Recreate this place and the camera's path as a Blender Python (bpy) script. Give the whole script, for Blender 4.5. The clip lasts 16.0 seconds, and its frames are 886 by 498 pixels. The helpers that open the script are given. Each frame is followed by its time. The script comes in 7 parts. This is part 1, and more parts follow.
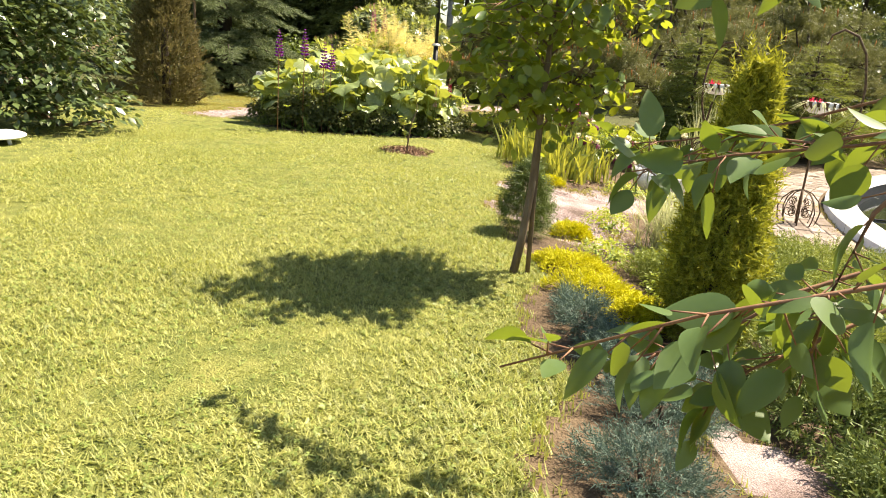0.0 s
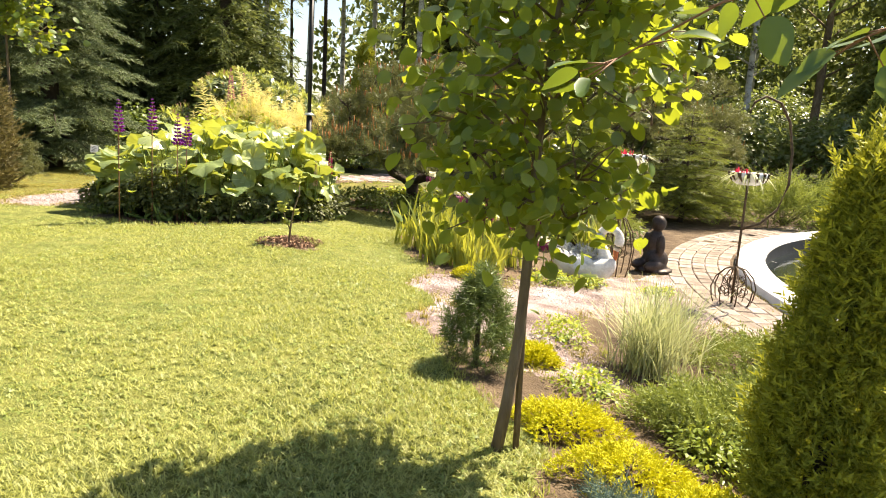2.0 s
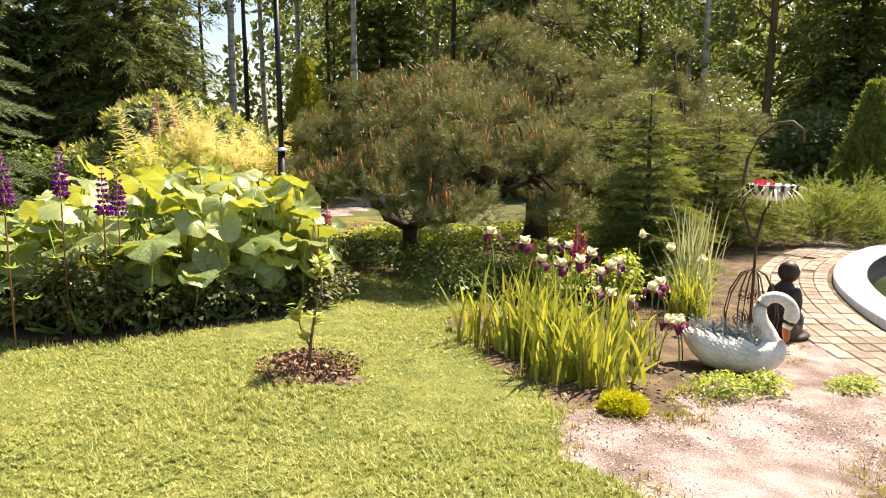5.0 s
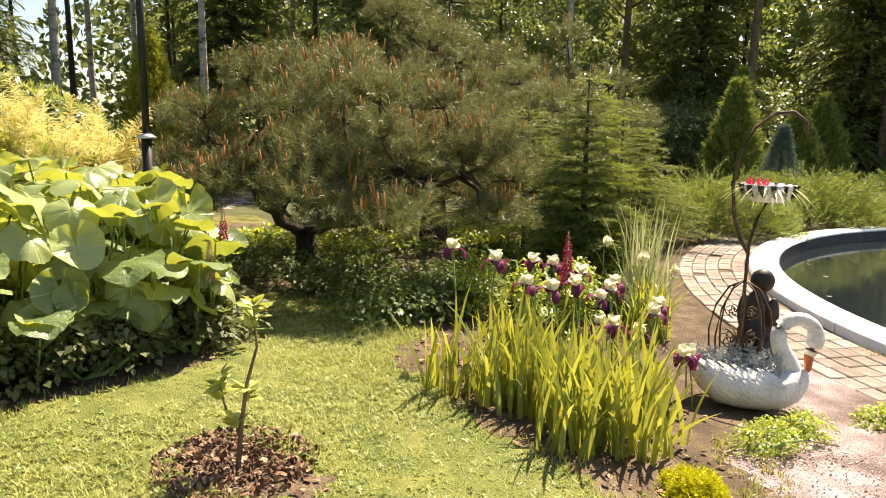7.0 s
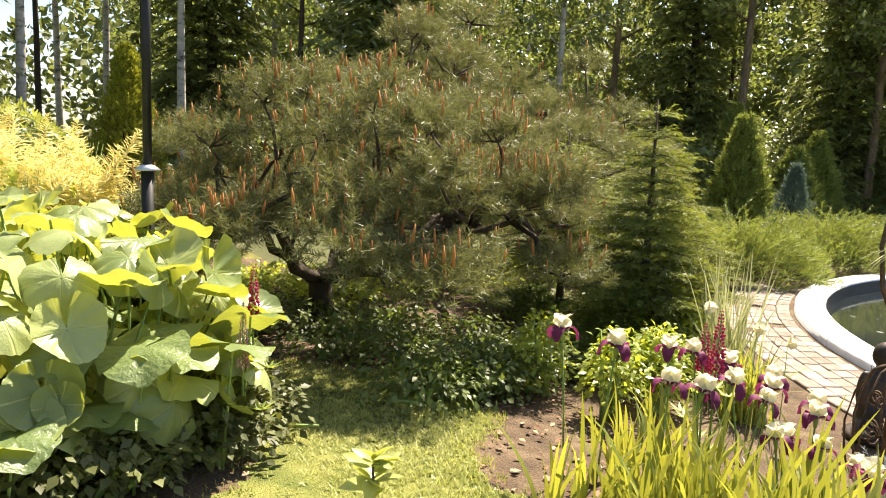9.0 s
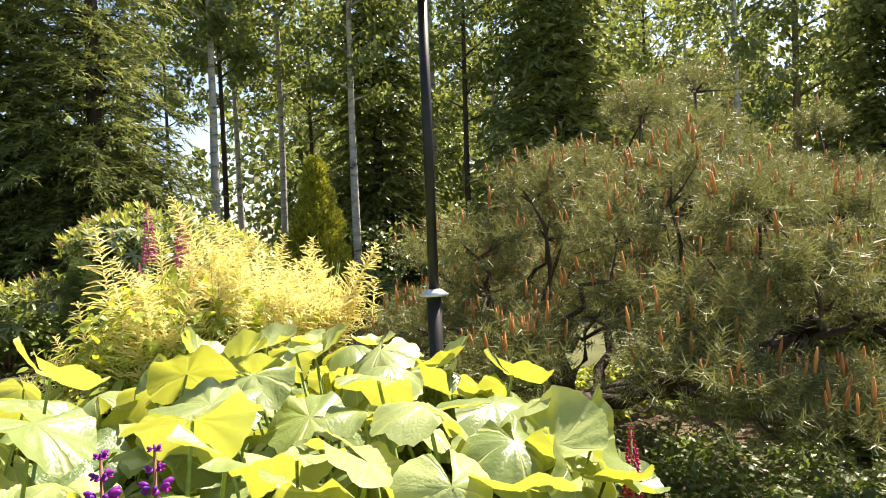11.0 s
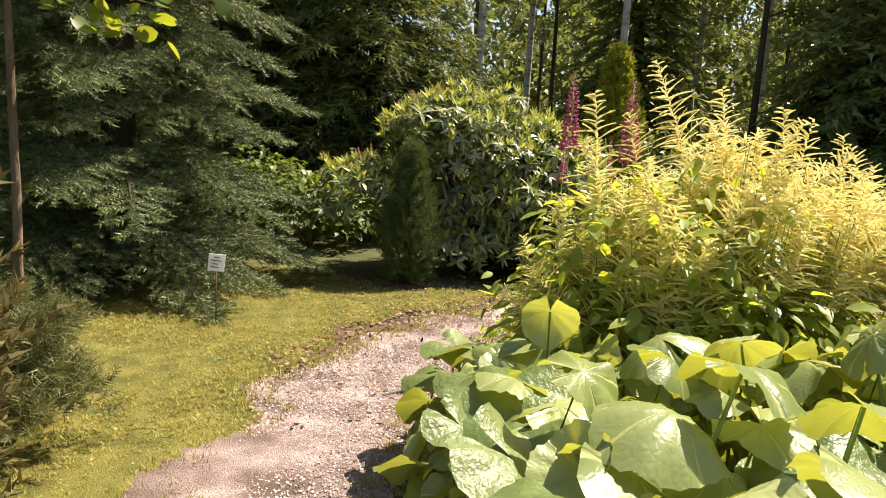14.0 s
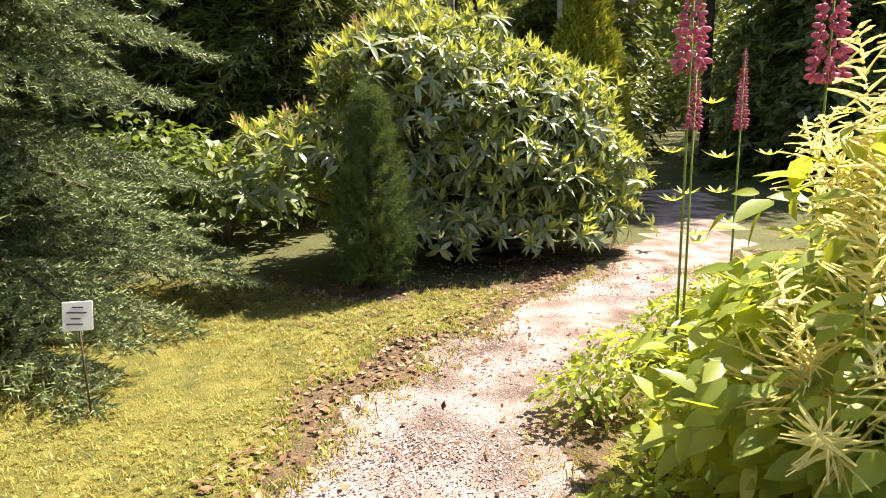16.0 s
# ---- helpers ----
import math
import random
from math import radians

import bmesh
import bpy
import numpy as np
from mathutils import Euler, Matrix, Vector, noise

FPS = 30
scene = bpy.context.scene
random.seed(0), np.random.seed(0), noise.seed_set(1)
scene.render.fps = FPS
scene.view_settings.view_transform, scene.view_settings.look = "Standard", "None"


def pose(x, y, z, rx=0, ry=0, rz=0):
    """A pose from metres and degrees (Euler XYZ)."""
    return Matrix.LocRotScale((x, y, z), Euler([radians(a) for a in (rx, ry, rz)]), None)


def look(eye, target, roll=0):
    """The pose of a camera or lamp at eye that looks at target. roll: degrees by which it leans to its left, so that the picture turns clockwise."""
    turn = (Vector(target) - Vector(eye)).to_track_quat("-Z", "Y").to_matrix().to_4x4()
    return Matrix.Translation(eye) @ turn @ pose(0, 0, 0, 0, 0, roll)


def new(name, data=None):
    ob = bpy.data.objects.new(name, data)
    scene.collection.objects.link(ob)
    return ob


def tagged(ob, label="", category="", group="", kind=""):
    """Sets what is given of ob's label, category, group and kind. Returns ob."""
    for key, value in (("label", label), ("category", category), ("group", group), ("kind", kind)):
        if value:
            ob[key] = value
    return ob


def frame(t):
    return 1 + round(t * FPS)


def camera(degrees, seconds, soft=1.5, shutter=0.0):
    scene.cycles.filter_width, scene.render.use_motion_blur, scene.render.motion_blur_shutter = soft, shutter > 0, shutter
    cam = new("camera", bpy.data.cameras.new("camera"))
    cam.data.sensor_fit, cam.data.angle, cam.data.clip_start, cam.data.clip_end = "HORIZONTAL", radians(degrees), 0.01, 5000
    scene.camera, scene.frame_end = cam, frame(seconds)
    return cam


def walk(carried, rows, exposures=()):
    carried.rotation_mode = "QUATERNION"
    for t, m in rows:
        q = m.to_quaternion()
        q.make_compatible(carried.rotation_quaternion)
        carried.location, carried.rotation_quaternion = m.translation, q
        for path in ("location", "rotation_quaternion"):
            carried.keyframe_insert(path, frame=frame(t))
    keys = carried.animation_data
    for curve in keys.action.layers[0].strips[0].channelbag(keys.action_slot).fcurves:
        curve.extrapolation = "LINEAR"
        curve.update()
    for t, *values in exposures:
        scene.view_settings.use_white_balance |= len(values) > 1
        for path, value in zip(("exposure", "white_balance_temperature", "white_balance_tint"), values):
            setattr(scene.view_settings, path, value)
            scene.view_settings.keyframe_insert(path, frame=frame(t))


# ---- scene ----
cam = camera(65.6, 16.0, soft=1.0)
PATH = [
    (0, (0.058, 0.301, 1.222), (0.102, 2.22, 0.663), 4.3),
    (0.5, (-0.067, 0.709, 1.213), (0.109, 2.651, 0.768), 4.2),
    (1, (-0.15, 1.07, 1.255), (0.283, 2.983, 0.865), 1.4),
    (1.5, (-0.214, 1.41, 1.247), (0.239, 3.318, 0.852), 1.3),
    (2, (-0.272, 1.733, 1.27), (0.163, 3.651, 0.908), 3.5),
    (2.5, (-0.385, 2.214, 1.239), (0.137, 4.122, 0.944), 1.5),
    (3, (-0.498, 2.599, 1.246), (0.027, 4.511, 0.981), -0.1),
    (3.2, (-0.564, 2.803, 1.232), (-0.042, 4.718, 0.985), -0.6),
    (5.3, (-0.899, 4.794, 1.44), (-0.162, 6.618, 1.081), 0.8),
    (5.5, (-0.914, 4.943, 1.446), (-0.066, 6.712, 1.057), 2.0),
    (6, (-0.874, 5.317, 1.371), (0.016, 7.053, 0.929), 1.9),
    (6.5, (-0.921, 5.692, 1.36), (-0.081, 7.455, 0.929), 1.6),
    (7, (-0.993, 6.033, 1.37), (0.059, 7.699, 1.028), 1.2),
    (7.5, (-0.972, 6.371, 1.339), (0.097, 8.022, 0.975), 2.1),
    (8, (-0.935, 6.689, 1.384), (0.124, 8.35, 1.042), 2.3),
    (8.2, (-0.955, 6.832, 1.386), (0.11, 8.488, 1.038), 3.2),
    (10.3, (-1.145, 8.034, 1.508), (0.072, 9.62, 1.457), -1.4),
    (10.5, (-1.193, 8.213, 1.513), (-0.077, 9.873, 1.478), -0.9),
    (11, (-1.434, 8.649, 1.539), (-0.648, 10.488, 1.519), -2.3),
    (11.5, (-1.728, 8.929, 1.508), (-1.184, 10.85, 1.392), 1.1),
    (12, (-2.081, 9.121, 1.485), (-1.504, 11.013, 1.191), 0.2),
    (12.5, (-2.403, 9.338, 1.419), (-1.968, 11.252, 1.037), 1.8),
    (12.9, (-2.596, 9.656, 1.458), (-2.254, 11.586, 1.059), 1.2),
    (13, (-2.693, 9.692, 1.441), (-2.36, 11.631, 1.082), 1.5),
    (13.5, (-2.925, 10.203, 1.462), (-2.611, 12.167, 1.249), 1.0),
    (14, (-3.131, 10.75, 1.422), (-2.824, 12.705, 1.13), 3.2),
    (14.5, (-3.261, 11.351, 1.414), (-2.929, 13.3, 1.111), 1.3),
    (15, (-3.346, 11.969, 1.365), (-2.936, 13.9, 1.043), -0.2),
    (15.5, (-3.347, 12.562, 1.345), (-2.905, 14.468, 0.93), 0.0),
    (16, (-3.285, 13.158, 1.351), (-2.75, 15.038, 0.929), -1.2),
]
walk(cam, [(t, look(eye, target, roll)) for t, eye, target, roll in PATH],
     exposures=[(0, 1.53, 7300, 12), (1.0, 1.63, 7300, 12), (3.0, 1.57, 7300, 12), (6.5, 1.42, 7300, 14), (8.2, 1.56, 7200, 14), (10.3, 1.88, 7000, 14), (11.0, 1.77, 7000, 14), (12.0, 1.18, 7300, 14), (13.0, 1.20, 7300, 14), (14.5, 1.32, 7200, 14), (15.5, 1.75, 7100, 14), (16, 1.78, 7100, 14)])

# ---- world, sun ----
SUN_DIR = Vector((0.50, 0.235, 0.833)).normalized()   # towards the sun
world = bpy.data.worlds.new("world")
scene.world = world
world.use_nodes = True
wn = world.node_tree.nodes
wl = world.node_tree.links
sky = wn.new("ShaderNodeTexSky")
sky.sky_type = "NISHITA"
sky.sun_disc = False
sky.sun_elevation = math.asin(SUN_DIR.z)
sky.sun_rotation = math.atan2(SUN_DIR.x, SUN_DIR.y)
wl.new(sky.outputs[0], wn["Background"].inputs[0])
wn["Background"].inputs[1].default_value = 0.075
sun_data = bpy.data.lights.new("sun", "SUN")
sun_data.energy, sun_data.angle, sun_data.color = 5.0, radians(0.5), (1.0, 0.93, 0.80)
sun = new("sun", sun_data)
sun.matrix_world = look(SUN_DIR * 40, (0, 0, 0))


# ---- helpers of this scene ----
rng = np.random.default_rng(7)


def sstep(a, b, v):
    q = np.clip((np.asarray(v, float) - a) / (b - a), 0, 1)
    return q * q * (3 - 2 * q)


def gz(x, y):
    """Height of the ground: level lawn, falling gently to the pond and along the gravel path."""
    s = sstep(-0.3, 4.2, x)
    return -0.02 - 0.36 * s - 0.22 * sstep(9.5, 16, y) * (1 - s)


def g(x, y):
    return float(gz(x, y))


def mesh_of(name, verts, faces, mats=(), mat_index=None, smooth=False, uv=None):
    """A mesh from numpy arrays; faces is one (n, k) array or a list of such."""
    me = bpy.data.meshes.new(name)
    verts = np.asarray(verts, np.float32)
    groups = faces if isinstance(faces, list) else [faces]
    groups = [np.asarray(f, np.int32) for f in groups if len(f)]
    me.vertices.add(len(verts))
    me.vertices.foreach_set("co", verts.ravel())
    loops = np.concatenate([f.ravel() for f in groups])
    sizes = np.concatenate([np.full(len(f), f.shape[1], np.int32) for f in groups])
    starts = np.concatenate([[0], np.cumsum(sizes)[:-1]]).astype(np.int32)
    me.loops.add(len(loops))
    me.loops.foreach_set("vertex_index", loops)
    me.polygons.add(len(sizes))
    me.polygons.foreach_set("loop_start", starts)
    if uv is not None:
        layer = me.uv_layers.new(name="UVMap")
        layer.data.foreach_set("uv", np.asarray(uv, np.float32)[loops].ravel())
    for m in mats:
        me.materials.append(m)
    if mat_index is not None:
        me.polygons.foreach_set("material_index", np.asarray(mat_index, np.int32))
    me.update(calc_edges=True)
    if smooth:
        me.polygons.foreach_set("use_smooth", np.ones(len(sizes), bool))
    return me


def scatter(tv, tf, pos, rot, scale):
    """Copies of a template (verts tv, faces tf) at pos with 3x3 turns rot and scales: joined verts, faces."""
    pos = np.asarray(pos, float)
    n = len(pos)
    sc = np.asarray(scale, float)
    if sc.ndim == 0:
        sc = np.full(n, float(sc))
    sc = sc[:, None] if sc.ndim == 1 else sc
    v = np.einsum("nij,nkj->nki", rot, tv[None] * sc[:, None, :]) + pos[:, None, :]
    f = tf[None] + (np.arange(n) * len(tv))[:, None, None]
    return v.reshape(-1, 3), f.reshape(-1, tf.shape[1])


def frames_along(d, roll=None):
    """Turns whose z axis lies along each row of d, with a roll about it."""
    d = np.asarray(d, float)
    d = d / np.maximum(np.linalg.norm(d, axis=1, keepdims=True), 1e-9)
    ref = np.where(np.abs(d[:, 2:3]) < 0.95, np.array([[0, 0, 1.0]]), np.array([[1.0, 0, 0]]))
    x = np.cross(ref, d)
    x /= np.linalg.norm(x, axis=1, keepdims=True)
    y = np.cross(d, x)
    if roll is not None:
        c, s = np.cos(roll)[:, None], np.sin(roll)[:, None]
        x, y = x * c + y * s, y * c - x * s
    return np.stack([x, y, d], axis=2)


def join(parts):
    """Joins (verts, faces) pairs."""
    vs, fs, k = [], {}, 0
    for v, f in parts:
        if len(v) == 0:
            continue
        fs.setdefault(f.shape[1], []).append(np.asarray(f) + k)
        vs.append(v)
        k += len(v)
    return np.concatenate(vs), [np.concatenate(a) for a in fs.values()]


def tube(points, radii, sides=7, cap=True):
    """A round tapered tube along points."""
    p = np.asarray(points, float)
    r = np.broadcast_to(np.asarray(radii, float), (len(p),))
    t = np.gradient(p, axis=0)
    fr = frames_along(t)
    a = np.linspace(0, 2 * math.pi, sides, endpoint=False)
    ring = np.stack([np.cos(a), np.sin(a), np.zeros(sides)], axis=1)
    v = (np.einsum("nij,kj->nki", fr, ring) * r[:, None, None] + p[:, None, :]).reshape(-1, 3)
    i = np.arange(len(p) - 1)[:, None] * sides
    j = np.arange(sides)[None]
    q = np.stack([i + j, i + (j + 1) % sides, i + sides + (j + 1) % sides, i + sides + j], axis=2).reshape(-1, 4)
    if cap:
        v = np.concatenate([v, p[-1:], p[:1]])
        e = (len(p) - 1) * sides
        top = np.array([[e + k, e + (k + 1) % sides, e + (k + 1) % sides, len(v) - 2] for k in range(sides)])
        bot = np.array([[(k + 1) % sides, k, k, len(v) - 1] for k in range(sides)])
        tri = np.concatenate([top[:, [0, 1, 3]], bot[:, [0, 1, 3]]])
        return v, q, tri
    return v, q, np.zeros((0, 3), int)


def tubes(list_of, sides=6):
    """Joins many (points, radii) tubes into verts and a list of face arrays."""
    parts = []
    for pts, rad in list_of:
        v, q, t = tube(pts, rad, sides)
        parts.append((v, q, t))
    vs, qs, ts, k = [], [], [], 0
    for v, q, t in parts:
        vs.append(v)
        qs.append(q + k)
        ts.append(t + k)
        k += len(v)
    return np.concatenate(vs), [np.concatenate(qs), np.concatenate(ts)]


def thing(name, x, y, label, category, group="", z=None, rz=0.0, kind=""):
    ob = new(name)
    ob.empty_display_size = 0.1
    ob.matrix_world = pose(x, y, g(x, y) if z is None else z, 0, 0, rz)
    return tagged(ob, label, category, group, kind)


def part(name, me, parent, label="", kind=""):
    ob = new(name, me)
    ob.parent = parent
    return tagged(ob, label, "", "", kind)


def lone(name, me, label, category, group="", kind="", m=None):
    ob = new(name, me)
    if m is not None:
        ob.matrix_world = m
    return tagged(ob, label, category, group, kind)


# ---- materials ----
def base_mat(name):
    m = bpy.data.materials.new(name)
    m.use_nodes = True
    return m, m.node_tree.nodes, m.node_tree.links, m.node_tree.nodes["Principled BSDF"]


def ramp_node(n, stops):
    r = n.new("ShaderNodeValToRGB")
    el = r.color_ramp.elements
    while len(el) < len(stops):
        el.new(0.5)
    for e, (p, c) in zip(el, stops):
        e.position, e.color = p, (*c, 1)
    return r


def leaf_mat(name, dark, light, through_col, trans=0.35, rough=0.45, spec=0.4, noise_scale=9.0, veins=False, object_random=False, bump=0.0):
    """Thin leaf: a glossy coat over colour that differs from leaf to leaf, and light that comes through."""
    m, n, l, p = base_mat(name)
    if object_random:
        info = n.new("ShaderNodeObjectInfo")
        rnd = info.outputs["Random"]
    else:
        info = n.new("ShaderNodeNewGeometry")
        rnd = info.outputs["Random Per Island"]
    tex = n.new("ShaderNodeTexNoise")
    tex.inputs["Scale"].default_value = noise_scale
    tex.inputs["Detail"].default_value = 3
    co = n.new("ShaderNodeTexCoord")
    l.new(co.outputs["Object"], tex.inputs["Vector"])
    mix = n.new("ShaderNodeMath")
    mix.operation = "MULTIPLY_ADD"
    mix.inputs[1].default_value, mix.inputs[2].default_value = 0.65, 0.0
    l.new(rnd, mix.inputs[0])
    add = n.new("ShaderNodeMath")
    add.operation = "MULTIPLY_ADD"
    add.inputs[1].default_value = 0.4
    l.new(tex.outputs["Fac"], add.inputs[0])
    l.new(mix.outputs[0], add.inputs[2])
    r = ramp_node(n, [(0.1, dark), (0.95, light)])
    l.new(add.outputs[0], r.inputs["Fac"])
    col = r.outputs["Color"]
    if veins:
        uvn = n.new("ShaderNodeUVMap")
        sep = n.new("ShaderNodeSeparateXYZ")
        l.new(uvn.outputs[0], sep.inputs[0])
        ang = n.new("ShaderNodeMath")
        ang.operation = "ARCTAN2"
        l.new(sep.outputs[0], ang.inputs[0])
        l.new(sep.outputs[1], ang.inputs[1])
        sc = n.new("ShaderNodeMath")
        sc.operation = "MULTIPLY"
        sc.inputs[1].default_value = 4.5
        l.new(ang.outputs[0], sc.inputs[0])
        sn = n.new("ShaderNodeMath")
        sn.operation = "COSINE"
        l.new(sc.outputs[0], sn.inputs[0])
        pw = n.new("ShaderNodeMapRange")
        pw.inputs["From Min"].default_value, pw.inputs["From Max"].default_value = 0.965, 1.0
        l.new(sn.outputs[0], pw.inputs["Value"])
        vm = n.new("ShaderNodeMix")
        vm.data_type = "RGBA"
        vm.inputs[7].default_value = (min(light[0] * 1.25, 1), min(light[1] * 1.15, 1), light[2] * 1.2, 1)
        sc2 = n.new("ShaderNodeMath")
        sc2.operation = "MULTIPLY"
        sc2.inputs[1].default_value = 0.7
        l.new(pw.outputs[0], sc2.inputs[0])
        l.new(sc2.outputs[0], vm.inputs[0])
        l.new(col, vm.inputs[6])
        col = vm.outputs[2]
        net = n.new("ShaderNodeTexVoronoi")
        net.feature = "DISTANCE_TO_EDGE"
        net.inputs["Scale"].default_value = 10
        l.new(uvn.outputs[0], net.inputs["Vector"])
        am = n.new("ShaderNodeMath")
        am.operation = "MULTIPLY_ADD"
        am.inputs[1].default_value = -0.9
        l.new(pw.outputs[0], am.inputs[0])
        nw2 = n.new("ShaderNodeMath")
        nw2.operation = "MULTIPLY_ADD"
        nw2.inputs[1].default_value = 0.38
        l.new(net.outputs[0], nw2.inputs[0])
        l.new(tex.outputs["Fac"], nw2.inputs[2])
        l.new(nw2.outputs[0], am.inputs[2])
        bp = n.new("ShaderNodeBump")
        bp.inputs["Strength"].default_value = 0.5
        bp.inputs["Distance"].default_value = 0.010
        l.new(am.outputs[0], bp.inputs["Height"])
        l.new(bp.outputs[0], p.inputs["Normal"])
    if bump:
        grain = n.new("ShaderNodeTexNoise")
        grain.inputs["Scale"].default_value, grain.inputs["Detail"].default_value = 45, 4
        l.new(co.outputs["Object"], grain.inputs["Vector"])
        relief = n.new("ShaderNodeBump")
        relief.inputs["Strength"].default_value, relief.inputs["Distance"].default_value = bump, 0.012
        l.new(grain.outputs["Fac"], relief.inputs["Height"])
        l.new(relief.outputs[0], p.inputs["Normal"])
    l.new(col, p.inputs["Base Color"])
    p.inputs["Roughness"].default_value = rough
    p.inputs["Specular IOR Level"].default_value = spec
    tr = n.new("ShaderNodeBsdfTranslucent")
    tm = n.new("ShaderNodeMix")
    tm.data_type = "RGBA"
    tm.inputs[0].default_value = 0.75
    tm.inputs[7].default_value = (*through_col, 1)
    l.new(col, tm.inputs[6])
    l.new(tm.outputs[2], tr.inputs["Color"])
    ms = n.new("ShaderNodeMixShader")
    ms.inputs[0].default_value = trans
    l.new(p.outputs[0], ms.inputs[1])
    l.new(tr.outputs[0], ms.inputs[2])
    l.new(ms.outputs[0], n["Material Output"].inputs["Surface"])
    return m


def rough_mat(name, stops, scale=8.0, rough=0.85, bump=0.5, bump_scale=60.0, dist=0.01, metal=0.0, detail=5, stretch=(1, 1, 1), random=0.0, spec=0.3):
    """An opaque surface: colours by a broad noise, a second finer one for grain and relief."""
    m, n, l, p = base_mat(name)
    co = n.new("ShaderNodeTexCoord")
    mp = n.new("ShaderNodeMapping")
    mp.inputs["Scale"].default_value = stretch
    l.new(co.outputs["Object"], mp.inputs["Vector"])
    a = n.new("ShaderNodeTexNoise")
    a.inputs["Scale"].default_value, a.inputs["Detail"].default_value = scale, detail
    b = n.new("ShaderNodeTexNoise")
    b.inputs["Scale"].default_value, b.inputs["Detail"].default_value = bump_scale, 4
    for t in (a, b):
        l.new(mp.outputs[0], t.inputs["Vector"])
    mx = n.new("ShaderNodeMath")
    mx.operation = "MULTIPLY_ADD"
    mx.inputs[1].default_value = 0.35
    l.new(b.outputs["Fac"], mx.inputs[0])
    ma = n.new("ShaderNodeMath")
    ma.operation = "MULTIPLY"
    ma.inputs[1].default_value = 0.65
    l.new(a.outputs["Fac"], ma.inputs[0])
    l.new(ma.outputs[0], mx.inputs[2])
    fac = mx.outputs[0]
    if random:
        info = n.new("ShaderNodeObjectInfo") if random > 0 else n.new("ShaderNodeNewGeometry")
        rs = n.new("ShaderNodeMath")
        rs.operation = "MULTIPLY_ADD"
        rs.inputs[1].default_value = abs(random)
        l.new(info.outputs["Random" if random > 0 else "Random Per Island"], rs.inputs[0])
        l.new(fac, rs.inputs[2])
        sb = n.new("ShaderNodeMath")
        sb.operation = "SUBTRACT"
        sb.inputs[1].default_value = abs(random) / 2
        l.new(rs.outputs[0], sb.inputs[0])
        fac = sb.outputs[0]
    r = ramp_node(n, stops)
    l.new(fac, r.inputs["Fac"])
    l.new(r.outputs["Color"], p.inputs["Base Color"])
    bp = n.new("ShaderNodeBump")
    bp.inputs["Strength"].default_value, bp.inputs["Distance"].default_value = bump, dist
    l.new(b.outputs["Fac"], bp.inputs["Height"])
    l.new(bp.outputs[0], p.inputs["Normal"])
    p.inputs["Roughness"].default_value, p.inputs["Metallic"].default_value = rough, metal
    p.inputs["Specular IOR Level"].default_value = spec
    return m


M_SOIL_LAWN = rough_mat("lawn_ground", [(0.30, (0.07, 0.095, 0.02)), (0.45, (0.13, 0.15, 0.033)), (0.58, (0.21, 0.215, 0.055)), (0.72, (0.27, 0.25, 0.075))], 5, 0.95, 1.0, 120, 0.015)
M_MOSS_GROUND = rough_mat("moss_ground", [(0.30, (0.055, 0.06, 0.013)), (0.45, (0.115, 0.112, 0.025)), (0.58, (0.19, 0.172, 0.042)), (0.72, (0.27, 0.235, 0.075))], 4, 0.95, 1.0, 110, 0.015)
M_GRASS = leaf_mat("lawn_grass", (0.06, 0.095, 0.02), (0.62, 0.61, 0.21), (0.56, 0.58, 0.10), 0.36, 0.5, 0.35, 2.2)
M_MOSS = leaf_mat("mossy_grass", (0.10, 0.085, 0.014), (0.45, 0.375, 0.09), (0.45, 0.38, 0.06), 0.3, 0.6, 0.25, 1.6)
M_CLOVER = leaf_mat("clover_leaf", (0.10, 0.15, 0.03), (0.34, 0.40, 0.11), (0.42, 0.48, 0.07), 0.3, 0.45, 0.4, 2)
M_FOREST = rough_mat("forest_floor", [(0.3, (0.05, 0.045, 0.02)), (0.55, (0.08, 0.09, 0.03)), (0.75, (0.16, 0.11, 0.06))], 1.2, 0.95, 0.8, 30, 0.03)
M_SOIL = rough_mat("bed_soil", [(0.3, (0.05, 0.034, 0.022)), (0.5, (0.11, 0.075, 0.045)), (0.68, (0.2, 0.145, 0.09))], 5, 0.95, 1.0, 70, 0.02)
M_GRAVEL = rough_mat("pale_gravel", [(0.36, (0.13, 0.09, 0.07)), (0.47, (0.26, 0.19, 0.175)), (0.56, (0.41, 0.325, 0.31)), (0.68, (0.58, 0.50, 0.47))], 3, 0.9, 1.0, 130, 0.02)
M_STONE = rough_mat("gravel_stone", [(0.2, (0.17, 0.13, 0.12)), (0.5, (0.40, 0.325, 0.32)), (0.8, (0.62, 0.53, 0.52))], 10, 0.8, 0.4, 90, 0.004, random=-0.7)
M_PAVER = rough_mat("paving_brick", [(0.25, (0.15, 0.115, 0.09)), (0.5, (0.26, 0.21, 0.17)), (0.75, (0.38, 0.315, 0.27))], 9, 0.85, 0.6, 90, 0.006, random=0.35)
M_RIM = rough_mat("pond_rim_paint", [(0.25, (0.42, 0.44, 0.47)), (0.45, (0.68, 0.69, 0.71)), (0.7, (0.80, 0.80, 0.80))], 4, 0.7, 0.4, 60, 0.004)
M_LINER = rough_mat("pond_liner", [(0.3, (0.012, 0.013, 0.018)), (0.7, (0.035, 0.04, 0.05))], 5, 0.5, 0.3, 20, 0.01)
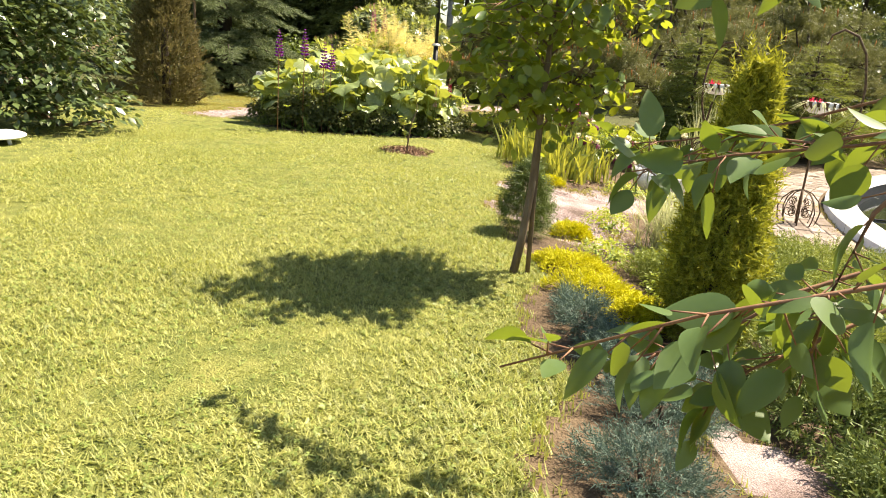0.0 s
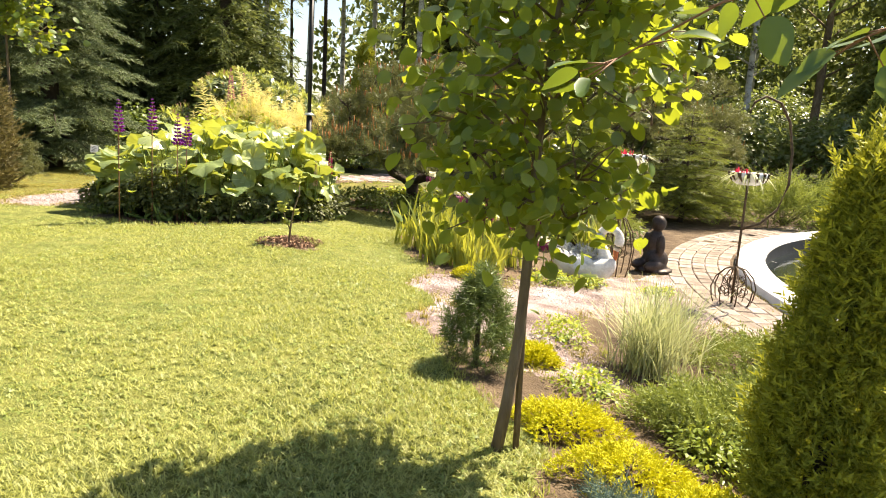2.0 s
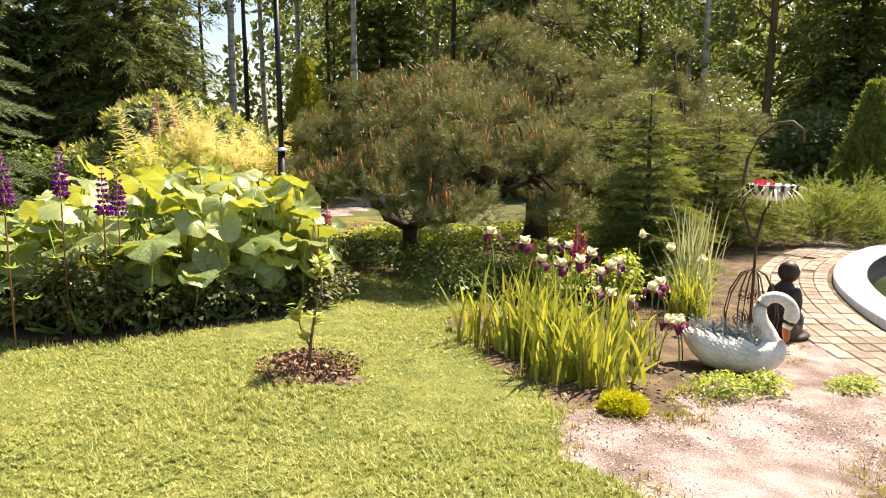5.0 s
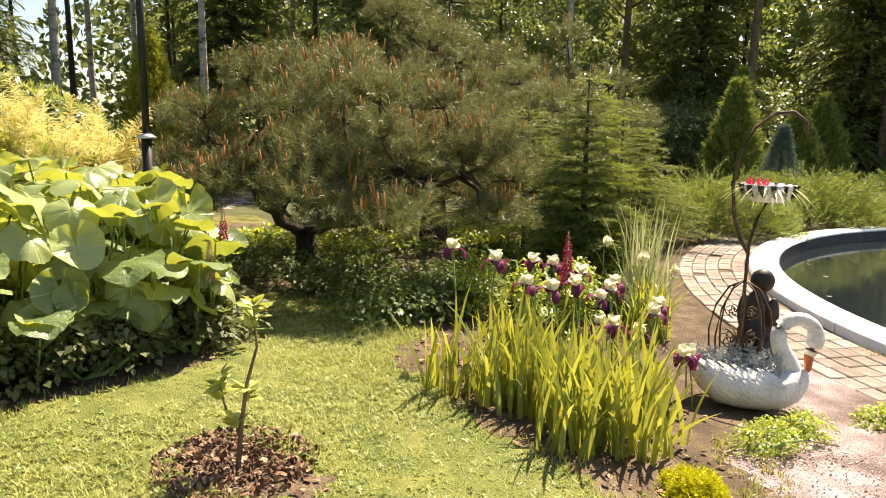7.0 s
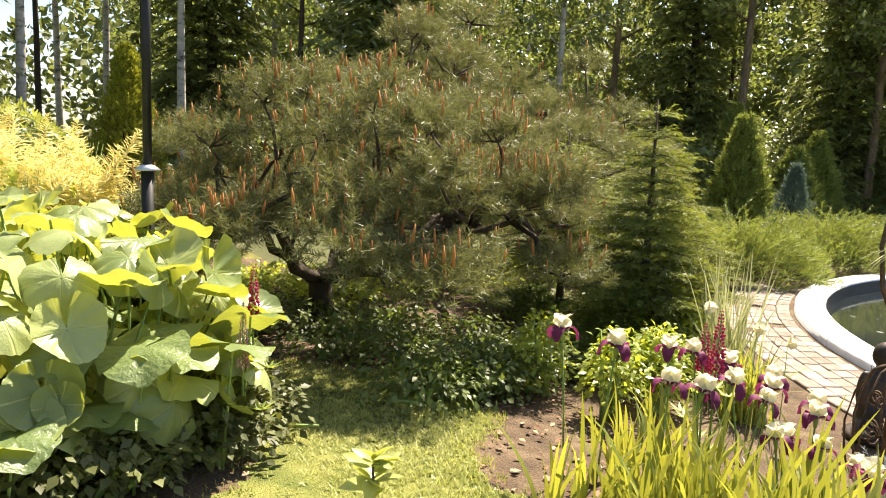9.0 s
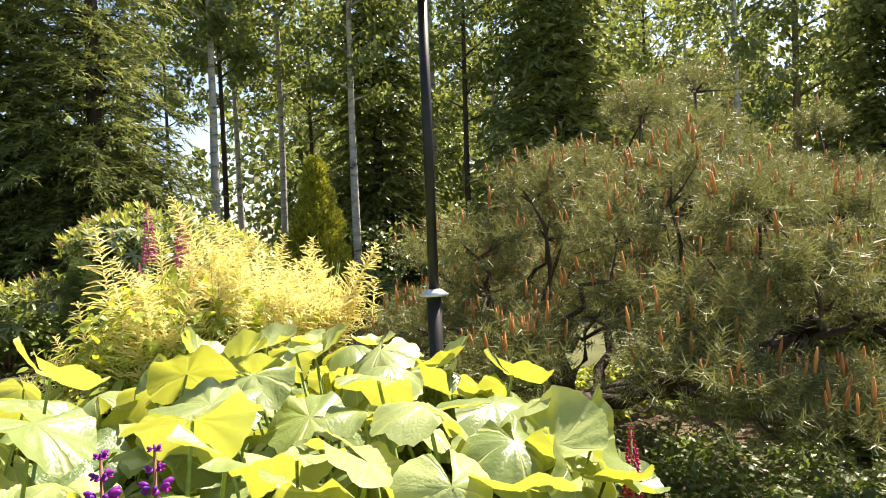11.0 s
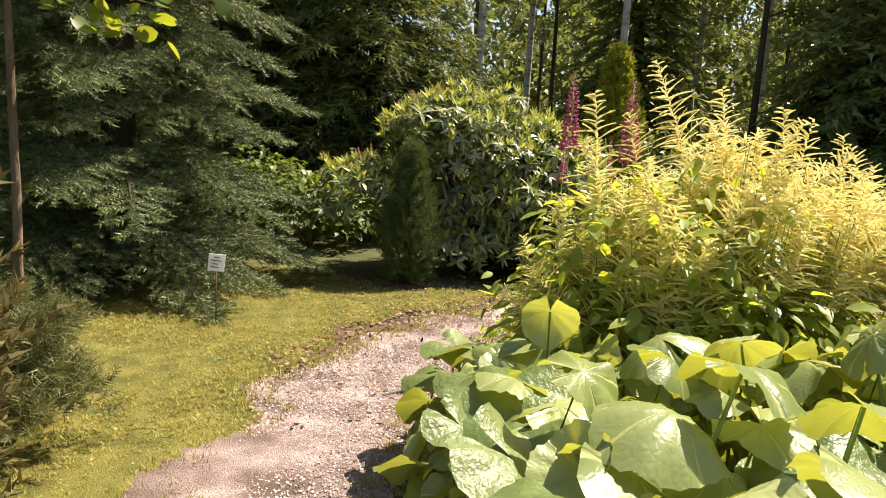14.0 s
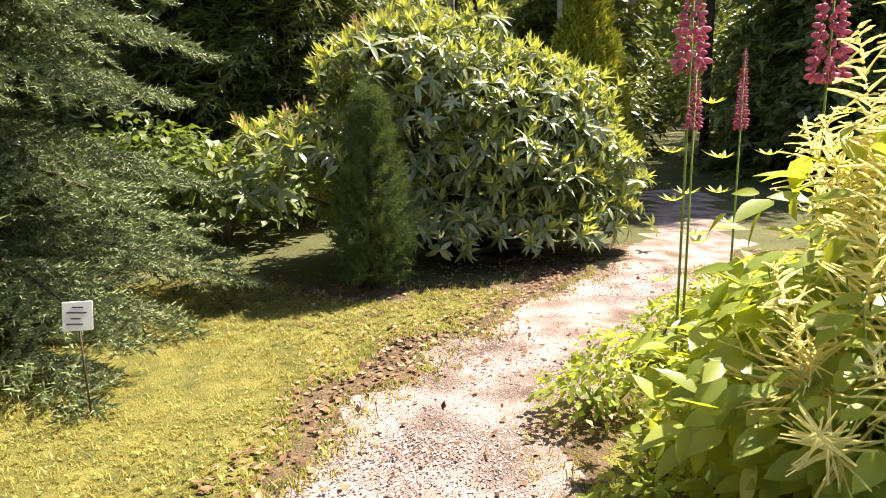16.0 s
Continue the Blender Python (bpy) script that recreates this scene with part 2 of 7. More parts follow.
M_BARK = rough_mat("brown_bark", [(0.3, (0.08, 0.055, 0.035)), (0.5, (0.16, 0.115, 0.075)), (0.7, (0.27, 0.21, 0.15))], 9, 0.9, 0.9, 40, 0.02, stretch=(1, 1, 0.25))
M_BARK_DARK = rough_mat("dark_bark", [(0.3, (0.03, 0.022, 0.016)), (0.7, (0.10, 0.075, 0.055))], 9, 0.9, 0.9, 40, 0.02, stretch=(1, 1, 0.25))
M_BIRCH = rough_mat("birch_bark", [(0.36, (0.05, 0.045, 0.04)), (0.46, (0.42, 0.39, 0.35)), (0.7, (0.62, 0.59, 0.54))], 3, 0.8, 0.5, 20, 0.01, stretch=(1, 1, 2.5))
M_TWIG = rough_mat("red_brown_twig", [(0.3, (0.14, 0.06, 0.035)), (0.7, (0.30, 0.16, 0.09))], 20, 0.7, 0.3, 80, 0.003)
M_STEM = rough_mat("green_stem", [(0.3, (0.12, 0.18, 0.04)), (0.7, (0.25, 0.34, 0.09))], 20, 0.6, 0.2, 80, 0.002)
M_IRON = rough_mat("rusty_iron", [(0.3, (0.035, 0.025, 0.018)), (0.55, (0.11, 0.075, 0.045)), (0.75, (0.22, 0.15, 0.08))], 25, 0.7, 0.5, 120, 0.003, metal=0.35)
M_BLACK = rough_mat("black_metal", [(0.3, (0.012, 0.012, 0.012)), (0.7, (0.03, 0.029, 0.028))], 10, 0.45, 0.15, 80, 0.002, metal=0.2)
M_CLIP = rough_mat("bright_clip", [(0.3, (0.5, 0.5, 0.5)), (0.7, (0.75, 0.75, 0.76))], 10, 0.35, 0.1, 60, 0.002, metal=0.6)
M_SWAN = rough_mat("weathered_white_concrete", [(0.25, (0.20, 0.18, 0.15)), (0.38, (0.60, 0.57, 0.52)), (0.58, (0.80, 0.78, 0.74))], 7, 0.85, 0.7, 45, 0.008)
M_BRONZE = rough_mat("dark_bronze", [(0.3, (0.025, 0.02, 0.018)), (0.7, (0.09, 0.07, 0.06))], 8, 0.5, 0.3, 50, 0.004, metal=0.5)
M_ORANGE = rough_mat("orange_beak_paint", [(0.3, (0.36, 0.10, 0.04)), (0.7, (0.55, 0.18, 0.07))], 20, 0.6, 0.2, 60, 0.003)
M_WHITE = rough_mat("white_plastic", [(0.3, (0.70, 0.71, 0.72)), (0.7, (0.82, 0.82, 0.82))], 5, 0.5, 0.1, 60, 0.002)
M_INK = rough_mat("ink", [(0.3, (0.05, 0.05, 0.07)), (0.7, (0.10, 0.10, 0.12))], 20, 0.7, 0.1, 60, 0.001)

M_BIGLEAF = leaf_mat("large_leaf", (0.13, 0.19, 0.055), (0.46, 0.52, 0.22), (0.60, 0.60, 0.04), 0.34, 0.34, 0.7, 3, veins=True, object_random=True)
M_LOWLEAF = leaf_mat("low_leaf", (0.05, 0.08, 0.022), (0.19, 0.24, 0.065), (0.30, 0.40, 0.04), 0.3, 0.45, 0.4, 5)
M_LIME = leaf_mat("lime_leaf", (0.04, 0.085, 0.022), (0.13, 0.21, 0.055), (0.56, 0.60, 0.03), 0.44, 0.38, 0.55, 5)
M_NEARLEAF = leaf_mat("near_branch_leaf", (0.05, 0.10, 0.03), (0.11, 0.175, 0.055), (0.42, 0.52, 0.03), 0.24, 0.42, 0.45, 5)
M_ARUNCUS = leaf_mat("cream_plume", (0.74, 0.66, 0.28), (0.90, 0.84, 0.50), (0.92, 0.84, 0.38), 0.45, 0.7, 0.2, 5)
M_ARULEAF = leaf_mat("compound_leaf", (0.13, 0.20, 0.045), (0.38, 0.46, 0.10), (0.72, 0.74, 0.05), 0.5, 0.4, 0.4, 5)
M_THUJA = leaf_mat("golden_conifer", (0.05, 0.085, 0.014), (0.50, 0.49, 0.065), (0.62, 0.60, 0.05), 0.27, 0.6, 0.25, 3)
M_MUGO = leaf_mat("pine_needle", (0.03, 0.045, 0.016), (0.20, 0.21, 0.085), (0.33, 0.33, 0.09), 0.24, 0.5, 0.3, 2)
M_PINEGREEN = leaf_mat("green_pine_needle", (0.03, 0.06, 0.018), (0.18, 0.24, 0.07), (0.30, 0.36, 0.08), 0.22, 0.45, 0.4, 3)
M_CANDLE = leaf_mat("pine_candle", (0.32, 0.12, 0.035), (0.62, 0.30, 0.10), (0.5, 0.22, 0.08), 0.25, 0.6, 0.3, 10)
M_YEW = leaf_mat("yew_needle", (0.025, 0.045, 0.013), (0.19, 0.24, 0.05), (0.46, 0.50, 0.06), 0.26, 0.5, 0.35, 1.5)
M_SPRUCE = leaf_mat("blue_spruce_needle", (0.027, 0.046, 0.022), (0.27, 0.325, 0.155), (0.24, 0.30, 0.09), 0.14, 0.55, 0.3, 1.5)
M_DARKSPRUCE = leaf_mat("dark_spruce_needle", (0.04, 0.056, 0.018), (0.26, 0.30, 0.095), (0.38, 0.42, 0.10), 0.28, 0.55, 0.3, 1.0)
M_BLUEJUN = leaf_mat("blue_juniper_needle", (0.03, 0.058, 0.045), (0.15, 0.22, 0.17), (0.2, 0.28, 0.18), 0.15, 0.6, 0.3, 4)
M_GREENJUN = leaf_mat("green_juniper_needle", (0.07, 0.105, 0.02), (0.34, 0.39, 0.10), (0.40, 0.44, 0.07), 0.25, 0.6, 0.3, 2.5)
M_BROWNCON = leaf_mat("brown_conifer", (0.06, 0.055, 0.02), (0.24, 0.20, 0.08), (0.26, 0.22, 0.07), 0.2, 0.6, 0.25, 2)
M_DARKJUN = leaf_mat("dark_juniper_needle", (0.04, 0.07, 0.015), (0.20, 0.26, 0.07), (0.22, 0.26, 0.05), 0.18, 0.6, 0.3, 3)
M_DWARF = leaf_mat("dwarf_spruce_needle", (0.03, 0.055, 0.018), (0.14, 0.20, 0.06), (0.22, 0.28, 0.06), 0.15, 0.6, 0.3, 3)
# foot plants: colour darkened to stand for the shade under the large leaves
M_FOOT_SHADE = leaf_mat("foot_leaf_shade_in_colour", (0.045, 0.055, 0.02), (0.16, 0.175, 0.06), (0.24, 0.26, 0.05), 0.25, 0.5, 0.3, 4)
M_SPENT = leaf_mat("spent_bloom", (0.34, 0.16, 0.12), (0.60, 0.40, 0.32), (0.5, 0.3, 0.2), 0.2, 0.7, 0.2, 6)
M_SEDUM = leaf_mat("yellow_sedum", (0.40, 0.40, 0.02), (0.72, 0.68, 0.04), (0.7, 0.6, 0.02), 0.2, 0.6, 0.2, 8)
M_IRISLEAF = leaf_mat("iris_leaf", (0.09, 0.18, 0.045), (0.42, 0.42, 0.10), (0.62, 0.58, 0.05), 0.35, 0.42, 0.4, 4)
M_IRISWHITE = leaf_mat("iris_standard", (0.72, 0.66, 0.36), (0.86, 0.84, 0.74), (0.85, 0.8, 0.5), 0.4, 0.6, 0.2, 30)
M_IRISPURPLE = leaf_mat("iris_fall", (0.07, 0.010, 0.045), (0.20, 0.04, 0.11), (0.26, 0.03, 0.10), 0.3, 0.6, 0.2, 30)
M_LUPPURPLE = leaf_mat("purple_floret", (0.12, 0.02, 0.26), (0.30, 0.03, 0.42), (0.36, 0.02, 0.30), 0.3, 0.5, 0.25, 30)
M_LUPMAG = leaf_mat("magenta_banner", (0.22, 0.01, 0.12), (0.42, 0.03, 0.24), (0.5, 0.02, 0.2), 0.3, 0.5, 0.25, 30)
M_LUPRED = leaf_mat("crimson_floret", (0.36, 0.012, 0.05), (0.62, 0.05, 0.12), (0.7, 0.04, 0.08), 0.3, 0.5, 0.25, 30)
M_LUPPINK = leaf_mat("pink_floret", (0.42, 0.08, 0.18), (0.68, 0.24, 0.36), (0.7, 0.2, 0.3), 0.3, 0.5, 0.25, 30)
M_LUPPALE = leaf_mat("pale_floret", (0.55, 0.38, 0.34), (0.76, 0.62, 0.56), (0.7, 0.5, 0.4), 0.3, 0.5, 0.25, 30)
M_RHODO = leaf_mat("rhododendron_leaf", (0.10, 0.14, 0.06), (0.36, 0.40, 0.20), (0.42, 0.48, 0.08), 0.22, 0.25, 0.8, 3)
M_RHODONEW = leaf_mat("rhododendron_new_leaf", (0.26, 0.32, 0.08), (0.54, 0.56, 0.17), (0.56, 0.56, 0.07), 0.32, 0.4, 0.5, 3)
M_EVERGREEN = leaf_mat("evergreen_leaf", (0.022, 0.042, 0.014), (0.12, 0.165, 0.055), (0.26, 0.32, 0.05), 0.16, 0.28, 0.6, 3)
M_BIRCHLEAF = leaf_mat("birch_leaf", (0.045, 0.072, 0.024), (0.18, 0.225, 0.08), (0.38, 0.44, 0.08), 0.36, 0.32, 0.6, 1)
M_SILVER = leaf_mat("silver_foliage", (0.30, 0.32, 0.31), (0.56, 0.58, 0.56), (0.4, 0.42, 0.38), 0.15, 0.7, 0.2, 10)
M_PALEGRASS = leaf_mat("variegated_grass", (0.26, 0.30, 0.12), (0.60, 0.60, 0.34), (0.55, 0.55, 0.25), 0.3, 0.5, 0.35, 4)


# ---- ground ----
POND_C, POND_R, POND_Z = (11.5, 5.64), 7.2, -0.28


def in_poly(x, y, poly):
    x, y = np.asarray(x, float), np.asarray(y, float)
    inside = np.zeros(x.shape, bool)
    n = len(poly)
    for i in range(n):
        (ax, ay), (bx, by) = poly[i], poly[(i + 1) % n]
        c = ((ay > y) != (by > y)) & (x < (bx - ax) * (y - ay) / (by - ay + 1e-12) + ax)
        inside ^= c
    return inside


def path_dist(x, y, line):
    x, y = np.asarray(x, float), np.asarray(y, float)
    best = np.full(x.shape, 1e9)
    for (ax, ay), (bx, by) in zip(line, line[1:]):
        dx, dy = bx - ax, by - ay
        k = np.clip(((x - ax) * dx + (y - ay) * dy) / (dx * dx + dy * dy), 0, 1)
        best = np.minimum(best, np.hypot(x - ax - k * dx, y - ay - k * dy))
    return best


WALK_LINE = [(-3.42, 11.6), (-3.4, 12.6), (-3.32, 13.8), (-3.02, 15.2), (-2.1, 16.6), (-0.6, 17.75), (1.5, 19.6), (4.2, 23.8)]
BED = [(0.45, 0.4), (0.50, 2.0), (0.58, 3.0), (0.70, 4.0), (0.68, 4.9), (0.62, 5.4), (0.80, 6.2), (0.85, 7.0), (0.98, 7.5), (0.96, 8.2), (0.86, 9.0),
       (0.98, 9.6), (1.45, 10.3), (2.0, 10.95), (2.7, 11.3), (4.0, 12.2), (7.0, 12.8), (12, 14), (24, 14), (24, -3), (0.9, -3)]
GRAVEL = [(0.60, 6.5), (0.66, 5.9), (1.05, 5.2), (1.62, 5.1), (1.70, 5.9), (1.95, 6.7), (3.0, 6.9), (4.6, 6.2), (5.0, 8.2), (5.2, 9.9), (4.3, 9.6), (3.7, 8.9), (3.1, 8.75), (2.5, 8.1), (1.75, 7.75), (1.0, 7.55), (0.72, 7.2)]
GRAVEL_LOW = [(0.98, 1.6), (1.10, 2.3), (1.35, 2.75), (1.6, 2.6), (1.5, 1.9), (1.3, 1.4)]
LEAFBED = [(-2.35, 9.95), (-1.2, 9.75), (-0.1, 10.05), (0.38, 10.9), (0.35, 12.6), (0.3, 14.2), (-0.4, 16.2), (-1.0, 16.3), (-1.9, 15.3), (-2.5, 14.3), (-2.72, 12.6), (-2.6, 11.2)]
SHADE_BED = [(0.55, 12.4), (1.2, 11.7), (2.6, 11.3), (4.0, 12.2), (7.0, 12.8), (12, 14), (12, 20), (2, 18), (0.8, 15)]


def wobble(x, y, s=3.0, a=0.08):
    return a * (np.sin(x * s * 1.3 + 1.7 * np.sin(y * s)) + np.sin(y * s * 1.7 + 2.1 * np.sin(x * s * 0.8)))


def zone(x, y):
    """0 lawn, 1 soil bed, 2 gravel, 3 forest floor, 4 pond."""
    x, y = np.asarray(x, float), np.asarray(y, float)
    wx, wy = x + wobble(x, y), y + wobble(y, x)
    out = np.zeros(x.shape, int)
    out[in_poly(wx, wy, BED)] = 1
    out[in_poly(wx, wy, LEAFBED)] = 1
    out[in_poly(wx, wy, SHADE_BED)] = 1
    out[in_poly(wx, wy, GRAVEL) | in_poly(wx, wy, GRAVEL_LOW)] = 2
    out[(path_dist(wx, wy, WALK_LINE) < 0.52 + 0.34 * sstep(14.6, 16.4, y)) & (y > 14.6)] = 1
    out[np.hypot((wx + 1.2) / 2.0, (wy - 20.1) / 1.75) < 1] = 1
    out[np.hypot(wx + 0.28, wy - 8.75) < 0.30] = 1
    out[(y > 19.5 + 0.4 * wobble(x, y, 1.0, 1.0)) | (x < -6.2 - 0.45 * np.sin(y * 0.9) - 0.25 * np.sin(y * 2.3)) | ((x > 3) & (y > 17))] = 3
    out[path_dist(wx, wy, WALK_LINE) < 0.56] = 2
    out[np.hypot(x - POND_C[0], y - POND_C[1]) < POND_R - 0.02] = 4
    return out


# one sheet: fine near the walk, widening to the horizon; its faces take the material of their zone
xs = np.concatenate([[-900, -300, -120, -60, -35, -22, -15], np.arange(-11, -5, 0.4), np.arange(-5, 5.2, 0.07), np.arange(5.2, 13, 0.35), [14, 16, 18.8, 21, 24, 30, 45, 80, 150, 350, 900]])
ys = np.concatenate([[-900, -300, -120, -60, -30, -15, -8, -5], np.arange(-3, 0, 0.35), np.arange(0, 20, 0.07), np.arange(20, 27, 0.4), [28, 32, 38, 48, 65, 95, 160, 350, 900]])
X, Y = np.meshgrid(xs, ys)
Zg = gz(X, Y) + 0.012 * np.sin(X * 2.1 + 1.3 * np.sin(Y * 1.1)) * np.sin(Y * 1.7)
Zg = np.where(np.hypot(X - POND_C[0], Y - POND_C[1]) < POND_R - 0.28, -1.2, Zg)
nx_, ny_ = len(xs), len(ys)
idx = np.arange(ny_ - 1)[:, None] * nx_ + np.arange(nx_ - 1)[None]
gf = np.stack([idx, idx + 1, idx + nx_ + 1, idx + nx_], axis=2).reshape(-1, 4)
cxm = ((X[:-1, :-1] + X[1:, 1:]) / 2).ravel()
cym = ((Y[:-1, :-1] + Y[1:, 1:]) / 2).ravel()
zi = zone(cxm, cym)
ground_me = mesh_of("ground", np.stack([X.ravel(), Y.ravel(), Zg.ravel()], axis=1), gf, [M_SOIL_LAWN, M_SOIL, M_GRAVEL, M_FOREST, M_MOSS_GROUND], np.where(zi == 4, 1, np.where((zi == 0) & (cym > 12.4 + wobble(cxm, cym, 1.0, 0.6)), 4, zi)), smooth=True)
lone("ground", ground_me, "mown lawn, soil beds and pale gravel paths", "ground", kind="structure")



# pond: a thing with rim stones, liner and water
pond = thing("pond", POND_C[0], POND_C[1], "large round pond with white-painted rim and still dark water", "pond", z=0.0)
seg = 48


def rim_stone(a0, a1, r0, r1, z0, z1):
    n = 4
    v, f = [], []
    for a in np.linspace(a0, a1, n + 1):
        for r, z in ((r1, z0), (r1, z1 - 0.012), (r1 - 0.014, z1), (r0 + 0.014, z1), (r0, z1 - 0.012), (r0, z0)):
            v.append((r * math.cos(a), r * math.sin(a), z))
    for i in range(n):
        for j in range(5):
            f.append((i * 6 + j, (i + 1) * 6 + j, (i + 1) * 6 + j + 1, i * 6 + j + 1))
    return np.array(v), np.array(f)


step = 2 * math.pi / seg
stone_me = mesh_of("rim_stone", *rim_stone(0.0006, step - 0.0006, POND_R - 0.36, POND_R, -0.62, POND_Z), [M_RIM])
for k in range(seg):
    ob = part("rim_stone", stone_me, pond)
    ob.matrix_local = pose(0, 0, 0, 0, 0, math.degrees(step * k))
lv, lf = [], []
la = np.linspace(0, 2 * math.pi, 97)[:-1]
for r, z in ((POND_R - 0.375, POND_Z - 0.03), (POND_R - 0.41, -0.75), (POND_R - 0.9, -1.1), (0.01, -1.15)):
    for a in la:
        lv.append((r * math.cos(a), r * math.sin(a), z))
for k in range(3):
    for j in range(96):
        lf.append((k * 96 + j, k * 96 + (j + 1) % 96, (k + 1) * 96 + (j + 1) % 96, (k + 1) * 96 + j))
part("liner", mesh_of("liner", lv, np.array(lf), [M_LINER], smooth=True), pond, "black pond liner")
mw, nw, lw, pw_ = base_mat("pond_water")
tx = nw.new("ShaderNodeTexNoise")
tx.inputs["Scale"].default_value, tx.inputs["Detail"].default_value = 60, 2
rw = ramp_node(nw, [(0.70, (0.012, 0.016, 0.018)), (0.735, (0.35, 0.36, 0.34))])
lw.new(tx.outputs["Fac"], rw.inputs["Fac"])
lw.new(rw.outputs["Color"], pw_.inputs["Base Color"])
bw = nw.new("ShaderNodeBump")
bw.inputs["Strength"].default_value, bw.inputs["Distance"].default_value = 0.04, 0.02
t2 = nw.new("ShaderNodeTexNoise")
t2.inputs["Scale"].default_value = 3
lw.new(t2.outputs["Fac"], bw.inputs["Height"])
lw.new(bw.outputs[0], pw_.inputs["Normal"])
pw_.inputs["Roughness"].default_value = 0.08
wv = np.array([(0, 0, -0.48)] + [((POND_R - 0.385) * math.cos(a), (POND_R - 0.385) * math.sin(a), -0.48) for a in la])
part("water", mesh_of("water", wv, np.array([(0, 1 + j, 1 + (j + 1) % 96) for j in range(96)]), [mw]), pond, "still dark water with drifting specks")
hv, hf = tubes([([(-6.9, 3.3, -0.47), (-5.0, 3.0, -0.465), (-2.0, 2.2, -0.465), (2, 0.5, -0.465)], 0.012)], 6)
part("hose", mesh_of("hose", hv, hf, [M_LINER]), pond, "thin black hose on the water")

# ---- plant kit ----
LEAF2 = np.array([(0, 0, 0), (-0.5, 0.45, 0.06), (0, 0.5, 0), (0.5, 0.45, 0.06), (0, 1.0, -0.06)]) * np.array([0.62, 1, 1])
LEAF2_F = np.array([(0, 2, 1), (0, 3, 2), (1, 2, 4), (2, 3, 4)])
NEEDLE = np.array([(-0.5, 0, 0), (0.5, 0, 0), (0, 0, 1)])


def leaf_shape(width=0.62, rows=7, tip=1.0, fold=0.10, curl=0.12, heart=0.0):
    """A pointed leaf in the x-y plane along +y, folded at its midrib, in quads."""
    t = np.linspace(0, 1, rows)
    w = width / 2 * np.sin(np.pi * np.clip(t ** 0.75 * 0.97 + 0.03, 0, 1)) ** tip
    w[0] = width * 0.10
    w[-1] = 0.004
    y = t.copy()
    v, f = [], []
    for k in range(rows):
        z = -curl * t[k] ** 2
        v += [(-w[k], y[k] - heart * (1 - t[k]) ** 3 * 0.2, z + fold * w[k] * 2), (0, y[k], z), (w[k], y[k] - heart * (1 - t[k]) ** 3 * 0.2, z + fold * w[k] * 2)]
    for k in range(rows - 1):
        a = 3 * k
        f += [(a, a + 1, a + 4, a + 3), (a + 1, a + 2, a + 5, a + 4)]
    return np.array(v), np.array(f)


def needle_twig(n=22, length=1.0, needle=0.22, width=0.02, spread=0.9, up=0.0, seed=1, flat=0.0):
    """A straight shoot along z with needles set round it; one triangle each."""
    r = np.random.default_rng(seed)
    t = np.linspace(0.02, 1.0, n)
    a = np.arange(n) * 2.4 + r.normal(0, 0.3, n)
    d = np.stack([np.cos(a) * spread, np.sin(a) * spread * (1 - flat), np.full(n, 0.75) + up], axis=1)
    d /= np.linalg.norm(d, axis=1, keepdims=True)
    pos = np.stack([np.zeros(n), np.zeros(n), t * length], axis=1)
    fr = frames_along(d, r.uniform(0, 6.28, n))
    v, f = scatter(NEEDLE, np.array([[0, 1, 2]]), pos, fr, np.stack([np.full(n, width), np.ones(n), needle * r.uniform(0.8, 1.15, n)], axis=1))
    sv = np.array([(-0.012, 0, 0), (0.012, 0, 0), (0, 0, length)])
    return np.concatenate([v, sv]), np.concatenate([f, np.array([[0, 1, 2]]) + len(v)])


TWIGS = needle_twig(15, 1.0, 0.27, 0.036, 0.95, seed=1, flat=0.4)
SPRAY = needle_twig(6, 1.0, 0.55, 0.20, 0.75, 0.1, seed=7, flat=0.6)
FAR_TWIG = needle_twig(11, 1.0, 0.40, 0.075, 0.8, 0.1, seed=8, flat=0.5)
LEAF1 = np.array([(-0.3, 0.45, 0.05), (0, 0, 0), (0.3, 0.45, 0.05), (0, 1.0, 0)])
LEAF1_F = np.array([(0, 1, 3), (1, 2, 3)])
BRUSH = needle_twig(28, 0.85, 0.44, 0.040, 1.0, -0.08, seed=12)
FROND = needle_twig(9, 1.0, 0.5, 0.16, 0.8, 0.1, seed=3, flat=0.7)
FINE = needle_twig(12, 1.0, 0.28, 0.07, 0.9, seed=4)


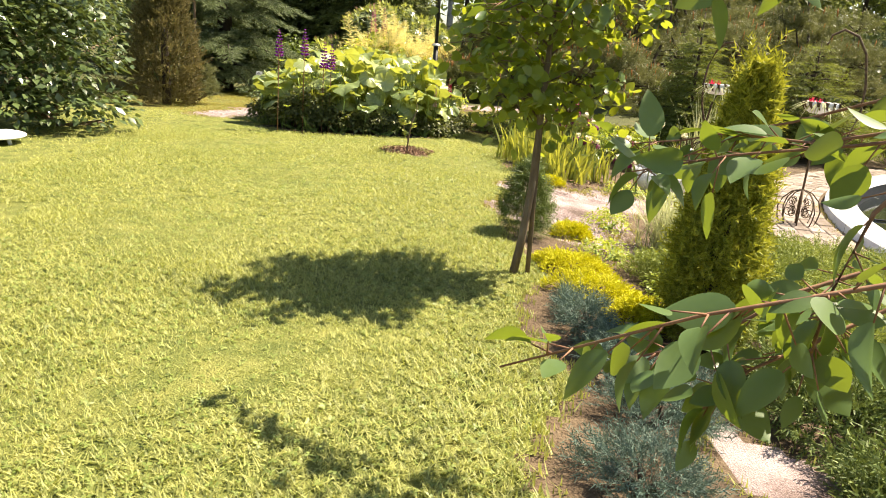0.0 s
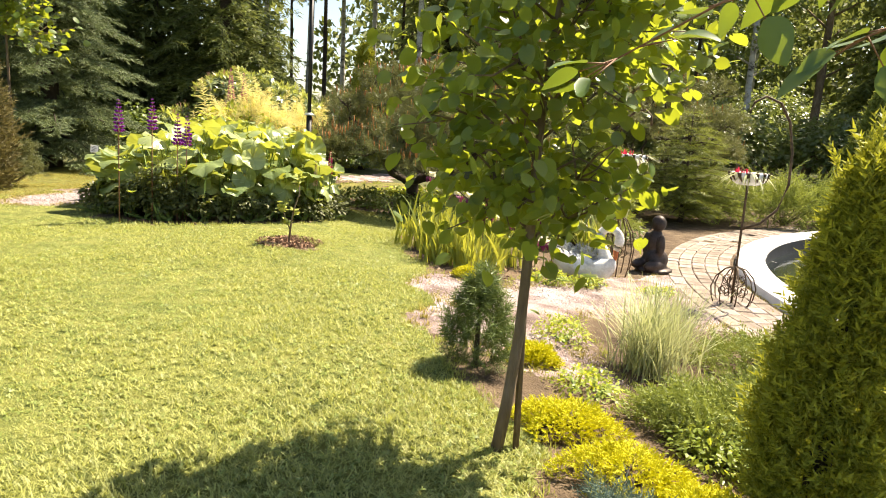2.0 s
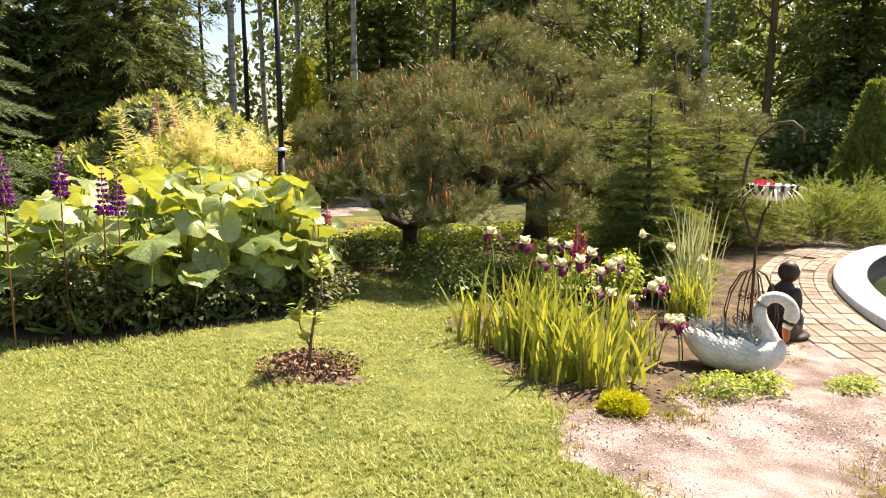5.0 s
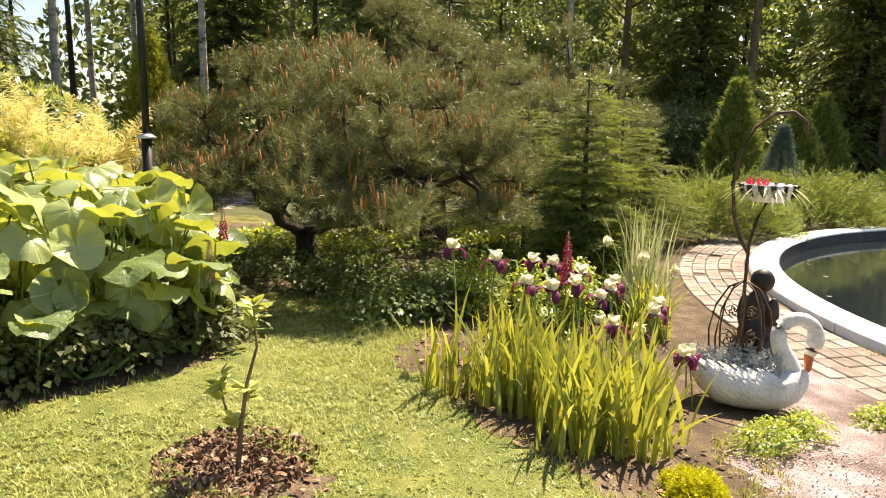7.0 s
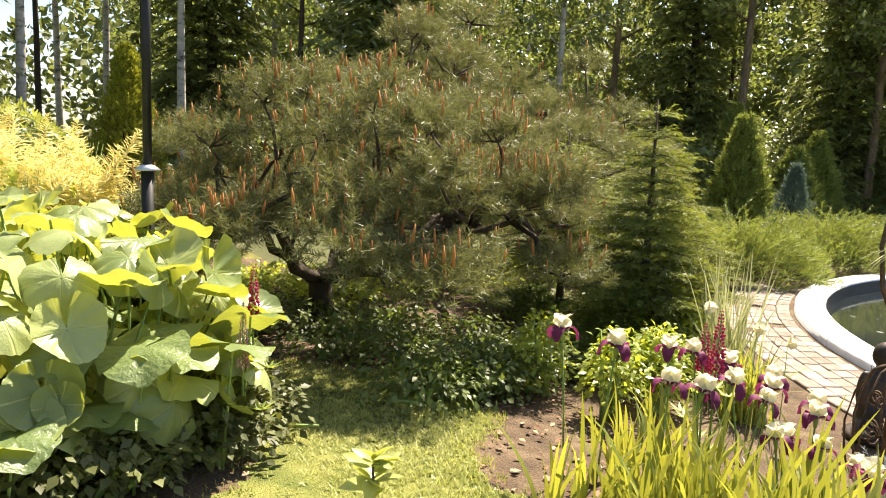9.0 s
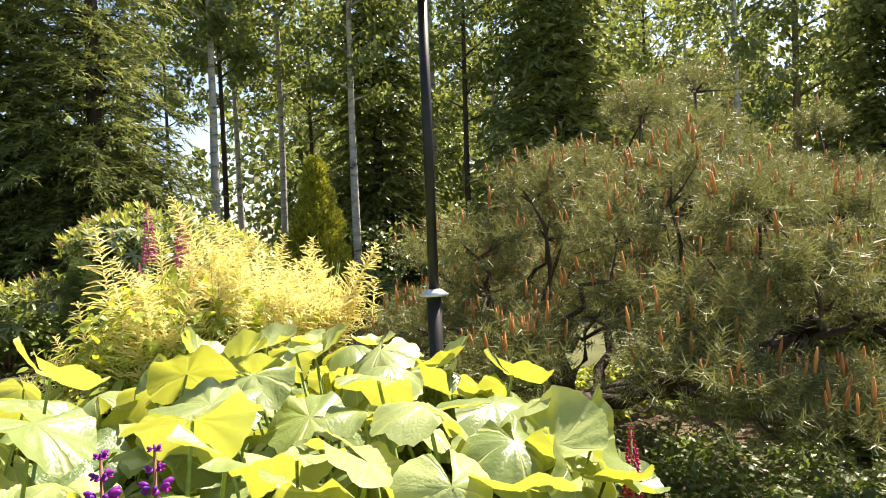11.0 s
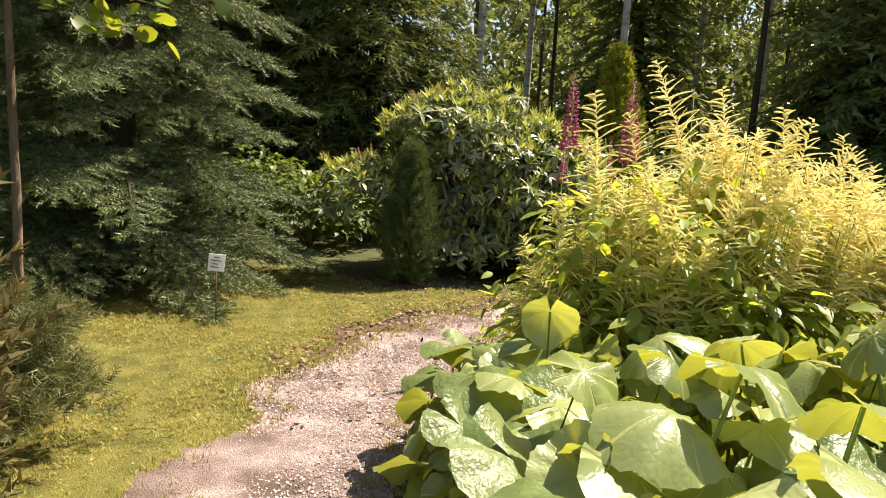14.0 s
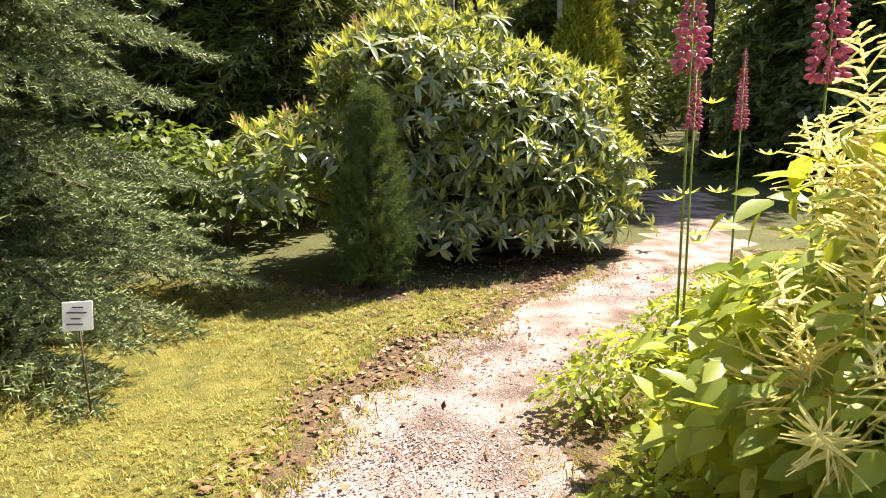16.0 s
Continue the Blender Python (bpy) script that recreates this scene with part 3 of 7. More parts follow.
def spruce(name, x, y, h, r, mat, bark, label, seed, twig=0.2, whorls=26, per=9, z_open=0.0, group="", droop=0.25, density=1.0, min_h=0.12, side_len=0.42, tmpl=None, flatness=0.14):
    """A conifer: tapered trunk, whorls of drooping limbs, each carrying flat sprays of needled shoots."""
    q = np.random.default_rng(seed)
    ob = thing(name, x, y, label, "conifer", group)
    limbs, P, D, S = [], [], [], []
    for k in range(whorls):
        t = (k + q.uniform(0, 0.6)) / whorls
        z = z_open + min_h + (h - min_h - 0.1) * t ** 1.05
        rad = r * (1 - t) ** 0.85 * q.uniform(0.85, 1.1) + 0.05
        nb = max(4, int(per * (0.45 + 0.55 * (1 - t))))
        a0 = q.uniform(0, 6.28)
        for b in range(nb):
            a = a0 + b * 6.283 / nb + q.normal(0, 0.15)
            ln = rad * q.uniform(0.78, 1.12)
            u = np.linspace(0, 1, 6)
            zz = z + ln * (0.10 * np.sin(u * 3.1) - droop * u ** 1.6 + 0.12 * u ** 4)
            pts = np.stack([np.cos(a) * ln * u, np.sin(a) * ln * u, np.maximum(zz, 0.06)], axis=1)
            limbs.append((pts, np.linspace(0.012 + 0.012 * rad, 0.003, 6)))
            ns = max(3, int(ln / twig * (3.2 if z < 4.6 else 1.8) * density))
            for s in np.linspace(0.12, 1.0, ns):
                i = min(int(s * 5), 4)
                w = s * 5 - i
                p0 = pts[i] * (1 - w) + pts[i + 1] * w
                dr = pts[i + 1] - pts[i]
                dr = dr / (np.linalg.norm(dr) + 1e-9)
                sd = np.array([-dr[1], dr[0], 0])
                reach = side_len * ln * (1 - s) + twig * 0.9
                for sg in (-1, 1):
                    dd = dr * 0.75 + sd * sg * 0.75 + np.array([0, 0, q.normal(-0.05, flatness)])
                    dd /= np.linalg.norm(dd)
                    m = max(1, int(reach / (twig * 0.75)))
                    for j in range(m):
                        P.append(p0 + dd * twig * 0.72 * j)
                        D.append(dd + q.normal(0, 0.16, 3))
                        S.append(twig * q.uniform(0.8, 1.2))
                P.append(p0)
                D.append(dr + q.normal(0, 0.12, 3))
                S.append(twig * q.uniform(0.85, 1.2))
    P, D, S = np.array(P), np.array(D), np.array(S)
    T = tmpl or TWIGS
    v, f = scatter(T[0], T[1], P, frames_along(D, q.uniform(-0.5, 0.5, len(P))), S)
    tv, tf = tubes([(np.array([(0, 0, -0.15), (0.01, 0, h * 0.4), (0, 0.01, h * 0.98)]), np.array([0.016 * h + 0.02, 0.010 * h + 0.01, 0.006]))], 9)
    part("trunk", mesh_of("trunk", tv, tf, [bark], smooth=True), ob)
    bv, bf = tubes(limbs, 4)
    part("branchwork", mesh_of("branchwork", bv, bf, [bark], smooth=True), ob, kind="stuff")
    part("needles", mesh_of("needles", v, f, [mat]), ob, kind="stuff")
    return ob


def pine_bush(name, x, y, h, r, mat, label, seed, tufts=2400, trunk_h=0.45, base=0.35, size=0.16, candles=0.25, flat=0.75, clumps=26, sx=1.0, sy=1.0, lean=(0, 0), group="", low=0.5, clump_r=0.2):
    """A spreading pine: short trunk, crooked limbs, rounded clumps of brush-like shoots, brown candles on the upper tips."""
    q = np.random.default_rng(seed)
    ob = thing(name, x, y, label, "pine", group)
    thick = max(h / 2, 0.25)
    limbs = [(np.array([(0, 0, -0.1), (0.03, 0.02, trunk_h * 0.5), (0, 0, trunk_h)]), np.array([0.13, 0.10, 0.09]) * thick)]
    mains = []
    for k in range(7):
        b = k * 0.898 + q.normal(0, 0.2)
        ln = r * q.uniform(0.5, 0.72)
        u = np.linspace(0, 1, 6)
        line = np.stack([np.cos(b) * ln * u * sx + lean[0] * u, np.sin(b) * ln * u * sy + lean[1] * u, trunk_h * 0.9 + (base - trunk_h) * u + 0.25 * (h - base) * u ** 2], axis=1)
        line[1:-1] += q.normal(0, 0.03 * r, (4, 3))
        mains.append(line)
        limbs.append((line, np.linspace(0.055, 0.022, 6) * thick))
    P, D, S, C, CD = [], [], [], [], []
    for c in range(clumps):
        a = c * 2.39996 + q.normal(0, 0.25)
        rr = math.sqrt((c + 0.5) / clumps) * r
        cx, cy = rr * math.cos(a) * sx + lean[0], rr * math.sin(a) * sy + lean[1]
        top = base + (h - base) * (1 - 0.62 * (rr / r) ** 2.6) * q.uniform(low, 1.06)
        cr = r * clump_r * q.uniform(0.7, 1.35)
        u = np.linspace(0, 1, 6)[:, None]
        end = np.array([cx, cy, top - cr * flat])
        joints = np.concatenate([m[2:] for m in mains])
        st = joints[np.argmin(np.linalg.norm((joints - end) * np.array([1, 1, 0.5]), axis=1))]
        mid = (st + end) / 2 + np.array([0, 0, -0.12 * (top - st[2])])
        pts = st * (1 - u) ** 2 + 2 * mid * u * (1 - u) + end * u ** 2
        pts[1:-1] += q.normal(0, 0.035 * r, (4, 3)) * np.array([1, 1, 0.6])
        limbs.append((pts, np.linspace(0.022, 0.008, 6) * thick))
        n = tufts // clumps
        d = q.normal(0, 1, (n, 3))
        d /= np.linalg.norm(d, axis=1, keepdims=True)
        d[:, 2] = np.where(d[:, 2] < -0.35, -d[:, 2], d[:, 2])
        rad = cr * q.uniform(0.30, 1.0, n)[:, None] * np.array([1.05, 1.05, flat])
        p = np.array([cx, cy, top - cr * flat]) + d * rad
        P.append(p)
        D.append(d * np.array([1.0, 1.0, 0.7]) + np.array([0, 0, 0.42]) + q.normal(0, 0.22, (n, 3)))
        S.append(size * q.uniform(0.7, 1.2, n))
        pick = (d[:, 2] > 0.25) & (q.uniform(0, 1, n) < candles)
        C.append(p[pick] + D[-1][pick] * size * 0.6)
        CD.append(np.array([0, 0, 1.0]) + 0.22 * d[pick])
        for k in range(6):
            e = p[q.integers(0, n)]
            limbs.append((np.stack([end, (end + e) / 2 + q.normal(0, 0.02, 3), e]), np.array([0.008, 0.006, 0.003]) * max(h / 2, 0.4)))
    P, D, S = np.concatenate(P), np.concatenate(D), np.concatenate(S)
    v, f = scatter(BRUSH[0], BRUSH[1], P, frames_along(D, q.uniform(0, 6.28, len(P))), S)
    bv, bf = tubes(limbs, 6)
    part("branchwork", mesh_of("branchwork", bv, bf, [M_BARK_DARK], smooth=True), ob, kind="stuff")
    part("needles", mesh_of("needles", v, f, [mat]), ob, kind="stuff")
    C, CD = np.concatenate(C), np.concatenate(CD)
    if len(C):
        cv, cq, ct = tube(np.array([(0, 0, 0), (0, 0, 0.5), (0, 0, 1.0)]), np.array([0.07, 0.09, 0.03]), 5)
        tri = np.concatenate([cq[:, [0, 1, 2]], cq[:, [0, 2, 3]], ct])
        sc = size * q.uniform(0.35, 0.8, len(C))
        kv, kf = scatter(cv, tri, C, frames_along(CD), sc)
        part("candle_growth", mesh_of("candle_growth", kv, kf, [M_CANDLE]), ob, "rust-brown new shoots", kind="stuff")
    return ob


def blob_points(q, n, c, rad, shell=0.55, up=-0.35):
    """Points on a lumpy mound: outer shell of an ellipsoid, with outward directions."""
    d = q.normal(0, 1, (n, 3))
    d /= np.linalg.norm(d, axis=1, keepdims=True)
    d[:, 2] = np.where(d[:, 2] < up, -d[:, 2], d[:, 2])
    k = q.uniform(shell, 1.0, n) * (1 + 0.16 * np.sin(d[:, 0] * 5 + d[:, 1] * 4) * np.sin(d[:, 2] * 6 + d[:, 1] * 3))
    return np.asarray(c) + d * k[:, None] * np.asarray(rad), d


def column_conifer(name, x, y, h, r, mat, label, seed, n=5200, size=0.09, belly=0.35, lean=(0, 0), group="", tmpl=None, taper=0.8, leaders=0):
    """A dense upright conifer clothed in small fans to the ground."""
    q = np.random.default_rng(seed)
    ob = thing(name, x, y, label, "conifer", group)
    t = q.uniform(0, 1, n) ** 0.9
    rad = r * np.where(t < belly, 0.72 + 0.28 * t / belly, ((1 - t) / (1 - belly)) ** taper)
    a = q.uniform(0, 6.283, n)
    rad = rad * (1 + 0.13 * np.sin(a * 5 + t * 23) * np.sin(t * 41 + a * 2) + 0.10 * np.sin(a * 3 - t * 37)) * q.uniform(0.42, 1.05, n) ** 0.6
    p = np.stack([np.cos(a) * rad + lean[0] * t, np.sin(a) * rad + lean[1] * t, 0.03 + t * (h - 0.06)], axis=1)
    d = np.stack([np.cos(a) * 0.75, np.sin(a) * 0.75, 0.45 + 0.9 * t], axis=1) + q.normal(0, 0.28, (n, 3))
    for k in range(leaders):
        m = 26
        w = np.linspace(0, 1, m)
        b, rb = q.uniform(0, 6.28), r * q.uniform(0.1, 0.55)
        tip = np.array([lean[0] + math.cos(b) * rb * 1.5, lean[1] + math.sin(b) * rb * 1.5, h * q.uniform(0.93, 1.07)])
        foot = np.array([lean[0] * 0.8 + math.cos(b) * rb, lean[1] * 0.8 + math.sin(b) * rb, h * 0.74])
        p = np.concatenate([p, foot + (tip - foot) * w[:, None] + q.normal(0, 0.008, (m, 3))])
        d = np.concatenate([d, (tip - foot) / np.linalg.norm(tip - foot) + q.normal(0, 0.35, (m, 3))])
    T = tmpl or FROND
    v, f = scatter(T[0], T[1], p, frames_along(d, q.uniform(0, 6.28, len(p))), size * q.uniform(0.7, 1.35, len(p)))
    part("foliage", mesh_of("foliage", v, f, [mat]), ob, kind="stuff")
    tv, tf = tubes([(np.array([(0, 0, -0.1), (lean[0] * 0.5, lean[1] * 0.5, h * 0.5), (lean[0] * 0.9, lean[1] * 0.9, h * 0.9)]), np.array([0.05, 0.035, 0.008]) * max(h / 1.5, 0.4))], 7)
    part("trunk", mesh_of("trunk", tv, tf, [M_BARK_DARK], smooth=True), ob)
    return ob


def creeping(name, x, y, label, mat, seed, rx, ry, h, n=1500, size=0.12, tmpl=None, category="shrub", group="", rz=0.0):
    """A low spreading shrub: arching shoots over a mound."""
    q = np.random.default_rng(seed)
    ob = thing(name, x, y, label, category, group, rz=rz)
    a = q.uniform(0, 6.283, n)
    rr = np.sqrt(q.uniform(0, 1, n))
    px, py = rr * np.cos(a) * rx, rr * np.sin(a) * ry
    edge = 1 + 0.18 * np.sin(a * 4 + seed) + 0.1 * np.sin(a * 7)
    px, py = px * edge, py * edge
    hump = 0.55 + 0.45 * np.sin(px * 7 + seed) * np.sin(py * 6 + 1)
    c, s = math.cos(radians(rz)), math.sin(radians(rz))
    wz = gz(x + px * c - py * s, y + px * s + py * c) - g(x, y)
    pz = wz + h * (1 - rr ** 2.2) ** 0.7 * (0.55 + 0.45 * hump) * q.uniform(0.35, 1.0, n) + 0.01
    d = np.stack([np.cos(a) * 0.8, np.sin(a) * 0.8, np.full(n, 0.5)], axis=1) + q.normal(0, 0.35, (n, 3))
    T = tmpl or TWIGS
    v, f = scatter(T[0], T[1], np.stack([px, py, pz], axis=1), frames_along(d, q.uniform(0, 6.28, n)), size * q.uniform(0.7, 1.3, n))
    part("foliage", mesh_of("foliage", v, f, [mat]), ob, kind="stuff")
    st = []
    for k in range(10):
        b = q.uniform(0, 6.28)
        st.append((np.array([(0, 0, -0.02), (math.cos(b) * rx * 0.35, math.sin(b) * ry * 0.35, h * 0.35), (math.cos(b) * rx * 0.75, math.sin(b) * ry * 0.75, h * 0.3)]), np.array([0.014, 0.009, 0.004])))
    bv, bf = tubes(st, 5)
    part("stem_growth", mesh_of("stem_growth", bv, bf, [M_BARK_DARK], smooth=True), ob, kind="stuff")
    return ob


def leafy(name, x, y, label, mat, seed, blobs, leaf=0.07, n=1500, category="shrub", group="", tmpl=None, stems=8, droop=0.4, second=None, second_share=0.0, bark=None, z=None):
    """A broad-leaved shrub or crown: leaves on the outer parts of several mounds, with branches to them."""
    q = np.random.default_rng(seed)
    ob = thing(name, x, y, label, category, group, z=z)
    T = tmpl or (LEAF2, LEAF2_F)
    tot = sum(b[3] * b[4] * b[5] for b in blobs)
    P, D = [], []
    for bx, by, bz, rx, ry, rz_ in blobs:
        k = max(20, int(n * rx * ry * rz_ / tot))
        p, d = blob_points(q, k, (bx, by, bz), (rx, ry, rz_))
        P.append(p)
        D.append(d)
    P, D = np.concatenate(P), np.concatenate(D)
    keep = P[:, 2] > 0.02
    P, D = P[keep], D[keep]
    ydir = D * np.array([1, 1, 0.3]) + np.array([0, 0, -droop]) + q.normal(0, 0.45, D.shape)
    ydir /= np.linalg.norm(ydir, axis=1, keepdims=True)
    up = D * 0.5 + np.array([0, 0, 0.9]) + q.normal(0, 0.35, D.shape)
    xd = np.cross(ydir, up)
    xd /= np.linalg.norm(xd, axis=1, keepdims=True)
    zd = np.cross(xd, ydir)
    rot = np.stack([xd, ydir, zd], axis=2)
    S = leaf * q.uniform(0.65, 1.3, len(P))
    pick = q.uniform(0, 1, len(P)) < second_share * (0.4 + 1.2 * (D[:, 2] > 0.3))
    v, f = scatter(T[0], T[1], P[~pick], rot[~pick], S[~pick])
    part("leaves", mesh_of("leaves", v, f, [mat], smooth=True), ob, kind="stuff")
    if second is not None and pick.any():
        v, f = scatter(T[0], T[1], P[pick], rot[pick], S[pick] * 0.9)
        part("new_leaves", mesh_of("new_leaves", v, f, [second], smooth=True), ob, "bright young leaves", kind="stuff")
    st = []
    for bx, by, bz, rx, ry, rz_ in blobs:
        for k in range(max(2, stems // len(blobs))):
            e = np.array([bx, by, bz]) + q.normal(0, 0.4, 3) * np.array([rx, ry, rz_])
            e[2] = max(e[2], 0.05)
            st.append((np.array([(q.normal(0, 0.05), q.normal(0, 0.05), -0.03), e * 0.5 + q.normal(0, 0.03, 3), e]), np.array([0.02, 0.013, 0.005]) * (1 + rz_)))
    if st:
        bv, bf = tubes(st, 5)
        part("stem_growth", mesh_of("stem_growth", bv, bf, [bark or M_BARK], smooth=True), ob, kind="stuff")
    return ob


def forest_tree(name, x, y, h, crown_r, crown_z, label, seed, mat, bark, trunk_r=0.14, n=2600, leaf=0.16, group="woodland edge", lean=(0, 0)):
    """A tall woodland tree: bare straight trunk, limbs, an open crown of leaf clumps."""
    q = np.random.default_rng(seed)
    ob = thing(name, x, y, label, "tree", group)
    pts = np.array([(lean[0] * t ** 1.5 + 0.05 * math.sin(5 * t + seed), lean[1] * t ** 1.5 + 0.05 * math.cos(4 * t + seed), -0.2 + (h + 0.1) * t) for t in np.linspace(0, 1, 8)])
    tv, tf = tubes([(pts, np.linspace(1, 0.2, 8) * trunk_r)], 9)
    part("trunk", mesh_of("trunk", tv, tf, [bark], smooth=True), ob)
    limbs, P, D = [], [], []
    nc = 26
    for c in range(nc):
        t = crown_z + (1 - crown_z) * (c + 0.5) / nc
        i = min(int(t * 7), 6)
        st = pts[i] + (pts[i + 1] - pts[i]) * (t * 7 - i)
        a = c * 2.4 + q.normal(0, 0.3)
        rr = crown_r * (0.35 + 0.65 * math.sin(math.pi * min(1, (t - crown_z) / (1 - crown_z) * 0.85 + 0.12))) * q.uniform(0.7, 1.15)
        e = st + np.array([math.cos(a) * rr, math.sin(a) * rr, rr * q.uniform(0.1, 0.5)])
        m = (st + e) / 2 + np.array([0, 0, 0.12 * rr])
        limbs.append((np.stack([st, m, e]), np.array([0.3, 0.18, 0.05]) * trunk_r))
        for w in (0.55, 1.0):
            k = n // (nc * 2)
            d = q.normal(0, 1, (k, 3))
            d /= np.linalg.norm(d, axis=1, keepdims=True)
            P.append(st + (e - st) * w + d * rr * 0.42 * q.uniform(0.2, 1.0, (k, 1)) * np.array([1, 1, 0.8]))
            D.append(d)
    P, D = np.concatenate(P), np.concatenate(D)
    rot = frames_along(D + q.normal(0, 0.8, D.shape), q.uniform(0, 6.28, len(P)))
    v, f = scatter(LEAF1, LEAF1_F, P, rot, leaf * q.uniform(0.6, 1.3, len(P)))
    bv, bf = tubes(limbs, 4)
    part("branchwork", mesh_of("branchwork", bv, bf, [bark], smooth=True), ob, kind="stuff")
    part("crown", mesh_of("crown", v, f, [mat]), ob, kind="stuff")
    return ob


# ---- woodland behind the garden ----
for i, (x, y, h, r, sd) in enumerate([(-2.4, 25.5, 15, 2.6, 11), (-7.5, 24.5, 14, 3.0, 12), (6.5, 33, 15, 2.8, 14), (13.5, 30, 14, 2.8, 15), (9.6, 25.5, 14, 2.9, 16), (-4.7, 27.0, 15, 2.8, 20), (24.0, 25.5, 15, 3.0, 18), (29.0, 21.5, 14, 3.0, 19)]):
    spruce("spruce_tree", x, y, h, r, M_DARKSPRUCE, M_BARK_DARK, "tall dark green spruce with drooping limbs at the wood's edge", sd, twig=0.56, whorls=34, per=11, droop=0.42, density=0.85 if i < 2 else 0.6, group="tall spruces", min_h=0.3, side_len=0.34, tmpl=FAR_TWIG if i < 2 else SPRAY)
trees = [(3.33, 35.0, 18, 2.6, 0.42, "b"), (1.0, 33, 17, 2.2, 0.45, "a"), (2.2, 39, 19, 2.6, 0.40, "b"), (5.2, 38, 18, 2.6, 0.4, "a"), (4.6, 29.5, 16, 2.2, 0.4, "b"),
         (7.8, 28, 16, 2.4, 0.35, "a"), (9.2, 34, 18, 2.6, 0.30, "b"), (10.6, 27, 16, 2.6, 0.30, "a"), (13, 36, 18, 3, 0.3, "b"), (15, 31, 17, 2.8, 0.25, "a"), (17, 26, 16, 2.8, 0.25, "b"),
         (19, 33, 18, 3, 0.25, "a"), (21, 27, 17, 2.8, 0.25, "p"), (23, 22.5, 17, 2.6, 0.4, "p"), (26, 25, 17, 3, 0.3, "a"), (28, 20, 16, 3, 0.3, "p"), (25.5, 17.5, 16, 2.8, 0.35, "a"), (30, 29, 18, 3, 0.25, "b"),
         (34, 22, 17, 3, 0.25, "a"), (30, 14, 16, 3, 0.2, "b"), (33, 9, 16, 3, 0.2, "a"), (-0.4, 43, 18, 2.6, 0.42, "a"), (12, 44, 20, 3.2, 0.25, "b"), (7, 46, 20, 3, 0.3, "a"), (18, 42, 20, 3.4, 0.2, "a"), (25, 37, 20, 3.4, 0.2, "b"),
         (-1.6, 37, 18, 2.4, 0.45, "b"), (-5, 33, 17, 3, 0.25, "a"), (-9, 30, 17, 3, 0.25, "a"), (-13, 25, 16, 3, 0.2, "a"), (-14, 15, 15, 3, 0.2, "a"), (0.3, 28.5, 14, 1.8, 0.5, "b")]
for i, (x, y, h, r, cz, kd) in enumerate(trees):
    if kd == "p":
        forest_tree("pine_tree", x, y, h, r, cz, "tall pine with bare reddish trunk in the wood", 100 + i, M_DARKSPRUCE, M_BARK, 0.2, 5200, 0.27)
    else:
        forest_tree("birch_tree" if kd == "b" else "aspen_tree", x, y, h, r, cz, "tall birch with pale trunk in the wood" if kd == "b" else "tall slender broadleaf tree with grey trunk in the wood",
                    100 + i, M_BIRCHLEAF, M_BIRCH if kd == "b" else M_BARK_DARK, 0.15 if kd == "b" else 0.11, 6800, 0.21)
# undergrowth closing the wood low down
for i, (x, y, r, h) in enumerate([(9, 24, 2.2, 2.6), (14, 23.5, 2.6, 3.2), (18.5, 22, 2.4, 3.0), (5.5, 31, 2.2, 3.0), (11.5, 31.5, 2.6, 4.2), (16, 35, 3.0, 5.0), (23, 32, 3.0, 4.6), (28, 24.5, 3.0, 4.4), (31, 18, 3, 4), (-6.5, 29, 2.8, 3.4), (-11, 24, 3, 3.6), (3.4, 26.2, 1.2, 1.4), (8.5, 40, 3, 5), (20, 38, 3.4, 6), (0, 46, 3, 3), (-12, 17, 2.4, 3.4)]):
    leafy("undergrowth_bush", x, y, "shaded green undergrowth at the wood's edge", M_BIRCHLEAF, 300 + i, [(0, 0, h * 0.45, r, r, h * 0.5), (r * 0.6, 0.3, h * 0.35, r * 0.7, r * 0.7, h * 0.4), (-r * 0.6, -0.2, h * 0.4, r * 0.7, r * 0.6, h * 0.42)], leaf=0.19, n=6000, group="undergrowth", tmpl=(LEAF1, LEAF1_F))

# far woods behind: one mass of foliage with ragged top, thin towards the open gap
qf = np.random.default_rng(55)
FP = []
for k in range(300):
    a = qf.uniform(-1.5, 1.75) if k < 130 else qf.uniform(0.12, 1.6)
    dist = qf.uniform(43, 62)
    cx, cy = dist * math.sin(a), 8 + dist * math.cos(a)
    hh = qf.uniform(11, 20)
    if abs(cx - 0.6 - 0.02 * cy) < 2.2 and cy > 30:
        hh *= 0.7
    n = 320
    t = qf.uniform(0, 1, n) ** 1.2
    rr = (1 - t) ** 0.7 * 2.9 * np.sqrt(qf.uniform(0.1, 1, n))
    b = qf.uniform(0, 6.28, n)
    FP.append(np.stack([cx + rr * np.cos(b), cy + rr * np.sin(b), t * hh], axis=1))
FP = np.concatenate(FP)
v, f = scatter(LEAF1, LEAF1_F, FP, frames_along(qf.normal(0, 1, FP.shape), qf.uniform(0, 6.28, len(FP))), 0.72 * qf.uniform(0.6, 1.3, len(FP)))
lone("far_woods", mesh_of("far_woods", v, f, [M_DARKSPRUCE]), "dark mixed woodland closing the horizon", "woods", kind="stuff")

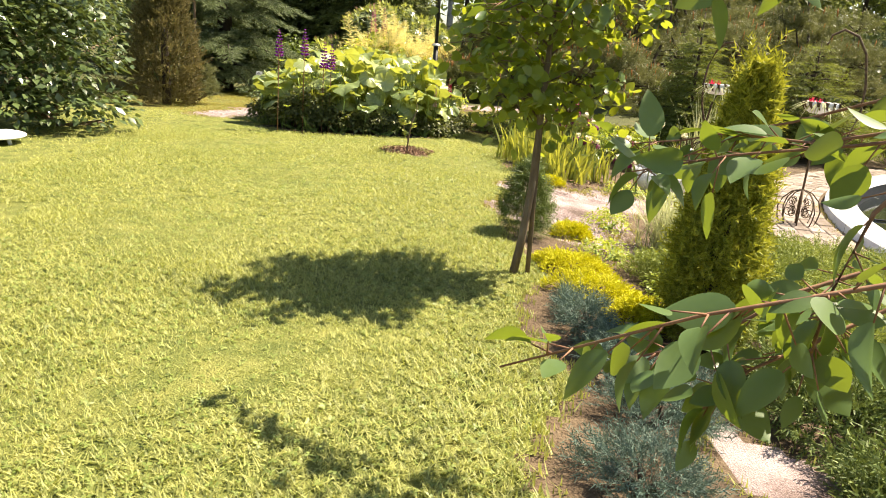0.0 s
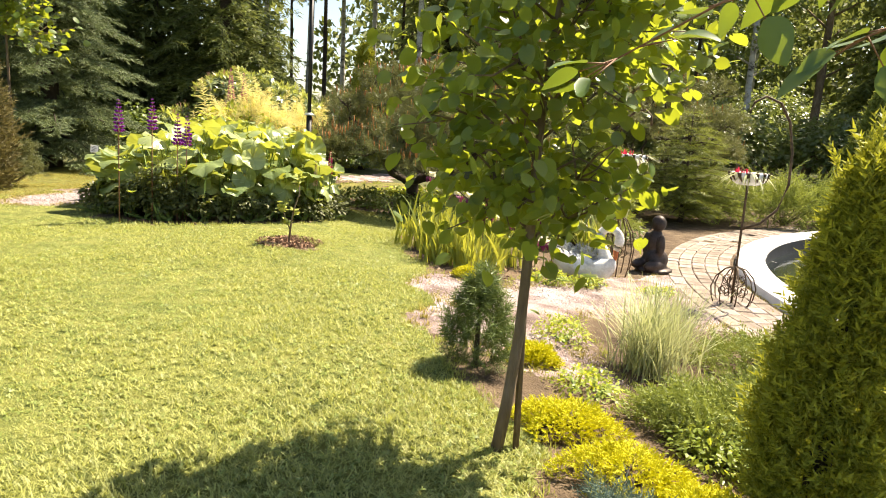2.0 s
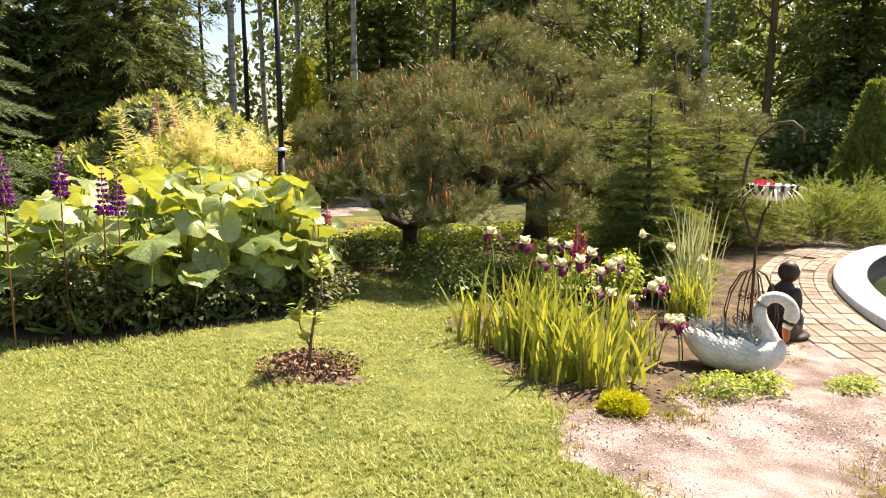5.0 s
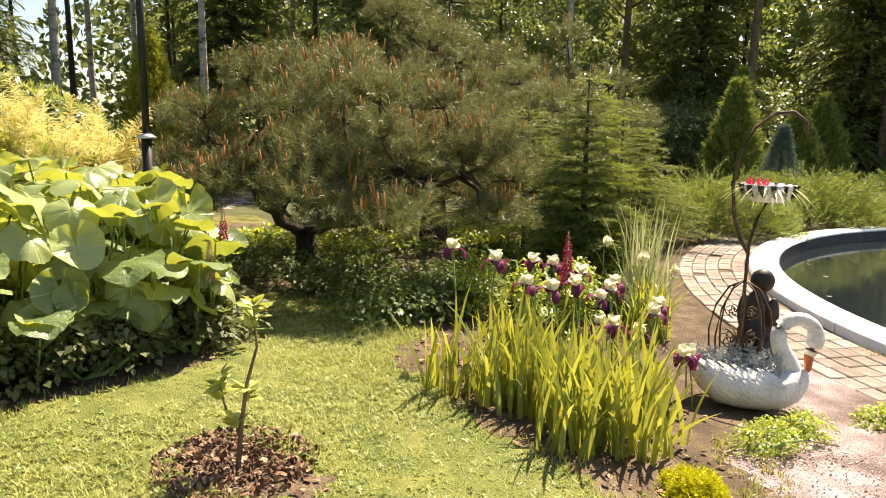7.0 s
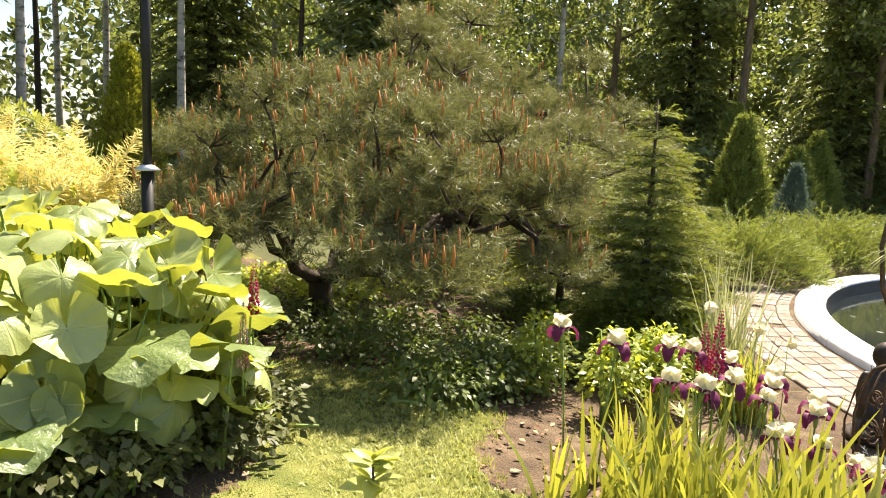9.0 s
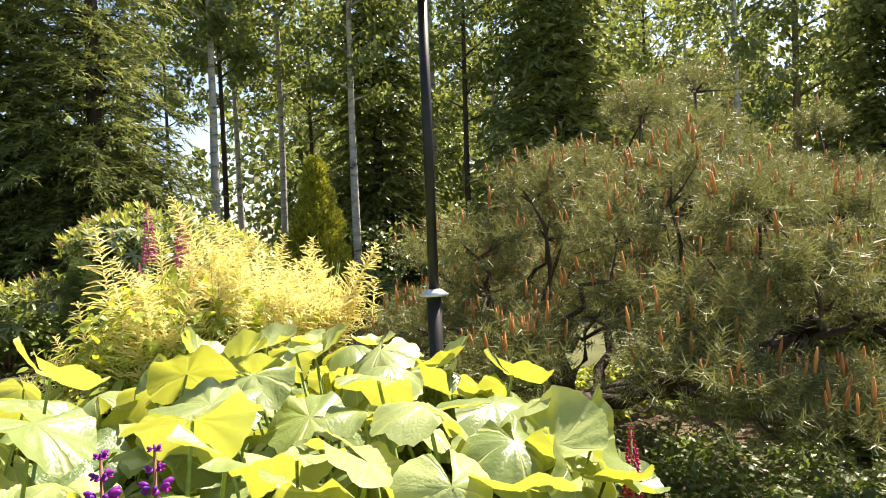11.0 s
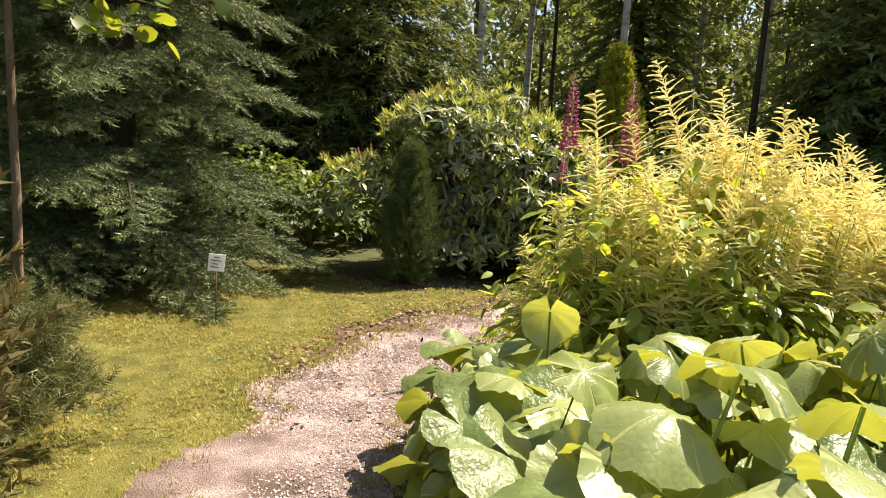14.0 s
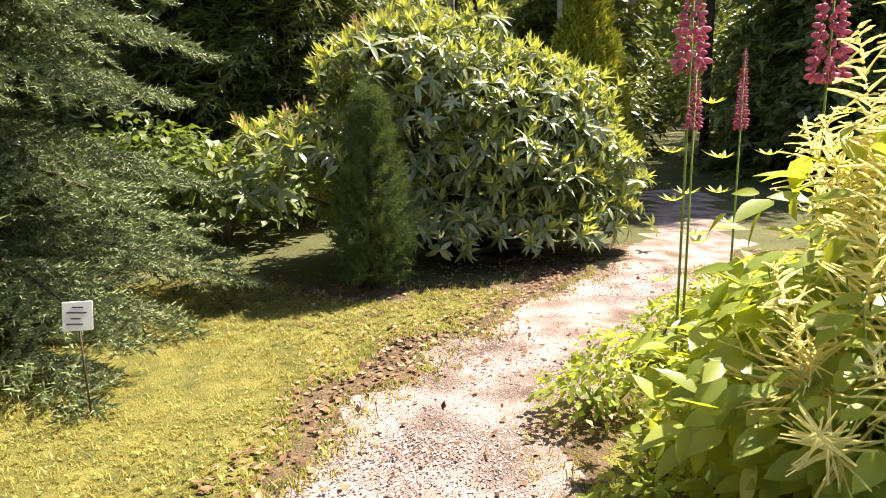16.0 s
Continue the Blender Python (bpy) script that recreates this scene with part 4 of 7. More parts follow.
# ---- garden conifers ----
spruce("blue_spruce", -5.55, 18.9, 12.0, 2.25, M_SPRUCE, M_BARK_DARK, "broad blue-green spruce with layered branches down to the lawn", 21, twig=0.215, whorls=28, per=10, droop=0.27, density=0.95, min_h=0.22, side_len=0.40, flatness=0.09, tmpl=needle_twig(26, 1.0, 0.25, 0.062, 1.0, 0.0, seed=6, flat=0.3))
pine_bush("mugo_pine", 1.72, 13.2, 2.35, 1.72, M_MUGO, "spreading mountain pine with rust-brown candles on a short trunk", 31, tufts=8200, trunk_h=0.55, base=0.85, size=0.16, candles=0.22, clumps=74, lean=(0.15, -0.4), sx=1.06, sy=1.28, low=0.28, clump_r=0.185)
pine_bush("mugo_pine", 4.6, 15.2, 3.85, 2.0, M_MUGO, "tall mountain pine with dense needle tufts behind the lower one", 32, tufts=4600, trunk_h=0.8, base=1.0, size=0.20, candles=0.10, clumps=44, low=0.4)
pine_bush("mugo_pine", 8.2, 16.6, 3.7, 1.9, M_MUGO, "tall rounded mountain pine near the wood", 33, tufts=2800, trunk_h=0.8, base=0.9, size=0.24, candles=0.05, clumps=36, low=0.35)
spruce("golden_fir", 4.0, 11.25, 2.45, 0.78, M_YEW, M_BARK_DARK, "yellow-green young fir with flat tiered branches", 41, twig=0.14, whorls=18, per=9, droop=0.10, density=1.2, min_h=0.25, side_len=0.5, tmpl=needle_twig(16, 1.0, 0.26, 0.06, 1.0, 0.0, seed=16, flat=0.6))
spruce("yew_shrub", 4.5, 12.8, 2.2, 1.2, M_YEW, M_BARK_DARK, "dark multi-stemmed yew with bare lower trunks", 42, twig=0.16, whorls=13, per=10, droop=0.1, density=0.7, min_h=0.6)
spruce("yew_shrub", 7.2, 13.8, 2.3, 1.5, M_YEW, M_BARK_DARK, "broad dark green yew with spreading tips", 43, twig=0.19, whorls=14, per=11, droop=0.1, density=0.8, min_h=0.2)
column_conifer("golden_thuja", 1.83, 23.0, 3.6, 0.75, M_THUJA, "golden-green conical thuja at the wood's edge", 51, n=4200, size=0.16, belly=0.2)
for i, (x, y, h, r) in enumerate([(14.4, 16.9, 2.95, 0.75), (19.6, 20.5, 3.8, 0.85), (19.2, 18.2, 2.4, 0.9), (22.0, 19.0, 3.0, 0.9)]):
    column_conifer("thuja", x, y, h, r, M_GREENJUN, "green conical thuja beyond the pond", 60 + i, n=2600, size=0.2, belly=0.2, group="thujas beyond the pond")
column_conifer("blue_dwarf_spruce", 13.75, 15.2, 1.95, 0.62, M_BLUEJUN, "small blue conical spruce beyond the pond", 66, n=2600, size=0.13, belly=0.1, taper=1.0, tmpl=FINE)
for i, (x, y, rx, ry, h) in enumerate([(9.6, 13.9, 2.0, 1.1, 0.85), (12.9, 13.9, 2.1, 1.1, 0.85), (16.4, 13.6, 2.2, 1.2, 0.8)]):
    creeping("spreading_juniper", x, y, "wide low green juniper beside the pond", M_GREENJUN, 70 + i, rx, ry, h * 1.35, n=3000, size=0.30, tmpl=needle_twig(14, 1.0, 0.22, 0.06, 0.9, 0.2, seed=15, flat=0.6), category="juniper", group="junipers by the pond")
column_conifer("dwarf_spruce", -2.27, 18.9, 1.62, 0.28, M_DWARF, "dense dark green conical dwarf spruce", 67, n=2000, size=0.15, belly=0.3, taper=0.72, tmpl=needle_twig(22, 1.0, 0.24, 0.045, 1.0, -0.1, seed=14), leaders=2)
pine_bush("small_pine", -4.85, 14.3, 0.9, 0.45, M_MUGO, "small round mountain pine at the path", 34, tufts=1500, trunk_h=0.08, base=0.03, size=0.13, candles=0.0, clumps=22, flat=1.0, clump_r=0.32)


# ---- lawn blades, gravel stones, paving ----
def blade_tuft(k, seed, h=1.0):
    q = np.random.default_rng(seed)
    v, f = [], []
    for i in range(k):
        a = q.uniform(0, 6.28)
        o = q.normal(0, 0.35, 2)
        b = np.array([math.cos(a), math.sin(a)]) * 0.105
        tp = o + np.array([-math.sin(a), math.cos(a)]) * q.normal(0, 1.0)
        n = len(v)
        v += [(o[0] - b[0], o[1] - b[1], -0.1), (o[0] + b[0], o[1] + b[1], -0.1), (tp[0], tp[1], q.uniform(0.6, 1.1) * h)]
        f.append((n, n + 1, n + 2))
    return np.array(v), np.array(f)


def sow(n, x0, x1, y0, y1, power=1.0):
    return rng.uniform(x0, x1, n), y0 + (y1 - y0) * rng.uniform(0, 1, n) ** power


gx, gy = [], []
for n, x0, x1, y0, y1 in [(34000, -2.6, 1.1, 1.6, 5.0), (32000, -3.6, 1.2, 5.0, 9.5), (8000, -4.8, 1.8, 9.5, 13), (26000, -5.2, -0.4, 13, 19.5), (10000, -6.0, -2.6, -1.0, 9.5), (5000, -2.6, 1.1, -1.5, 1.6), (9000, 0.2, 2.6, 9.5, 12.2)]:
    a, b = sow(n, x0, x1, y0, y1)
    gx.append(a)
    gy.append(b)
gx, gy = np.concatenate(gx), np.concatenate(gy)
keep = zone(gx, gy) == 0
gx, gy = gx[keep], gy[keep]
gr = np.zeros((len(gx), 3, 3))
ga = rng.uniform(0, 6.28, len(gx))
gr[:, 0, 0], gr[:, 0, 1], gr[:, 1, 0], gr[:, 1, 1], gr[:, 2, 2] = np.cos(ga), -np.sin(ga), np.sin(ga), np.cos(ga), 1
patch = 0.95 + 0.25 * np.sin(gx * 2.3 + np.sin(gy * 1.9)) * np.sin(gy * 2.7 + 1)
bt = blade_tuft(6, 5)
gs = np.stack([np.full(len(gx), 0.024), np.full(len(gx), 0.024), 0.017 * patch * rng.uniform(0.7, 1.3, len(gx))], axis=1) * rng.uniform(0.6, 1.5, (len(gx), 1))
gv, gfc = scatter(bt[0], bt[1], np.stack([gx, gy, gz(gx, gy) + 0.004], axis=1), gr, gs)
mossy = (sstep(10.6, 13.4, gy) > rng.uniform(0.1, 1.25, len(gy))).astype(int)
lone("lawn_grass", mesh_of("lawn_grass", gv, gfc, [M_GRASS, M_MOSS], np.repeat(mossy, len(bt[1]))), "short mown yellow-green grass with moss and clover", "grass", kind="stuff")

# clover and other small weeds lying in the turf
cx_, cy_ = sow(30000, -3.4, 1.1, 1.6, 10.0)
c2x, c2y = sow(5000, -5.0, -1.6, 13.0, 18.5)
cx_, cy_ = np.concatenate([cx_, c2x]), np.concatenate([cy_, c2y])
keep = (zone(cx_, cy_) == 0) & (np.sin(cx_ * 3.1 + 2 * np.sin(cy_ * 1.3)) * np.sin(cy_ * 2.9 + np.sin(cx_ * 2.2)) > rng.uniform(-1.0, 0.8, len(cx_)))
cx_, cy_ = cx_[keep], cy_[keep]
trefoil = join([(LEAF2 @ np.array([[math.cos(a), math.sin(a), 0], [-math.sin(a), math.cos(a), 0], [0, 0, 1]]), LEAF2_F) for a in (0.0, 2.1, 4.2)])
wv_c, wf_c = scatter(trefoil[0] * np.array([1.3, 1, 1]), trefoil[1][0], np.stack([cx_, cy_, gz(cx_, cy_) + rng.uniform(0.010, 0.022, len(cx_))], axis=1), frames_along(np.array([0, 0, 1.0]) + rng.normal(0, 0.3, (len(cx_), 3)), rng.uniform(0, 6.28, len(cx_))), 0.012 * rng.uniform(0.6, 1.4, len(cx_)))
lone("lawn_clover", mesh_of("lawn_clover", wv_c, wf_c, [M_CLOVER]), "small clover leaves and weeds in the mown lawn", "clover", kind="stuff")

# longer grass along the edges of beds and paths, weeds among it
ex, ey = sow(60000, -4.6, 2.2, 1.0, 19)
ez = zone(ex, ey)
near_edge = np.zeros(len(ex), bool)
for dx, dy in ((0.09, 0), (-0.09, 0), (0, 0.09), (0, -0.09)):
    near_edge |= zone(ex + dx, ey + dy) != ez
keep = near_edge & (ez < 2) & (np.hypot(ex + 0.28, ey - 8.75) > 0.5)
ex, ey = ex[keep], ey[keep]
er = gr[:1].repeat(len(ex), 0)
ea = rng.uniform(0, 6.28, len(ex))
er[:, 0, 0], er[:, 0, 1], er[:, 1, 0], er[:, 1, 1] = np.cos(ea), -np.sin(ea), np.sin(ea), np.cos(ea)
ev, ef = scatter(*blade_tuft(7, 6, 1.1), np.stack([ex, ey, gz(ex, ey)], axis=1), er, 0.028 * rng.uniform(0.6, 1.5, len(ex)))
lone("edge_grass", mesh_of("edge_grass", ev, ef, [M_GRASS]), "longer grass tufts along the bed edges", "grass", kind="stuff")

M_LITTER = rough_mat("leaf_litter", [(0.3, (0.10, 0.05, 0.03)), (0.6, (0.25, 0.14, 0.08)), (0.8, (0.40, 0.27, 0.17))], 6, 0.8, 0.3, 40, 0.005, random=-0.6)
# sparse tufts, moss and fallen leaves straying over the paths' edges
wx_, wy_ = sow(26000, -4.4, 1.2, 11.0, 19.3)
gx2, gy2 = sow(9000, 0.4, 5.0, 5.0, 9.5)
wx_, wy_ = np.concatenate([wx_, gx2]), np.concatenate([wy_, gy2])
wz_ = zone(wx_, wy_)
stray = np.zeros(len(wx_), bool)
for dx, dy in ((0.2, 0), (-0.2, 0), (0, 0.2), (0, -0.2), (0.14, 0.14), (-0.14, -0.14)):
    stray |= zone(wx_ + dx, wy_ + dy) != wz_
stray &= (wz_ == 2) & (rng.uniform(0, 1, len(wx_)) < 0.55)
wx_, wy_ = wx_[stray], wy_[stray]
wr = gr[:len(wx_)]
wv, wf = scatter(*blade_tuft(6, 9, 1.1), np.stack([wx_, wy_, gz(wx_, wy_)], axis=1), wr, 0.028 * rng.uniform(0.5, 1.6, len(wx_)))
lone("stray_grass", mesh_of("stray_grass", wv, wf, [M_MOSS]), "thin mossy tufts creeping over the gravel's edge", "grass", kind="stuff")
dx_, dy_ = rng.uniform(-3.6, 0.4, 9000), rng.uniform(14.5, 19.6, 9000)
by_path = np.zeros(9000, bool)
for ox, oy in ((0.35, 0), (0, -0.35), (0.3, -0.3), (0.15, -0.1)):
    by_path |= (zone(dx_ + ox, dy_ + oy) == 2) & (zone(dx_, dy_) != 2)
by_path |= (zone(dx_, dy_) == 2) & (rng.uniform(0, 1, 9000) < 0.10)
by_path |= (dy_ > 18.7) & (rng.uniform(0, 1, 9000) < 0.6)
dx_, dy_ = dx_[by_path], dy_[by_path]
dv, df = scatter(LEAF2, LEAF2_F, np.stack([dx_, dy_, gz(dx_, dy_) + 0.016], axis=1), frames_along(np.stack([rng.normal(0, 1, len(dx_)), rng.normal(0, 1, len(dx_)), rng.normal(0, 0.25, len(dx_))], axis=1), rng.uniform(-0.5, 0.5, len(dx_)))[:, :, [0, 2, 1]] * np.array([1, 1, -1.0]), 0.045 * rng.uniform(0.5, 1.3, len(dx_)))
lone("fallen_leaves", mesh_of("fallen_leaves", dv, df, [M_LITTER]), "brown fallen leaves beside the path", "leaf litter", kind="stuff")

oct_v = np.array([(1, 0, 0), (-1, 0, 0), (0, 1, 0), (0, -1, 0), (0, 0, 0.7), (0, 0, -0.7)], float)
oct_f = np.array([(0, 2, 4), (2, 1, 4), (1, 3, 4), (3, 0, 4)])
sx_, sy_ = [], []
for n, x0, x1, y0, y1 in [(26000, -4.2, -1.4, 12.6, 16.2), (12000, -3, 0.6, 15.8, 18.6), (11000, -4.3, -2.5, 9.6, 12.6), (20000, 0.7, 5.2, 4.9, 8.6)]:
    a, b = sow(n, x0, x1, y0, y1)
    sx_.append(a)
    sy_.append(b)
sx_, sy_ = np.concatenate(sx_), np.concatenate(sy_)
keep = zone(sx_ + rng.normal(0, 0.04, len(sx_)), sy_ + rng.normal(0, 0.04, len(sx_))) == 2
sx_, sy_ = sx_[keep], sy_[keep]
sr = frames_along(np.array([0, 0, 1.0]) + rng.normal(0, 0.45, (len(sx_), 3)), rng.uniform(0, 6.28, len(sx_)))
sv, sf = scatter(oct_v, oct_f, np.stack([sx_, sy_, gz(sx_, sy_) + 0.004], axis=1), sr, 0.0062 * rng.uniform(0.5, 1.6, (len(sx_), 3)))
lone("gravel_stones", mesh_of("gravel_stones", sv, sf, [M_STONE]), "loose pale pinkish gravel", "gravel", kind="stuff")

# fallen leaves and litter under the rhododendron and on soil
lx, ly = sow(8200, -3.6, 2.4, 7.2, 20.5)
keep = (zone(lx, ly) == 1) | ((ly > 17.3 + 0.5 * (lx + 1.5)) & (ly < 20) & (lx > -3.0) & (lx < 0) & (path_dist(lx, ly, WALK_LINE) > 0.42))
lx, ly = lx[keep], ly[keep]
lv_, lf_ = scatter(LEAF2, LEAF2_F, np.stack([lx, ly, gz(lx, ly) + 0.012], axis=1), frames_along(np.array([0, 0, 1.0]) + rng.normal(0, 0.25, (len(lx), 3)), rng.uniform(0, 6.28, len(lx)))[:, :, [0, 1, 2]], 0.05 * rng.uniform(0.5, 1.3, len(lx)))
lone("leaf_litter", mesh_of("leaf_litter", lv_, lf_, [M_LITTER]), "dry brown leaves and bark chips on the soil", "leaf litter", kind="stuff")

# brick paving round the pond
paving = thing("paving", POND_C[0], POND_C[1], "worn brick paving with mossy joints beside the pond", "paving", z=0.0, kind="structure")


def brick_mesh(w, d, h):
    bm = bmesh.new()
    bmesh.ops.create_cube(bm, size=1.0)
    bmesh.ops.scale(bm, vec=(w, d, h), verts=bm.verts)
    bmesh.ops.bevel(bm, geom=[e for e in bm.edges if all(v.co.z > 0 for v in e.verts)], offset=0.008, segments=1, affect="EDGES")
    me = bpy.data.meshes.new("brick")
    bm.to_mesh(me)
    bm.free()
    me.materials.append(M_PAVER)
    return me


bricks = [brick_mesh(0.20, 0.155, 0.05), brick_mesh(0.205, 0.15, 0.05)]
count = 0
for row in range(6):
    rr = POND_R + 0.14 + row * 0.163
    for k in range(70):
        a = radians(196) - (k + 0.5 * (row % 2)) * 0.212 / rr
        bx, by = rr * math.cos(a), rr * math.sin(a)
        if a < radians(104) or rng.uniform() < 0.03 or count >= 299:
            continue
        ob = part("brick", bricks[count % 2], paving)
        ob.matrix_local = pose(bx, by, g(POND_C[0] + bx, POND_C[1] + by) - 0.006 + rng.uniform(-0.004, 0.006), rng.normal(0, 0.8), rng.normal(0, 0.8), math.degrees(a) + 90 + rng.normal(0, 1.5))
        count += 1


# ---- broad-leaved young tree on the lawn's edge ----
def young_tree(name, x, y, label, seed, h, crown, tops, leaf, n, mat, lean=(0.2, 0.0), r0=0.045, fork=0.9, bark=M_BARK):
    q = np.random.default_rng(seed)
    ob = thing(name, x, y, label, "tree")
    tt = np.linspace(0, 1, 9)
    pts = np.stack([lean[0] * tt ** 0.9 + 0.02 * np.sin(tt * 8), lean[1] * tt + 0.02 * np.cos(tt * 7), -0.08 + (h + 0.05) * tt], axis=1)
    tv, tf = tubes([(pts, np.linspace(r0, r0 * 0.25, 9))], 10)
    part("trunk", mesh_of("trunk", tv, tf, [bark], smooth=True), ob)
    limbs, P, D = [], [], []
    for c in range(tops):
        t = (fork + (h - fork) * (c + 0.3) / tops) / h
        i = min(int(t * 8), 7)
        st = pts[i] + (pts[i + 1] - pts[i]) * (t * 8 - i)
        a = c * 2.4 + q.normal(0, 0.3)
        rr = crown * q.uniform(0.6, 1.1) * (0.55 + 0.45 * math.sin(math.pi * min(1, 0.25 + 0.75 * (c / tops))))
        e = st + np.array([math.cos(a) * rr, math.sin(a) * rr, rr * q.uniform(0.05, 0.7)])
        m = (st + e) / 2 + np.array([0, 0, 0.08])
        limbs.append((np.stack([st, m, e]), np.array([0.011, 0.007, 0.003]) * (r0 / 0.045)))
        k = n // tops
        w = q.uniform(0.25, 1.12, k)[:, None]
        p = st + (e - st) * w + q.normal(0, 0.12 * crown / 0.7, (k, 3))
        P.append(p)
        D.append((e - st)[None] * 0.6 + q.normal(0, 0.35, (k, 3)))
        for s in range(5):
            p1 = p[q.integers(0, k)]
            limbs.append((np.stack([st + (e - st) * 0.5, (st + (e - st) * 0.5 + p1) / 2 + q.normal(0, 0.02, 3), p1]), np.array([0.005, 0.004, 0.002])))
    P, D = np.concatenate(P), np.concatenate(D)
    ydir = D + np.array([0, 0, -0.35])
    ydir /= np.linalg.norm(ydir, axis=1, keepdims=True)
    up = np.array([0, 0, 1.0]) + q.normal(0, 0.55, P.shape)
    xd = np.cross(ydir, up)
    xd /= np.linalg.norm(xd, axis=1, keepdims=True)
    rot = np.stack([xd, ydir, np.cross(xd, ydir)], axis=2)
    T = leaf_shape(0.98, 6, 0.62, 0.07, 0.12, heart=1.0)
    v, f = scatter(T[0], T[1], P, rot, leaf * q.uniform(0.6, 1.25, len(P)))
    bv, bf = tubes(limbs, 5)
    part("branchwork", mesh_of("branchwork", bv, bf, [bark], smooth=True), ob, kind="stuff")
    part("leaves", mesh_of("leaves", v, f, [mat], smooth=True), ob, kind="stuff")
    return ob


lime = young_tree("young_lime_tree", 0.575, 4.26, "young lime tree with slim grey trunk and heart-shaped leaves", 81, 2.34, 0.52, 29, 0.056, 3000, M_LIME, lean=(0.16, 0.03), fork=0.92, r0=0.027)
sv2, sf2 = tubes([(np.array([(0.10, 0.03, -0.05), (0.09, 0.04, 0.5), (0.085, 0.05, 1.0), (0.10, 0.06, 1.5)]), np.array([0.015, 0.014, 0.012, 0.008]))], 8)
part("second_stem", mesh_of("second_stem", sv2, sf2, [M_BARK], smooth=True), lime, "thinner second stem")
young_tree("slender_tree", -5.12, 15.3, "slender young tree with thin trunk and pale green leaves", 82, 5.0, 0.9, 26, 0.10, 2200, M_LIME, lean=(0.1, 0.0), fork=2.5, r0=0.032)


# the fruit tree that reaches in beside the walker: trunk off to the side, long leafy boughs
near_tree = thing("plum_tree", 1.55, 0.95, "fruit tree with long leafy boughs hanging beside the lawn", "tree")
qn = np.random.default_rng(83)
boughs = [[(1.55, 0.95, 1.0), (1.0, 1.0, 1.13), (0.60, 1.05, 1.0), (0.40, 1.09, 0.93), (0.17, 1.18, 0.80)],
          [(1.55, 0.95, 1.1), (1.1, 1.25, 1.22), (0.75, 1.42, 1.12), (0.58, 1.50, 1.08), (0.42, 1.55, 1.03)],
          [(1.55, 0.95, 1.3), (1.2, 1.5, 1.32), (0.85, 1.85, 1.12), (0.66, 1.98, 1.05), (0.52, 2.05, 1.02)],
          [(1.55, 0.95, 1.6), (1.1, 1.4, 1.72), (0.8, 1.55, 1.56), (0.62, 1.6, 1.42), (0.5, 1.6, 1.36)],
          [(1.55, 0.95, 1.6), (1.2, 1.9, 1.85), (0.75, 2.45, 1.68), (0.45, 2.75, 1.52), (0.24, 2.85, 1.38)],
          [(1.55, 0.95, 1.7), (1.2, 2.2, 1.8), (0.95, 2.5, 1.62), (0.7, 2.6, 1.5), (0.52, 2.62, 1.42)],
          [(1.55, 0.95, 1.0), (1.25, 0.85, 1.2), (0.98, 0.95, 1.08), (0.82, 1.0, 0.98), (0.70, 1.12, 0.90)],
          [(1.55, 0.95, 1.1), (0.75, 1.3, 0.95), (0.63, 1.3, 0.90), (0.5, 1.28, 0.82), (0.37, 1.27, 0.78)],
          [(1.55, 0.95, 1.3), (0.90, 1.55, 1.14), (0.78, 1.61, 1.10), (0.66, 1.67, 1.10), (0.54, 1.71, 1.03)],
          [(1.55, 0.95, 1.3), (0.75, 1.21, 1.16), (0.66, 1.21, 1.05), (0.62, 1.2, 0.93), (0.60, 1.18, 0.83)],
          [(1.55, 0.95, 1.0), (0.80, 1.32, 0.88), (0.69, 1.31, 0.82), (0.58, 1.29, 0.77), (0.51, 1.28, 0.70)],
          [(1.55, 0.95, 1.8), (1.5, 1.8, 2.1), (1.35, 2.3, 2.2), (1.2, 2.6, 2.15), (1.0, 2.75, 2.05)],
          [(1.55, 0.95, 1.9), (1.7, 1.9, 2.4), (1.7, 2.4, 2.5), (1.6, 2.75, 2.45), (1.5, 3.0, 2.35)],
          [(1.55, 0.95, 1.8), (1.8, 1.8, 2.0), (1.75, 2.2, 2.0), (1.6, 2.45, 1.95), (1.42, 2.6, 1.85)],
          [(1.55, 0.95, 1.8), (1.75, 1.5, 2.0), (1.7, 1.9, 2.05), (1.55, 2.2, 2.0), (1.35, 2.35, 1.9)],
          [(1.55, 0.95, 1.9), (1.4, 1.5, 2.3), (1.2, 1.9, 2.4), (1.05, 2.2, 2.35), (0.85, 2.4, 2.2)],
          [(1.55, 0.95, 1.8), (1.8, 1.6, 2.2), (1.9, 2.1, 2.3), (1.95, 2.5, 2.25), (1.95, 2.8, 2.1)],
          [(1.55, 0.95, 1.8), (0.9, 1.2, 1.95), (0.6, 1.4, 1.75), (0.5, 1.5, 1.6), (0.42, 1.6, 1.52)]]
base = np.array([1.55, 0.95, g(1.55, 0.95)])
bl, P, D = [(np.array([(0, 0, -0.1), (0.02, 0.01, 0.9), (0, 0, 1.4), (0.03, 0.05, 2.3)]), np.array([0.07, 0.06, 0.05, 0.02]))], [], []
